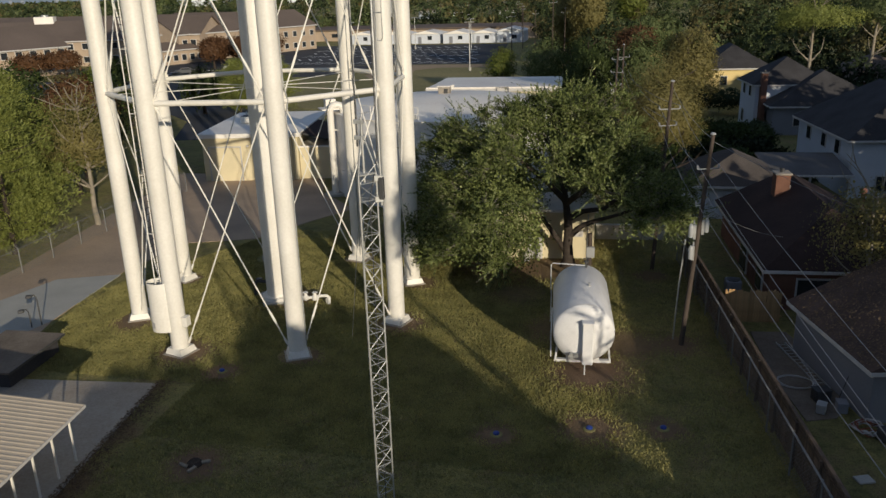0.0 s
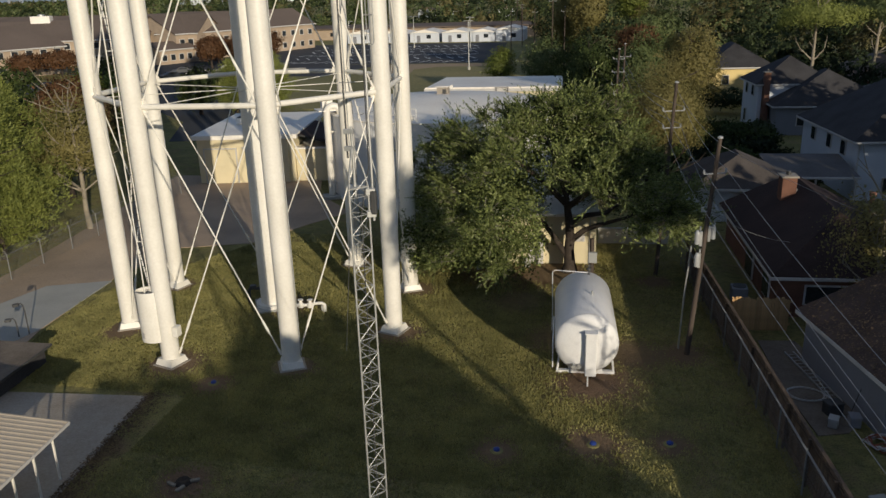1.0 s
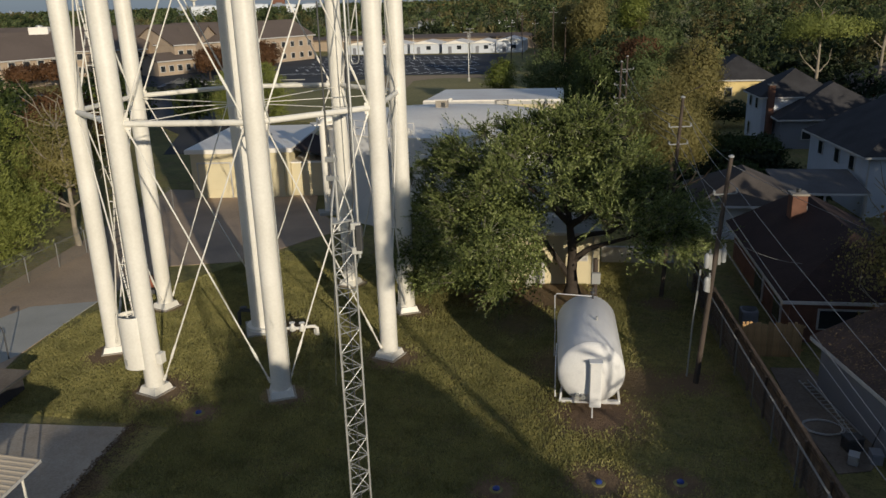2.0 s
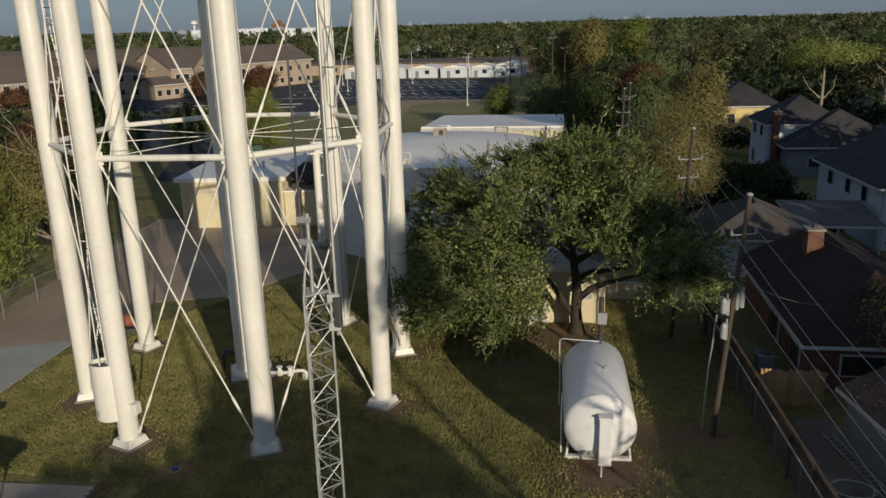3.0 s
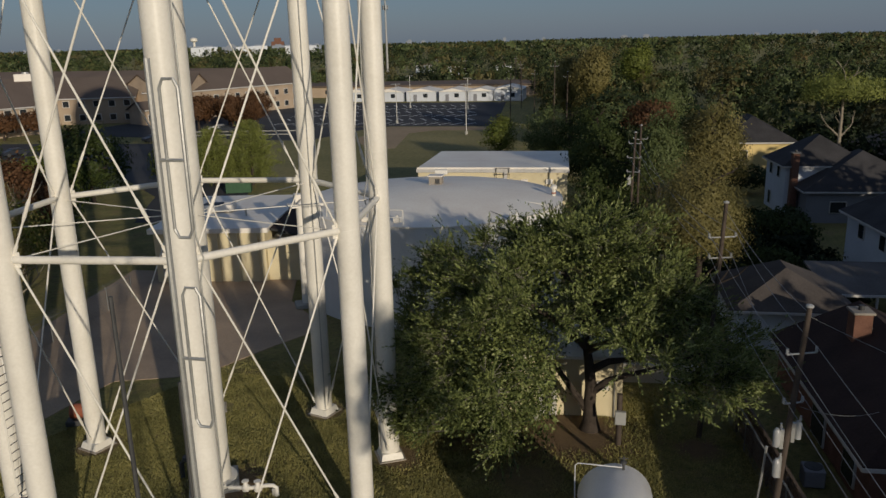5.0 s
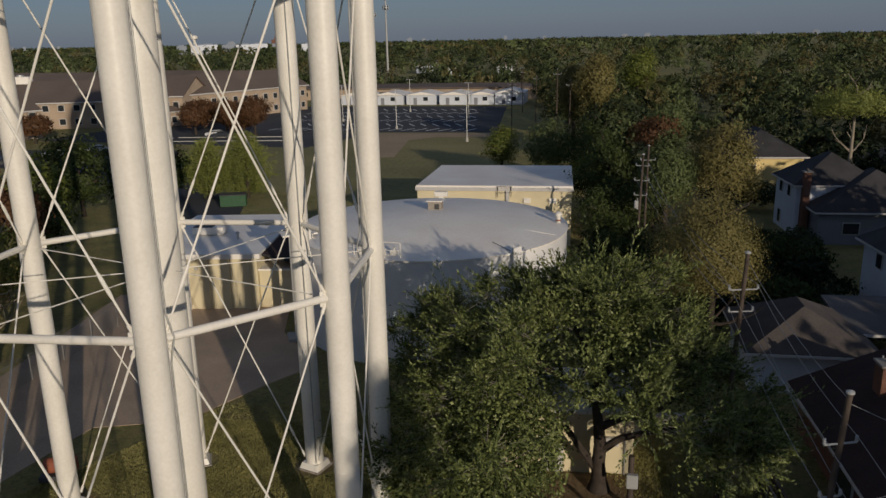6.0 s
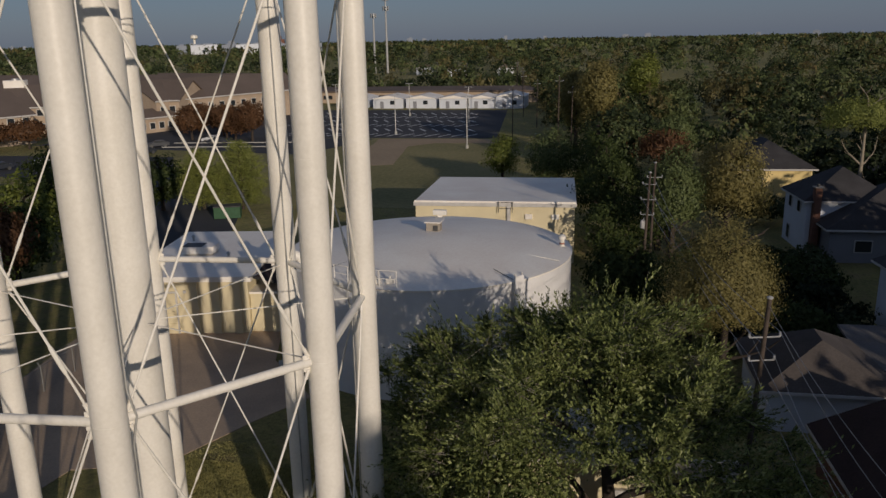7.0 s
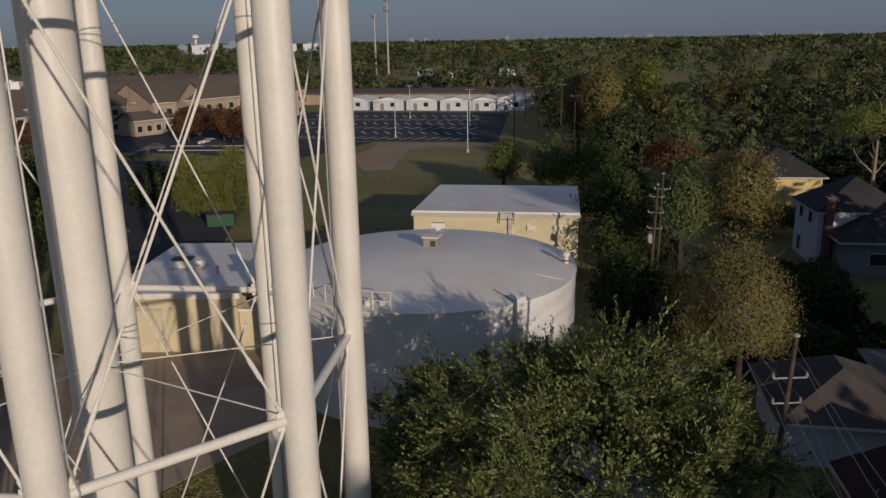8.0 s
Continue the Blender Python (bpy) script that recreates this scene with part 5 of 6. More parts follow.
def wing(x, y, rz, w, d, h, rise, rows, bays):
    """A wing whose long windowed face is its front."""
    t = thing("school_wing", x, y, 0, rz, "tan brick school wing with a taupe pitched roof", "school", "wings of the school")
    part("wall", Geo().prism([(0, 0), (w, 0), (w, d), (0, d)], 0, h), BRICK_TAN, t)
    o = 0.6
    part("roof_plane", Geo().slab([(-o, -o, h + 0.1), (w + o, -o, h + 0.1), (w + o, d / 2, h + rise), (-o, d / 2, h + rise)], 0.2), SHINGLE_TAUPE, t)
    part("roof_plane", Geo().slab([(-o, d / 2 + 0.01, h + rise), (w + o, d / 2 + 0.01, h + rise), (w + o, d + o, h + 0.1), (-o, d + o, h + 0.1)], 0.2), SHINGLE_TAUPE, t)
    for xx in (0.0, w):
        part("gable", Geo().add([(xx - 0.1, 0, h), (xx - 0.1, d, h), (xx - 0.1, d / 2, h + rise - 0.15), (xx + 0.1, 0, h), (xx + 0.1, d, h), (xx + 0.1, d / 2, h + rise - 0.15)], [(0, 2, 1), (3, 4, 5), (0, 1, 4, 3), (1, 2, 5, 4), (2, 0, 3, 5)]), BRICK_TAN, t)
    for r in range(rows):
        for i in range(bays):
            xx = (i + 0.5) * w / bays
            wi = part("window", Geo().box((xx, -0.03, 1.7 + 3.4 * r), (min(1.7, w / bays * 0.62), 0.16, 1.7), 0.03), TRIM, t)
            part("pane", Geo().box((xx, -0.1, 1.7 + 3.4 * r), (min(1.4, w / bays * 0.5), 0.1, 1.4), 0.02), GLASS, wi)
    part("gutter", Geo().box((w / 2, -o, h), (w + 2 * o, 0.12, 0.3), 0.02), TRIM, t)
    return t


wing(-150, 246, -14, 40, 18, 7.0, 4.6, 2, 12)
wing(-112, 193, 68, 52, 18, 7.2, 4.8, 2, 14)
wing(-119, 196, 4, 11, 16, 7.2, 4.6, 2, 3)
wing(-113, 186, 66, 18, 7, 3.6, 2.0, 1, 7)
wing(-190, 168, 20, 74, 22, 6.4, 5.0, 2, 20)
wing(-140, 142, 66, 30, 20, 6.2, 5.0, 2, 9)
wing(-232, 250, -6, 90, 24, 6.2, 5.0, 1, 24)
wing(-168, 120, 66, 34, 20, 6.2, 5.0, 2, 9)
for x, y in ((-165.6, 188.6), (-179.7, 183.5), (-151.5, 193.7)):
    u = thing("roof_unit", x, y, 10.6, 20, "white rooftop air-handling unit", "air conditioner", "roof units of the school")
    part("body", Geo().box((0, 0, 1.0), (5, 3, 2.0), 0.1), MEMBRANE, u)
    part("fan_hood", Geo().lathe([(0.9, 2.0), (0.9, 2.4), (0.2, 2.5)], 12), STEEL, u)

for i, (x, w) in enumerate(((-76, 9.5), (-65.5, 9.5), (-54.8, 8.6), (-45.8, 8.0), (-37.4, 8.8), (-87, 9.0))):
    t = thing("portable_classroom", x, 256.0 + 0.4 * (i % 2), 0, 1, "white portable classroom with a low gable roof", "building", "portable classrooms")
    h = 3.0 if i != 4 else 3.6
    if i == 4:
        t["label"] = "taller white block building beside the portable classrooms"
    part("wall", Geo().prism([(0, 0), (w, 0), (w, 13), (0, 13)], 0, h), SIDING, t)
    part("roof", Geo().add([(-0.3, -0.4, h), (w / 2, -0.4, h + 1.0), (w + 0.3, -0.4, h), (-0.3, 13.3, h), (w / 2, 13.3, h + 1.0), (w + 0.3, 13.3, h)], [(0, 2, 1), (3, 4, 5), (0, 1, 4, 3), (1, 2, 5, 4), (2, 0, 3, 5)]), MEMBRANE, t)
    part("door", Geo().box((w * 0.3, -0.03, 1.1), (1.1, 0.14, 2.1), 0.02), SIDING_GREY, t)
    wi = part("window", Geo().box((w * 0.65, -0.03, 1.8), (1.4, 0.14, 1.2), 0.02), GLASS, t)
bld = thing("long_building", -150, 275, 0, 2, "long low tan building behind the portable classrooms", "building")
part("wall", Geo().prism([(0, 0), (150, 0), (150, 14), (0, 14)], 0, 3.6), BRICK_TAN, bld)
part("roof", Geo().slab([(-1, -1, 4.0), (151, -1, 4.0), (151, 15, 4.6), (-1, 15, 4.6)], 0.35), SHINGLE_TAUPE, bld)
for i in range(16):
    part("window", Geo().box((5 + 9.3 * i, -0.04, 1.9), (3.2, 0.16, 1.3), 0.02), GLASS, bld)

# bay lines of the parking lot
line = Geo().box((0, 0, 0.056), (0.36, 5.4, 0.008), 0.002).mesh("bay_line", LINE)
lot = [o for o in scene.objects if o.name == "parking_lot"][0]
for row in range(6):
    for i in range(17):
        x, y = -33.0 - 2.9 * i - 1.6 * row, 188.5 + 10.0 * row
        o = new("bay_line", line)
        o.parent = lot
        o.matrix_basis = pose(x, y, 0, 0, 0, 28 if row % 2 else -22)
rngc = random.Random(4)


def car(x, y, rz, paint, label):
    t = thing("car", x, y, 0.02, rz, label, "car", "parked cars")
    body = Geo()
    prof = [(-2.2, 0.35), (-2.25, 0.75), (-2.1, 0.9), (-1.3, 0.98), (-0.6, 1.42), (0.9, 1.45), (1.6, 1.0), (2.15, 0.9), (2.2, 0.4)]
    vs = [(x, -0.86, z) for x, z in prof] + [(x, 0.86, z) for x, z in prof]
    n = len(prof)
    fs = [tuple(range(n)), tuple(range(2 * n - 1, n - 1, -1))] + [(n + i, n + (i + 1) % n, (i + 1) % n, i) for i in range(n)]
    part("body", body.add(vs, fs), paint, t)
    part("window_band", Geo().box((0.1, 0, 1.2), (1.9, 1.74, 0.32), 0.05), GLASS, t)
    for x in (-1.35, 1.35):
        for y in (-0.8, 0.8):
            part("wheel", Geo().cyl((x, y - 0.1, 0.32), (x, y + 0.1, 0.32), 0.32, 0.32, 14), DARKSTEEL, t, smooth=True)
    return t


CARDARK = material("dark_car_paint", (0.03, 0.035, 0.045), 0.3, vary=0.1, bump=0.0, spec=0.5)
CARWHITE = material("pale_car_paint", (0.55, 0.56, 0.57), 0.3, vary=0.1, bump=0.0, spec=0.5)
for x, y, rz, m, lb in ((-85, 172, 15, CARDARK, "dark parked car on the school drive"), (-87.5, 174, 15, CARWHITE, "pale parked car on the school drive"), (-95, 165, 30, CARDARK, "dark parked car on the school drive"),
                        (-99, 148, 60, CARWHITE, "pale parked car by the trees"), (-103, 141, 60, CARWHITE, "pale parked car by the trees"), (-107, 134, 60, CARDARK, "dark parked car by the trees"), (-92, 155, 60, CARDARK, "dark parked car by the trees")):
    car(x, y, rz, m, lb)

# lamps and young trees of the parking lot, and pale houses in the far woods
for x, y, h in ((-50.5, 190.0, 9.0), (-69.0, 206.0, 9.0), (-38.0, 214.0, 9.0), (-58.0, 232.0, 9.0), (-30.0, 168.0, 10.0), (-78.0, 228.0, 9.0)):
    t = thing("lamp_post", x, y, 0.04, 0, "slim grey lamp post in the parking lot", "lamp post", "lamp posts of the parking lot")
    part("pole", Geo().cyl((0, 0, 0), (0, 0, h), 0.11, 0.07, 8), STEEL, t, smooth=True)
    part("base", Geo().cyl((0, 0, 0), (0, 0, 0.7), 0.3, 0.3, 10), CONCRETE_PALE, t)
    part("arm", Geo().box((0, 0, h), (1.6, 0.08, 0.08), 0.01), STEEL, t)
    for s in (-0.75, 0.75):
        part("lamp_head", Geo().box((s, 0, h - 0.06), (0.6, 0.35, 0.14), 0.03), STEEL, t)
for x, y, w in ((-92, 446, 11), (-66, 456, 9), (-118, 480, 10)):
    house("house", x, y, 8, w, 8, 4.4, 1.6, SIDING, SHINGLE_TAUPE, "pale two-storey house among the far woods", (0.4, 0.4), 0.4, [("front", w * 0.3, 2.8, 1.2, 1.2), ("front", w * 0.7, 2.8, 1.2, 1.2)])

# cell towers
for x, y, h in ((-142, 503, 46), (-151, 506, 36)):
    t = thing("cell_tower", x, y, 0, 0, "tall slim grey cell tower with antenna panels on top", "cell tower", "cell towers")
    part("pole", Geo().cyl((0, 0, 0), (0, 0, h), 0.75, 0.45, 10), PORCELAIN, t, smooth=True)
    for z in ((h - 1.2, h - 7) if h > 40 else (h - 1,)):
        for k in range(6):
            a = radians(60 * k)
            part("panel", Geo().box((1.7 * math.cos(a), 1.7 * math.sin(a), z), (0.35, 0.7, 2.6), 0.05, 60 * k), PORCELAIN, t)
        part("platform", Geo().cyl((0, 0, z - 0.2), (0, 0, z + 0.1), 1.7, 1.7, 12), STEEL, t)

# skyline
rs = random.Random(11)
for i in range(34):
    ang = radians(rs.uniform(62, 136))
    dist = rs.uniform(2600, 3400)
    if i < 10:
        ang, dist = radians(110.5 + i * 1.05 + rs.uniform(-0.3, 0.3)), rs.uniform(1500, 1700)
    w, h = rs.uniform(8, 24), rs.uniform(17, 23)
    if i < 10:
        w, h = rs.uniform(14, 34), rs.uniform(15, 17.5)
    t = thing("tower_block", dist * math.cos(ang), dist * math.sin(ang), 0, math.degrees(ang) - 90, "pale distant tower block on the hazy skyline", "building", "skyline blocks")
    # haze over the far blocks is in their HAZY colour
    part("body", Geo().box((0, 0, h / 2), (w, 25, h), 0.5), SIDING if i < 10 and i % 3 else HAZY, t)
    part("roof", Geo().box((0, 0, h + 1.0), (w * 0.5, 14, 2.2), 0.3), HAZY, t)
t = thing("brick_tower", -640, 1480, 0, 20, "red brick tower block with a stepped top on the skyline", "building")
part("body", Geo().box((0, 0, 12), (24, 18, 24), 0.5), BRICK, t)
part("top", Geo().box((0, 0, 27), (13, 12, 7), 0.5), BRICK, t)
t = thing("water_tower", -1050, 1900, 0, 0, "small white distant water tower above the woods", "water tower")
part("stem", Geo().cyl((0, 0, 0), (0, 0, 30), 3, 3, 12), WHITE, t, smooth=True)
part("bowl", Geo().lathe([(3, 28), (9, 31), (9, 37), (4, 40)], 20), WHITE, t, smooth=True)


# ---- trees ----
def limbs(rng, base, top, r, reach, n, levels=2, spread=0.9):
    """A tapered trunk with forking limbs: list of point runs with radii."""
    runs = []
    trunk = [Vector(base)]
    k = 6
    for i in range(1, k + 1):
        f = i / k
        p = Vector(base).lerp(Vector(top), f)
        p.x += rng.uniform(-0.12, 0.12) * reach * 0.3
        p.y += rng.uniform(-0.12, 0.12) * reach * 0.3
        trunk.append(p)
    runs.append((trunk, [r * (1.25 - 0.9 * i / k) if i else r * 1.5 for i in range(k + 1)]))
    tips = []
    for j in range(n):
        i0 = rng.randint(2, k)
        a = 2 * math.pi * (j + rng.uniform(0, 0.6)) / n
        p = trunk[i0].copy()
        ln = reach * rng.uniform(0.55, 1.0)
        d = Vector((math.cos(a), math.sin(a), rng.uniform(0.15, spread)))
        d.normalize()
        pts = [p]
        for s in range(4):
            d = (d + Vector((rng.uniform(-0.25, 0.25), rng.uniform(-0.25, 0.25), rng.uniform(-0.1, 0.25)))).normalized()
            p = p + d * ln / 4
            pts.append(p)
        rr = r * rng.uniform(0.4, 0.6)
        runs.append((pts, [rr * (1 - 0.2 * s) for s in range(5)]))
        tips.append(pts)
        for b in range(levels):
            q = pts[rng.randint(2, 4)].copy()
            d2 = (d + Vector((rng.uniform(-0.9, 0.9), rng.uniform(-0.9, 0.9), rng.uniform(-0.2, 0.7)))).normalized()
            p2 = [q, q + d2 * ln * 0.25, q + d2 * ln * 0.45 + Vector((0, 0, rng.uniform(-0.1, 0.3)))]
            runs.append((p2, [rr * 0.45, rr * 0.3, rr * 0.12]))
            tips.append(p2)
    return runs, tips


def tree(name, x, y, h, radii, crown_z, leafmat, label, seed, clumps=500, per=24, leaf=(0.32, 0.2), spread=0.4, trunk_r=0.25, bark=None, lump=0.3, hollow=0.5, nlimbs=7, floor=-0.75, reach=None, up=0.3, category="tree", group=""):
    rng, r2 = np.random.default_rng(seed), random.Random(seed)
    clumps = int(clumps * (0.6 if y > 80 else 1.0))
    t = thing(name, x, y, 0, 0, label, category, group)
    runs, tips = limbs(r2, (0, 0, 0), (0, 0, crown_z + radii[2] * 0.45), trunk_r, reach or min(radii[0], radii[1]) * 0.65, nlimbs)
    g = Geo()
    for pts, rr in runs[:1]:
        g.tube(pts, rr, 9)
    part("trunk", g, bark or BARK, t, smooth=True)
    for pts, rr in runs[1:]:
        part("limb", Geo().tube(pts, rr, 6), bark or BARK, t, smooth=True)
    c, d = crown_points(rng, clumps, radii, lump, hollow, 11, floor)
    c = c + np.array([0, 0, crown_z])
    v, f = leaves(rng, c, per, spread, leaf[0], leaf[1], up, d, 1.3, True)
    v[:, 2] = np.maximum(v[:, 2], 0.05)
    ob = new("crown", raw_mesh("crown", v, f, leafmat))
    ob.parent = t
    return t


def live_oak(x, y, label):
    rng, r2 = np.random.default_rng(3), random.Random(4)
    t = thing("oak_tree", x, y, 0, 0, label, "tree")
    part("trunk", Geo().tube([(0.1, 0, -0.05), (0.1, 0, 0.5), (0.05, 0, 1.3), (0.1, 0.05, 2.2), (0.0, 0.1, 3.2), (-0.2, 0.2, 4.6), (-0.1, 0.3, 6.2)], [0.55, 0.36, 0.31, 0.29, 0.24, 0.18, 0.1], 12), BARK, t, smooth=True)
    mains = [[(0.0, 0, 0.9), (-0.7, 0.0, 1.9), (-1.5, 0.1, 3.0), (-3.0, 0.2, 4.2), (-5.2, 0.1, 5.2)], [(0.1, 0.0, 1.9), (0.9, -0.2, 2.7), (1.8, -0.3, 3.1), (3.2, -0.5, 3.6), (5.2, -0.6, 4.6)],
             [(0.0, 0.1, 3.0), (0.9, 0.2, 3.5), (2.2, 0.3, 3.7), (4.0, 0.6, 5.2), (5.6, 1.2, 6.6)], [(-0.2, 0.2, 4.2), (-1.2, -1.0, 5.6), (-2.4, -2.4, 7.0), (-3.4, -3.6, 8.0)],
             [(-0.1, 0.2, 4.0), (1.0, -1.4, 5.2), (1.9, -3.0, 6.4), (2.4, -4.2, 7.4)], [(-0.2, 0.2, 4.8), (-0.8, 1.6, 6.4), (-1.8, 3.2, 7.6), (-3.0, 4.4, 8.2)], [(-0.1, 0.3, 5.0), (1.0, 1.6, 6.6), (2.2, 3.0, 8.0), (3.0, 4.0, 8.6)], [(-0.1, 0.3, 5.4), (0.2, 0.0, 7.4), (0.4, -0.4, 9.2), (0.3, -0.6, 10.4)]]
    for pts in mains:
        n = len(pts)
        part("limb", Geo().tube(pts, [0.19 * (1 - 0.8 * i / (n - 1)) + 0.02 for i in range(n)], 8), BARK, t, smooth=True)
    # crown: its two sides by height, with lumps of its own
    hz = [0.9, 2.0, 3.2, 4.9, 6.4, 7.9, 9.3, 10.2, 10.8]
    side_w = [-9.4, -10.1, -10.3, -10.1, -9.5, -7.8, -5.8, -4.0, -1.6]
    side_e = [-4.0, 6.2, 7.3, 7.2, 6.5, 5.4, 4.1, 2.9, 1.6]
    axes = rng.normal(0, 1, (30, 3))
    axes /= np.linalg.norm(axes, axis=1, keepdims=True)

    def unit(a):
        return a / np.linalg.norm(a, axis=1, keepdims=True)

    def shape(n, inner, outer):
        z = rng.uniform(0.9, 10.8, n * 2)
        wide = np.interp(z, hz, side_e) - np.interp(z, hz, side_w)
        z = z[wide > rng.uniform(0, 17, n * 2)][:n]
        n = len(z)
        a = rng.uniform(0, 2 * math.pi, n)
        w, e = np.interp(z, hz, side_w), np.interp(z, hz, side_e)
        q = np.stack([np.cos(a), np.sin(a), (z - 5.0) / 5.6], axis=1)
        q /= np.linalg.norm(q, axis=1, keepdims=True)
        bulge = np.max(np.clip(q @ axes.T, 0, 1) ** 18, axis=1)
        r = (0.70 + 0.38 * bulge) * rng.uniform(inner, outer, n) ** 0.6
        r = np.where(z > 8.7, r * rng.uniform(0.15, 1.0, n) ** 0.5, r)
        ca, sa = np.cos(a), np.sin(a)
        c = np.stack([(w + e) / 2 + (e - w) / 2 * r * np.sign(ca) * np.abs(ca) ** 0.75, -0.5 + (e - w) * 0.43 * r * np.sign(sa) * np.abs(sa) ** 0.75, z], axis=1)
        keep = ~((z < 5.3 + 0.8 * (c[:, 1] < 1.0)) & (c[:, 0] > -1.5) & (c[:, 0] < 3.4) & (c[:, 1] < 3.2)) & (z > 1.0 + 0.13 * np.clip(c[:, 0] + 6, 0, 12) + 0.28 * np.clip(c[:, 0] - 1.0, 0, 6))
        return c[keep], q[keep]

    # boughs end in tufts of sprays: thin twigs lined with small leaves, with dark gaps between the tufts
    b, bd = shape(290, 0.70, 1.0)
    k = 16
    tuft = np.repeat(rng.uniform(0.85, 1.4, (len(b), 1)), k, axis=0)
    way = np.repeat(bd * (1, 1, 0.6), k, axis=0) * 0.75 + rng.normal(0, 0.55, (len(b) * k, 3))
    way[:, 2] += 0.2
    way /= np.linalg.norm(way, axis=1, keepdims=True)
    start = np.repeat(b, k, axis=0) - way * 0.15 + rng.normal(0, 0.14, (len(way), 3))
    size = tuft * rng.uniform(0.7, 1.35, (len(way), 1)) * np.where(rng.uniform(0, 1, (len(way), 1)) > 0.88, 1.6, 1.0)
    tw_p, tw_d, tw_l = [start], [way], [size]
    for j in range(2):
        sd = way * 0.9 + rng.normal(0, 0.42, way.shape)
        sd[:, 2] += 0.1
        sd /= np.linalg.norm(sd, axis=1, keepdims=True)
        tw_p.append(start + way * size * (0.2 + 0.35 * j))
        tw_d.append(sd)
        tw_l.append(size * rng.uniform(0.28, 0.55, size.shape))
    tp, td, tl = np.concatenate(tw_p), np.concatenate(tw_d), np.concatenate(tw_l)
    to = np.tile(np.repeat(bd, k, axis=0), (3, 1))
    pos, dirs, outs = [], [], []
    for j in range(14):
        f = (j + 0.6) / 14
        p = tp + td * tl * f
        p[:, 2] -= 0.10 * tl[:, 0] * f * f
        pos.append(p + rng.normal(0, 0.02, p.shape))
        dirs.append(td)
        outs.append(to)
    v, f = leaves(rng, np.concatenate(pos), 1, 0.0, 0.165, 0.056, 0.05, unit(np.concatenate(outs) + (0, 0, 0.3)), 1.5, False, np.concatenate(dirs))
    c2, d2 = shape(5200, 0.15, 0.62)
    c3, d3 = shape(5600, 0.5, 0.92)
    low = (c3[:, 2] < 4.6) | (rng.uniform(0, 1, len(c3)) < 0.10)
    c2, d2 = np.concatenate([c2, c3[low]]), np.concatenate([d2, d3[low]])
    c4 = np.stack([rng.uniform(-6.4, -1.6, 1000), rng.uniform(-4.6, 0.5, 1000), rng.uniform(1.9, 5.6, 1000)], axis=1)
    c2, d2 = np.concatenate([c2, c4]), np.concatenate([d2, unit(c4 + (2.5, 1.0, -4.5))])
    v2, f2 = leaves(rng, c2, 8, 0.32, 0.17, 0.10, 0.1, d2)
    v, f = np.concatenate([v, v2]), np.concatenate([f, f2 + len(v)])
    g = Geo()
    for i in range(0, len(way), 2):
        g.cyl(start[i] - way[i] * 0.5, start[i] + way[i] * size[i] * 0.8, 0.014, 0.007, 3, False)
    part("twig_layer", g, TWIG, t, "thin grey twigs")
    ob = new("crown", raw_mesh("crown", v, f, OAKLEAF))
    ob.parent = t
    return t


def conifer(x, y, h, r, label, seed):
    """Boughs in ragged whorls about a straight trunk, each lined with drooping tufts of needles."""
    rng, r2 = np.random.default_rng(seed), random.Random(seed)
    t = thing("pine_tree", x, y, 0, 0, label, "tree")
    part("trunk", Geo().tube([(0, 0, 0), (0.05, 0, h * 0.3), (-0.04, 0.05, h * 0.65), (0, 0, h * 0.97)], [0.24, 0.19, 0.11, 0.03], 9), BARK, t, smooth=True)
    cs, ds = [], []
    for i in range(130):
        z = h * (0.07 + 0.91 * (i + r2.random()) / 130)
        f = z / h
        ln = r * min(1.0, 0.55 + 1.6 * f) * (1.0 - max(0.0, f - 0.35) / 0.72) ** 0.8 * r2.uniform(0.6, 1.12) + 0.25
        a = i * 2.4 + r2.uniform(-0.5, 0.5)
        d = np.array([math.cos(a), math.sin(a), 0.0])
        rise = 0.30 * ln * r2.uniform(0.4, 1.3)
        if i % 4 == 0:
            part("limb", Geo().tube([(0, 0, z), tuple(d * ln * 0.5 + (0, 0, z + rise * 0.35)), tuple(d * ln * 0.95 + (0, 0, z + rise))], [0.055, 0.035, 0.012], 5), BARK, t)
        n = max(3, int(ln * 4.2))
        for j in range(n):
            q = 0.25 + 0.75 * (j + 0.5) / n
            cs.append(d * ln * q + np.array([0, 0, z + rise * q * q]) + rng.normal(0, 0.16 * ln * q * 0.6 + 0.05, 3))
            ds.append(d * 0.8 + np.array([0, 0, 0.55]))
    v, f = leaves(rng, np.array(cs), 19, np.array([0.20, 0.20, 0.15]), 0.26, 0.062, 0.15, np.array(ds))
    v[:, 2] = np.maximum(v[:, 2], 0.05)
    ob = new("crown", raw_mesh("crown", v, f, PINELEAF))
    ob.parent = t
    return t


live_oak(-1.75, 46.6, "broad dense live oak with dark green crown and forked trunk")
conifer(-39.6, 44.0, 11.6, 4.4, "dense dark green conifer behind the chain-link fence", 5)
conifer(-44.0, 50.5, 11.8, 4.4, "dense green conifer beyond the chain-link fence", 6)
conifer(-42.2, 38.6, 10.8, 4.0, "dense green conifer beside the drive fence", 31)
tree("bare_tree", -38.2, 51.4, 10.5, (3.6, 3.6, 4.6), 6.8, BROWNLEAF, "slender tree with thin brown autumn foliage and pale bark", 7, 640, 16, (0.16, 0.09), 0.34, 0.17, PALEBARK, 0.5, 0.25, 24, reach=3.8)
tree("rust_tree", -49.5, 66.0, 9.0, (4.2, 4.2, 4.0), 6.0, RUSTLEAF, "rust-red autumn tree beyond the drive", 8, 500, 26, (0.32, 0.2), 0.4, 0.22)
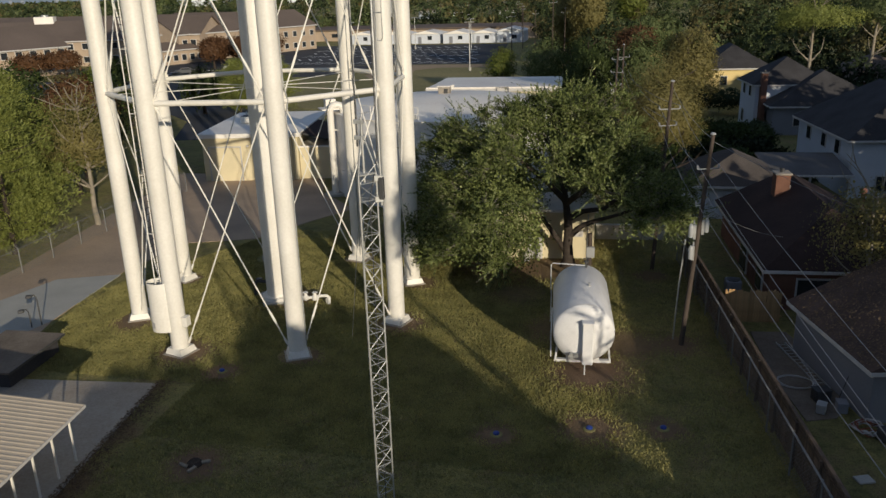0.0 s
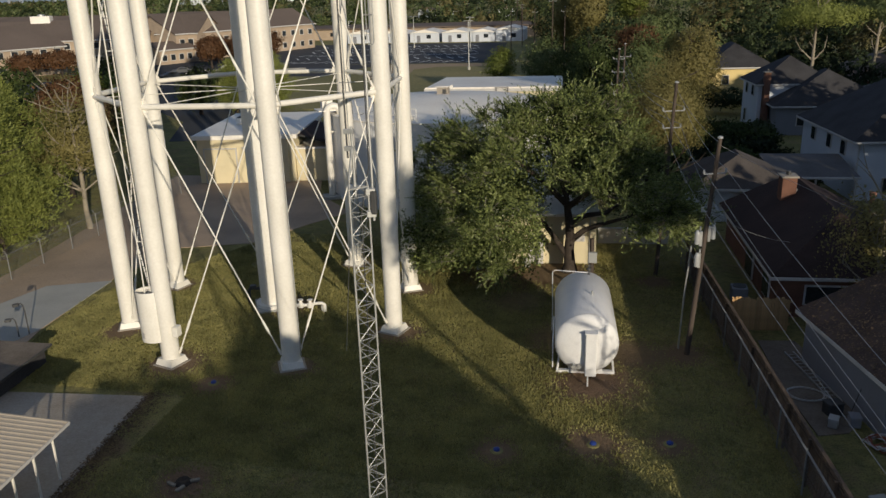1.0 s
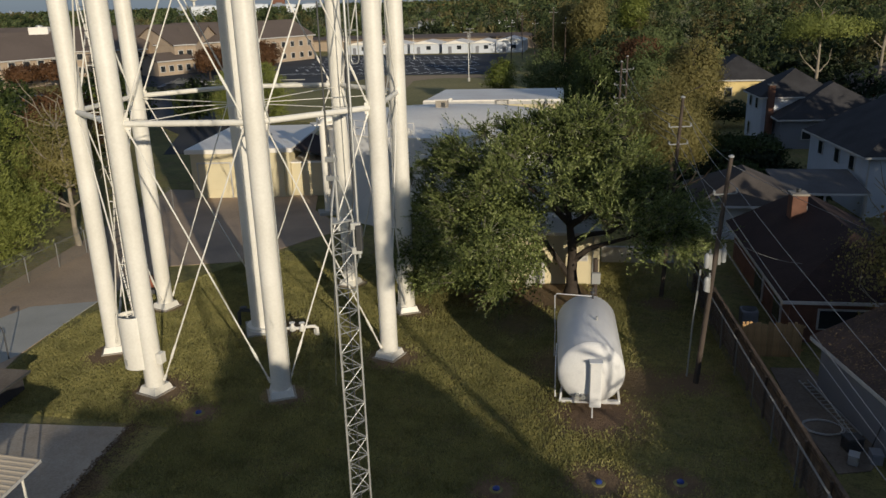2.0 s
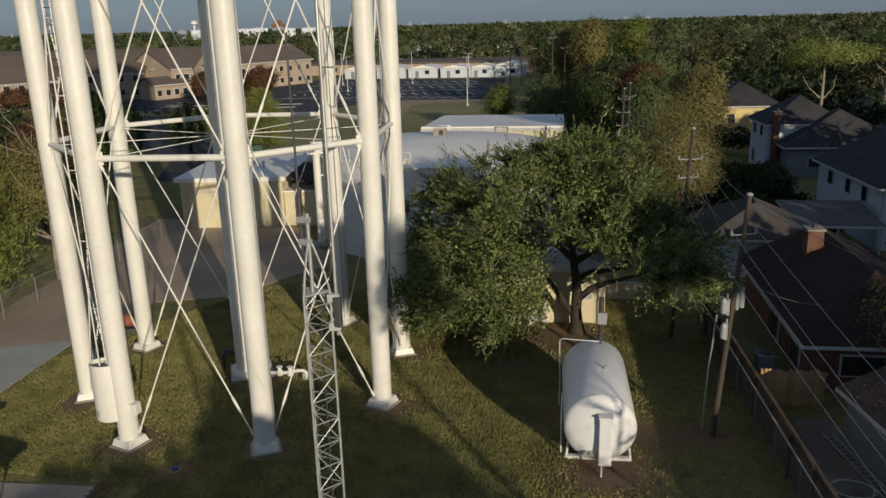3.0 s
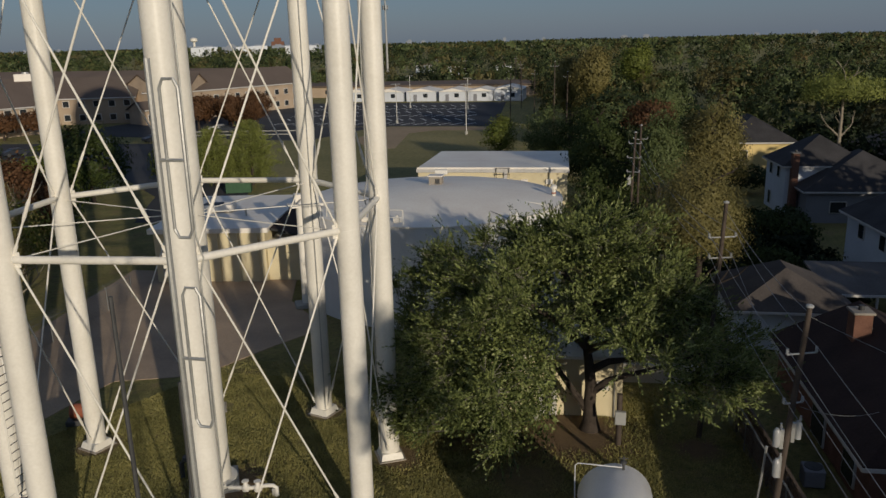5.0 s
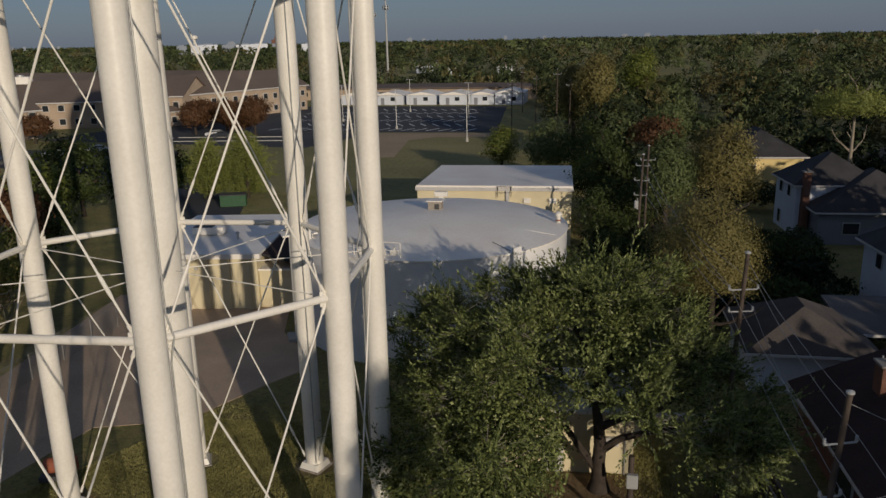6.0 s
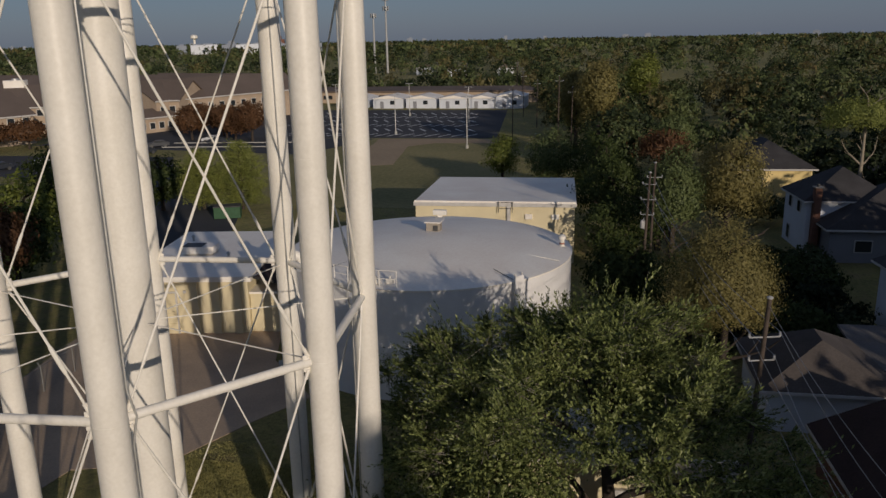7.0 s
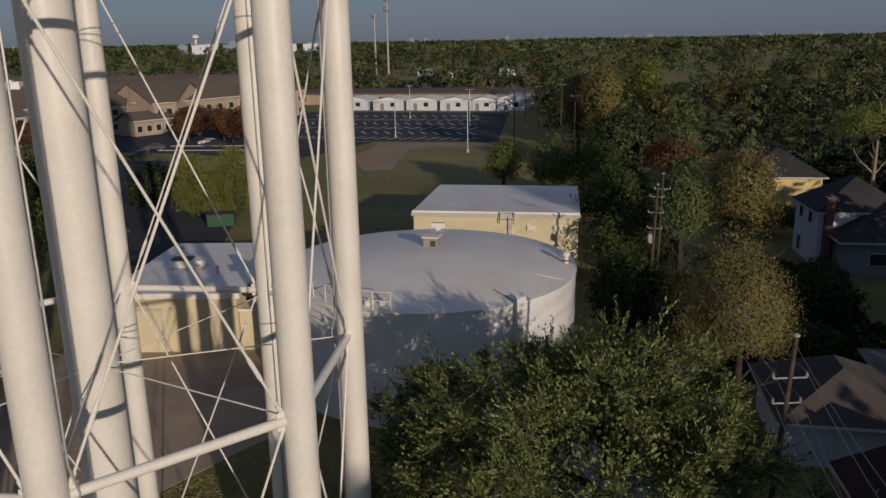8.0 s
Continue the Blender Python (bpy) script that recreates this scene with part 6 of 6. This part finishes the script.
tree("green_tree", -46.0, 60.0, 7.0, (4.0, 4.0, 3.4), 4.4, GREENLEAF, "yellow-green tree behind the fence", 9, 420, 24, (0.32, 0.2), 0.42, 0.2)
tree("autumn_tree", 4.5, 61.0, 11.8, (4.0, 4.4, 4.6), 7.2, BROWNLEAF, "thin olive-brown autumn tree above the houses", 10, 1500, 30, (0.125, 0.072), 0.32, 0.25, BARK, 0.5, 0.3, 11, reach=3.0)
tree("tree", 3.1, 84.0, 12.0, (3.1, 3.0, 3.8), 7.9, MIDLEAF, "dense green tree beside the utility pole", 11, 1000, 22, (0.22, 0.13), 0.30, 0.3, lump=0.4)
tree("autumn_tree", 8.1, 89.0, 13.0, (3.9, 3.8, 4.2), 8.3, BROWNLEAF, "brown-green autumn tree behind the poles", 12, 1200, 24, (0.20, 0.12), 0.34, 0.3, lump=0.4)
tree("rust_tree", 2.7, 96.0, 13.0, (2.7, 2.6, 1.9), 10.2, RUSTLEAF, "tree with rust-red autumn crown", 13, 420, 18, (0.22, 0.14), 0.40, 0.25)
tree("tree", 3.9, 101.0, 13.0, (2.5, 2.4, 3.2), 10.6, MIDLEAF, "slender green tree behind the rust-coloured one", 24, 520, 20, (0.22, 0.13), 0.35, 0.25)
tree("tree", -1.8, 98.0, 11.0, (4.0, 4.2, 4.8), 5.8, DARKLEAF, "dark green tree behind the pump hall", 14, 900, 22, (0.26, 0.16), 0.4, 0.3, floor=-0.95, lump=0.4)
tree("tree", -17.5, 128.0, 8.0, (2.7, 2.7, 3.4), 4.6, GREENLEAF, "round green tree at the edge of the field", 15, 420, 20, (0.26, 0.16), 0.35, 0.25, floor=-0.95)
tree("tree", -10.3, 122.0, 9.5, (3.3, 3.3, 4.4), 5.2, MIDLEAF, "green tree behind the pump hall", 26, 560, 20, (0.28, 0.17), 0.4, 0.25, floor=-0.95)
tree("tree", -4.0, 118.0, 9.0, (4.6, 4.4, 4.8), 4.8, DARKLEAF, "dark green tree at the edge of the field", 16, 700, 20, (0.3, 0.18), 0.45, 0.3, floor=-0.95)
tree("autumn_tree", -4.6, 150.0, 20.0, (3.6, 3.6, 6.4), 12.6, BROWNLEAF, "tall olive-brown tree standing over the belt", 27, 900, 20, (0.36, 0.22), 0.5, 0.35, lump=0.45, floor=-0.95)
tree("autumn_tree", -8.6, 158.0, 17.0, (3.4, 3.4, 5.6), 10.6, BROWNLEAF, "tall olive-brown tree beside the road", 28, 800, 20, (0.36, 0.22), 0.5, 0.35, lump=0.45, floor=-0.95)
tree("tree", 3.0, 188.0, 18.0, (3.8, 3.8, 5.4), 12.4, GREENLEAF, "tall round green tree above the woods", 29, 620, 20, (0.42, 0.26), 0.55, 0.35, lump=0.4)
tree("bare_tree", 13.0, 38.6, 8.5, (2.7, 1.9, 3.6), 5.2, BROWNLEAF, "sparse autumn tree with golden leaves beside the roofs", 17, 300, 13, (0.15, 0.10), 0.42, 0.13, PALEBARK, 0.4, 0.15, 12, reach=2.7)
tree("bare_tree", 14.6, 13.2, 9.5, (3.2, 3.2, 3.6), 6.0, BROWNLEAF, "bare tree with few leaves south of the gardens", 23, 30, 7, (0.17, 0.12), 0.5, 0.12, PALEBARK, 0.4, 0.15, 14, reach=4.2)
tree("pine_tree", 25.2, 112.0, 14.5, (6.0, 5.6, 1.9), 12.0, PINELEAF, "broad flat-topped pale-green pine above the houses", 18, 760, 24, (0.26, 0.12), 0.42, 0.25, PALEBARK, 0.5, 0.4, 7, reach=2.8)
tree("pine_tree", 34.0, 117.0, 15.0, (5.5, 5.5, 2.4), 12.4, MIDLEAF, "green pine with a flat crown among houses", 30, 700, 22, (0.28, 0.13), 0.42, 0.25, PALEBARK, 0.5, 0.4, 7, reach=2.8)
tree("tree", 3.5, 70.0, 8.0, (3.6, 3.8, 3.4), 4.2, DARKLEAF, "dark shrubby tree below the power lines", 20, 420, 24, (0.3, 0.18), 0.4, 0.2, floor=-0.95)
tree("tree", -1.0, 74.0, 7.0, (2.8, 3.2, 3.2), 3.6, DARKLEAF, "dark shrubby tree beside the storage tank", 21, 360, 24, (0.3, 0.18), 0.4, 0.2, floor=-0.95)
for i, (x, y, h, r) in enumerate(((-2.2, 88.0, 7.5, 3.2), (1.2, 91.5, 8.0, 3.0), (11.0, 72.0, 2.8, 2.2), (12.0, 84.0, 3.2, 2.6), (8.0, 80.5, 5.0, 2.4), (14.6, 82.0, 2.6, 2.2), (4.5, 76.0, 5.5, 2.6))):
    tree("tree", x, y, h, (r, r, h * 0.48), h * 0.54, DARKLEAF, "dark leafy garden tree between houses and poles", 80 + i, 340, 14, (0.28, 0.17), 0.36, 0.2, floor=-0.95, lump=0.42, group="dark garden trees")
TREES = [(-59, 107, 7.0, 3.4, DARKLEAF, "dark"), (-64, 96, 9.0, 5.2, DARKLEAF, "dark"),
         (-71, 104, 9.5, 5.0, DARKLEAF, "dark"), (-60, 84, 8.0, 4.6, GREENLEAF, "green"), (-78, 92, 9.0, 5.2, DARKLEAF, "dark"), (-70, 80, 9.0, 5.0, DARKLEAF, "dark"), (-55, 76, 7.0, 4.0, DARKLEAF, "dark")]
for i, (x, y, h, r, m, w) in enumerate(TREES):
    tree("tree", x, y, h, (r, r, h * 0.5), h * 0.55, m, w + " bushy tree behind the pump house", 40 + i, 280, 18, (0.42, 0.27), 0.42, 0.22, floor=-0.95, group="trees behind the pump house")
conifer(-48.8, 109.2, 8.7, 4.0, "green conifer behind the waste container", 33)
conifer(-54.0, 108.6, 7.8, 3.6, "olive-green conifer behind the pump house", 34)
AUT = [(-122, 160, 6.0, 4.8), (-128, 156, 5.4, 4.2), (-104, 198, 6.5, 4.2), (-99, 190, 6.0, 4.0), (-90, 184, 5.5, 3.6), (-84, 178, 5.0, 3.4)]
for i, (x, y, h, r) in enumerate(AUT):
    tree("rust_tree", x, y, h, (r, r, h * 0.42), h * 0.62, RUSTLEAF, "rust-brown autumn tree in front of the school", 60 + i, 260, 18, (0.5, 0.32), 0.5, 0.2, group="autumn trees by the school")

for i, (x, y, h, r) in enumerate(((-86, 178, 8.4, 4.4), (-79, 176, 8.8, 4.2), (-94, 177, 7.4, 3.8))):
    tree("autumn_tree", x, y, h, (r, r, h * 0.44), h * 0.6, RUSTLEAF, "rust-brown autumn tree at the edge of the field", 100 + i, 420, 18, (0.42, 0.26), 0.45, 0.25, lump=0.4, group="autumn trees by the field")


def woods(name, label, rng, spots, mat, clumps, per, leaf, spread, lump=0.46):
    """Many trees as one mass: spots of (x, y, height, radius)."""
    vs = []
    base = [crown_points(rng, clumps, (1, 1, 1), lump, 0.7, 17, -0.8) for _ in range(6)]
    for i, (x, y, h, r) in enumerate(spots):
        c, d = base[i % 6]
        a = rng.uniform(0, 6.28)
        m = np.array([[math.cos(a), -math.sin(a), 0], [math.sin(a), math.cos(a), 0], [0, 0, 1]])
        p = (c @ m.T) * np.array([r, r, h * 0.46]) + np.array([x, y, h * 0.56])
        v, _ = leaves(rng, p, per, spread * r, leaf * r, leaf * r * 0.7, 0.1, d @ m.T, 1.6, True)
        vs.append(v)
    v = np.concatenate(vs)
    v[:, 2] = np.maximum(v[:, 2], 0.02)
    ob = new(name, raw_mesh(name, v, np.arange(len(v)).reshape(-1, 4), mat))
    return tagged(ob, label, "trees", "", "stuff")


def scatter(rng, n, test, xr, yr, hr, rr):
    out = []
    while len(out) < n:
        x, y = rng.uniform(*xr), rng.uniform(*yr)
        if test(x, y):
            h = rng.uniform(*hr)
            out.append((x, y, h, rng.uniform(*rr)))
    return out


rw, rs3 = np.random.default_rng(77), random.Random(8)
east = lambda x, y: x > 12 - 0.02 * (y - 125) and (x < 0.75 * y + 20) and y > 122 and (x - 36) ** 2 + (y - 132) ** 2 > 60
belt = lambda x, y: -8 - 0.16 * (y - 140) < x < 14 and y > 136
def mixed(name, label, spots, clumps, per, leaf, spread):
    """Woods in three tones."""
    kinds = rw.choice(3, len(spots), p=[0.45, 0.38, 0.17])
    for k, (m, tone) in enumerate(((WOODLEAF, "green"), (DEEPLEAF, "dark green"), (OLIVELEAF, "olive-brown"))):
        woods(name, label + ", " + tone + " crowns", rw, [q for q, j in zip(spots, kinds) if j == k], m, clumps, per, leaf, spread)


mixed("woods_near", "dense mixed woods behind the houses", scatter(rw, 200, east, (8, 190), (124, 290), (5, 16), (3.0, 5.4)), 105, 8, 0.125, 0.06)
mixed("woods_belt", "belt of trees along the road", scatter(rw, 80, belt, (-34, 14), (138, 300), (6, 14), (3.0, 5.2)), 100, 8, 0.125, 0.06)
midwest = lambda x, y: -1.15 * y < x < 0.85 * y + 40 and not (x < -20 and y < 330) and y > 290
mixed("woods_middle", "wide woods of mixed trees", scatter(rw, 1100, midwest, (-800, 700), (290, 820), (5, 16), (3.5, 7.5)), 32, 5, 0.20, 0.08)
town = lambda x, y: x < -24 - 0.1 * (y - 290)
mixed("woods_town", "scattered street trees behind the low buildings", scatter(rw, 95, town, (-190, -24), (292, 345), (5, 11), (3.0, 5.5)), 45, 6, 0.18, 0.07)
farw = lambda x, y: -1.2 * y < x < 0.9 * y
mixed("woods_far", "endless flat woods reaching the horizon", scatter(rw, 2200, farw, (-3600, 2700), (800, 3300), (9.5, 13), (8, 18)), 13, 4, 0.34, 0.16)
infill = lambda x, y: not (9 < x < 24) and not (28 < x < 44 and y > 116) and (x > 24 or y > 104)
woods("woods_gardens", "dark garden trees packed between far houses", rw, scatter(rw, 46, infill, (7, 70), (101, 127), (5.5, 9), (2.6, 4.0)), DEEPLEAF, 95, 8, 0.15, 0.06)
# dark leafy fill added between the houses where the ground lies in shade
shrubs = [(7.0 + 1.7 * (i % 6) + rs3.uniform(-0.7, 0.7), 68.5 + 2.6 * (i // 6) + rs3.uniform(-0.9, 0.9), rs3.uniform(1.2, 2.6), rs3.uniform(1.2, 1.9)) for i in range(60)]
shrubs += [(9.5 + 1.2 * i, 108.5 + rs3.uniform(-1, 1), rs3.uniform(3.4, 4.4), 1.8) for i in range(7)]
shrubs = [q for q in shrubs if q[1] > 81 or q[0] < 15.5]
woods("woods_shade_fill", "low dark shrubs added to stand in for garden shade", rw, shrubs, DEEPLEAF, 60, 7, 0.2, 0.1)
west = lambda x, y: x < -44 and (x < -150 or y < 60) and y < 0.0 * x + 130
woods("woods_west", "green woods and gardens west of the drive", rw, scatter(rw, 80, west, (-260, -46), (20, 130), (7, 11), (3.6, 5.0)), WOODLEAF, 48, 7, 0.20, 0.10)

# unseen trees behind the camera and east of the gardens, added to shade lawn and roofs
rs2 = np.random.default_rng(5)
SHADE = []
# tree tops set by where the shade edge should fall on the lawn
top_x = (-4.0, 0.4, 2.0, 3.9, 7.3, 10.3, 11.7, 13.0, 14.3, 15.6, 17.5, 19.2, 20.1, 20.9, 22.0, 23.1, 24.2)
top_z = (5.7, 8.1, 8.8, 9.5, 9.7, 9.8, 11.5, 11.9, 11.7, 11.7, 12.0, 11.8, 11.1, 10.0, 9.2, 8.6, 8.0)
for i in range(27):
    x = -3.0 + 1.0 * i
    SHADE.append((x, -5.0 + rs2.uniform(-0.4, 0.4), float(np.interp(x, top_x, top_z)), 1.4 if i > 22 else 2.0))
SHADE += [(23.3, -5.0, 8.9, 1.2), (24.1, -5.0, 8.6, 1.0), (26.7, -5.0, 9.8, 1.3)]
SHADE += [(27.6 + 1.2 * i, -5.0 + rs2.uniform(-0.4, 0.4), (9.4, 10.0, 10.6, 11.2, 11.6, 11.8)[i], 1.5) for i in range(6)]
SHADE += [(35.6 + 2.6 * i, -2.0 + 1.3 * i + rs2.uniform(-1, 1), 16.6 + rs2.uniform(-1.0, 1.2), 3.2) for i in range(16) if i not in (0, 1, 2, 5, 9)]
SHADE += [(28.8 + 3.2 * i, 6.0 + 2.0 * i, (10.6 if i else 9.2) + rs2.uniform(-0.8, 0.6), 2.8) for i in range(7)]
woods("shade_woods_south", "unseen dense trees south of the lawn, added to shade it", rw, SHADE, DARKLEAF, 130, 8, 0.36, 0.10, 0.2)
# unseen high crowns added to shade the oak, with sun passing beneath
for x, y, z, i in ((36.6, -3.2, 18.8, 90), (39.6, -1.6, 19.2, 91), (42.8, 0.4, 19.0, 92)):
    tree("pine_tree", x, y, z + 2.2, (3.1, 3.1, 2.4), z - 0.2, PINELEAF, "unseen tall pine with a high crown, added to shade the oak", i, 320, 16, (0.55, 0.30), 0.45, 0.22, PALEBARK, 0.3, 0.4, 7, reach=2.6, group="tall pines south of the gardens")
# another unseen crown, added to shade two tower legs and the drive
tree("pine_tree", 22.4, -5.0, 20.0, (2.1, 2.0, 3.1), 17.0, PINELEAF, "unseen slender pine with a high crown, added to shade the tower legs", 93, 230, 16, (0.5, 0.28), 0.4, 0.2, PALEBARK, 0.3, 0.4, 7, reach=1.5, group="tall pines south of the gardens")
# out-of-view trees added so the right-hand houses lie in shade
eastside = lambda x, y: not (y < 40 and abs((x - 11.4) * 0.811 + (y - 50.7) * 0.585) < 5.0) and x > 0.36 * y + 10 and x < 0.36 * y + 44 and not (18 < x < 36 and 36 < y < 53)
woods("shade_woods_east", "unseen tall trees east of the gardens, added to shade the houses", rw, scatter(rw, 130, eastside, (22, 110), (22, 140), (10.5, 15), (3.8, 5.0)) + [(0.36 * y + 14.5 + rs2.uniform(-1, 1), y, rs2.uniform(11.2, 13.2), 3.4) for y in np.arange(46.0, 104.0, 3.4)], WOODLEAF, 34, 7, 0.32, 0.11)

# ---- leaf litter ----
rl = np.random.default_rng(33)
n = 3000
fr = rl.uniform(0, 1, n)
edge = np.stack([-19.1 + 1.1 * fr + np.abs(rl.normal(0, 0.55, n)), 28.4 - 9.4 * fr + rl.normal(0, 0.2, n), np.full(n, 0.05)], axis=1)
v, f = leaves(rl, edge, 1, 0.0, 0.10, 0.07, 0.15)
v[:, 2] = np.clip(v[:, 2], 0.045, 0.075)
tagged(new("leaf_litter", raw_mesh("leaf_litter", v, f, LITTER)), "dry brown leaf litter along the edge of the concrete pad", "leaves", "", "stuff")

n = 2600
rx, ry = rl.uniform(-0.3, 3.7, n), rl.uniform(-0.2, 6.8, n)
ca, sa = math.cos(radians(13.5)), math.sin(radians(13.5))
slope = np.stack([11.05 + rx * ca - ry * sa, 29.6 + rx * sa + ry * ca, 2.47 + (rx + 0.35) * 2.0 / 4.1], axis=1)
v, f = leaves(rl, slope, 1, 0.0, 0.10, 0.07, 0.0, np.tile([-0.44, -0.1, 0.9], (n, 1)), 2.0, True)
tagged(new("leaf_litter", raw_mesh("leaf_litter", v, f, LITTER)), "dry brown leaves lying on the garage roof", "leaves", "", "stuff")

# ---- grass blades ----
rgs = np.random.default_rng(21)
N = 540000
thick = rgs.uniform(0, 1, N) < 0.6
gx = np.where(thick, rgs.uniform(-28.5, 1.5, N), rgs.uniform(-29.5, 8.0, N))
gy = np.where(thick, rgs.uniform(24.0, 50.0, N), 14 + 38 * rgs.uniform(0, 1, N) ** 1.25)
dens = 0.4 * np.sin(gx * 0.9 + 1.7 * np.sin(gy * 0.53)) * np.sin(gy * 0.8 + 1.3 * np.sin(gx * 0.61)) + 0.3 * np.sin(gx * 2.7 + 2 * np.sin(gy * 1.9)) * np.sin(gy * 2.3 + np.sin(gx * 2.1))
ok = dens > rgs.uniform(-1.6, 0.2, N)
ok &= ~((gx < -17.2) & (gy < 28.4) & (gx > -27.2)) & ~((gx < -27.2 - (gy - 26) * 0.17) & (gy < 49)) & ~((gy > 49 + (gx + 24) * 2.0) & (gx < -20))
ok &= gx < 8.0 - (gy - 18) * 0.085
for sx, sy, sr, _ in SPOTS:
    ok &= (gx - sx) ** 2 + (gy - sy) ** 2 > (sr * rgs.uniform(0.4, 1.1, N)) ** 2
for k in range(8):
    b = leg_at(k, 0)
    ok &= (gx - TX - b.x) ** 2 + (gy - TY - b.y) ** 2 > 1.0
n = int(ok.sum())
base = np.stack([gx[ok], gy[ok], np.zeros(n)], axis=1)
turn, tall = rgs.uniform(0, math.pi, n), rgs.uniform(0.6, 1.35, (n, 1))
half = np.stack([np.cos(turn), np.sin(turn), np.zeros(n)], axis=1) * 0.029 * tall
tip = base + np.concatenate([rgs.normal(0, 0.028, (n, 2)), np.full((n, 1), 0.085)], axis=1) * tall
v, f = np.stack([base - half, base + half, tip], axis=1).reshape(-1, 3), np.arange(n * 3).reshape(n, 3)
tagged(new("grass", raw_mesh("grass", v, f, BLADE)), "short yellow-green lawn grass in tufts", "grass", "", "stuff")
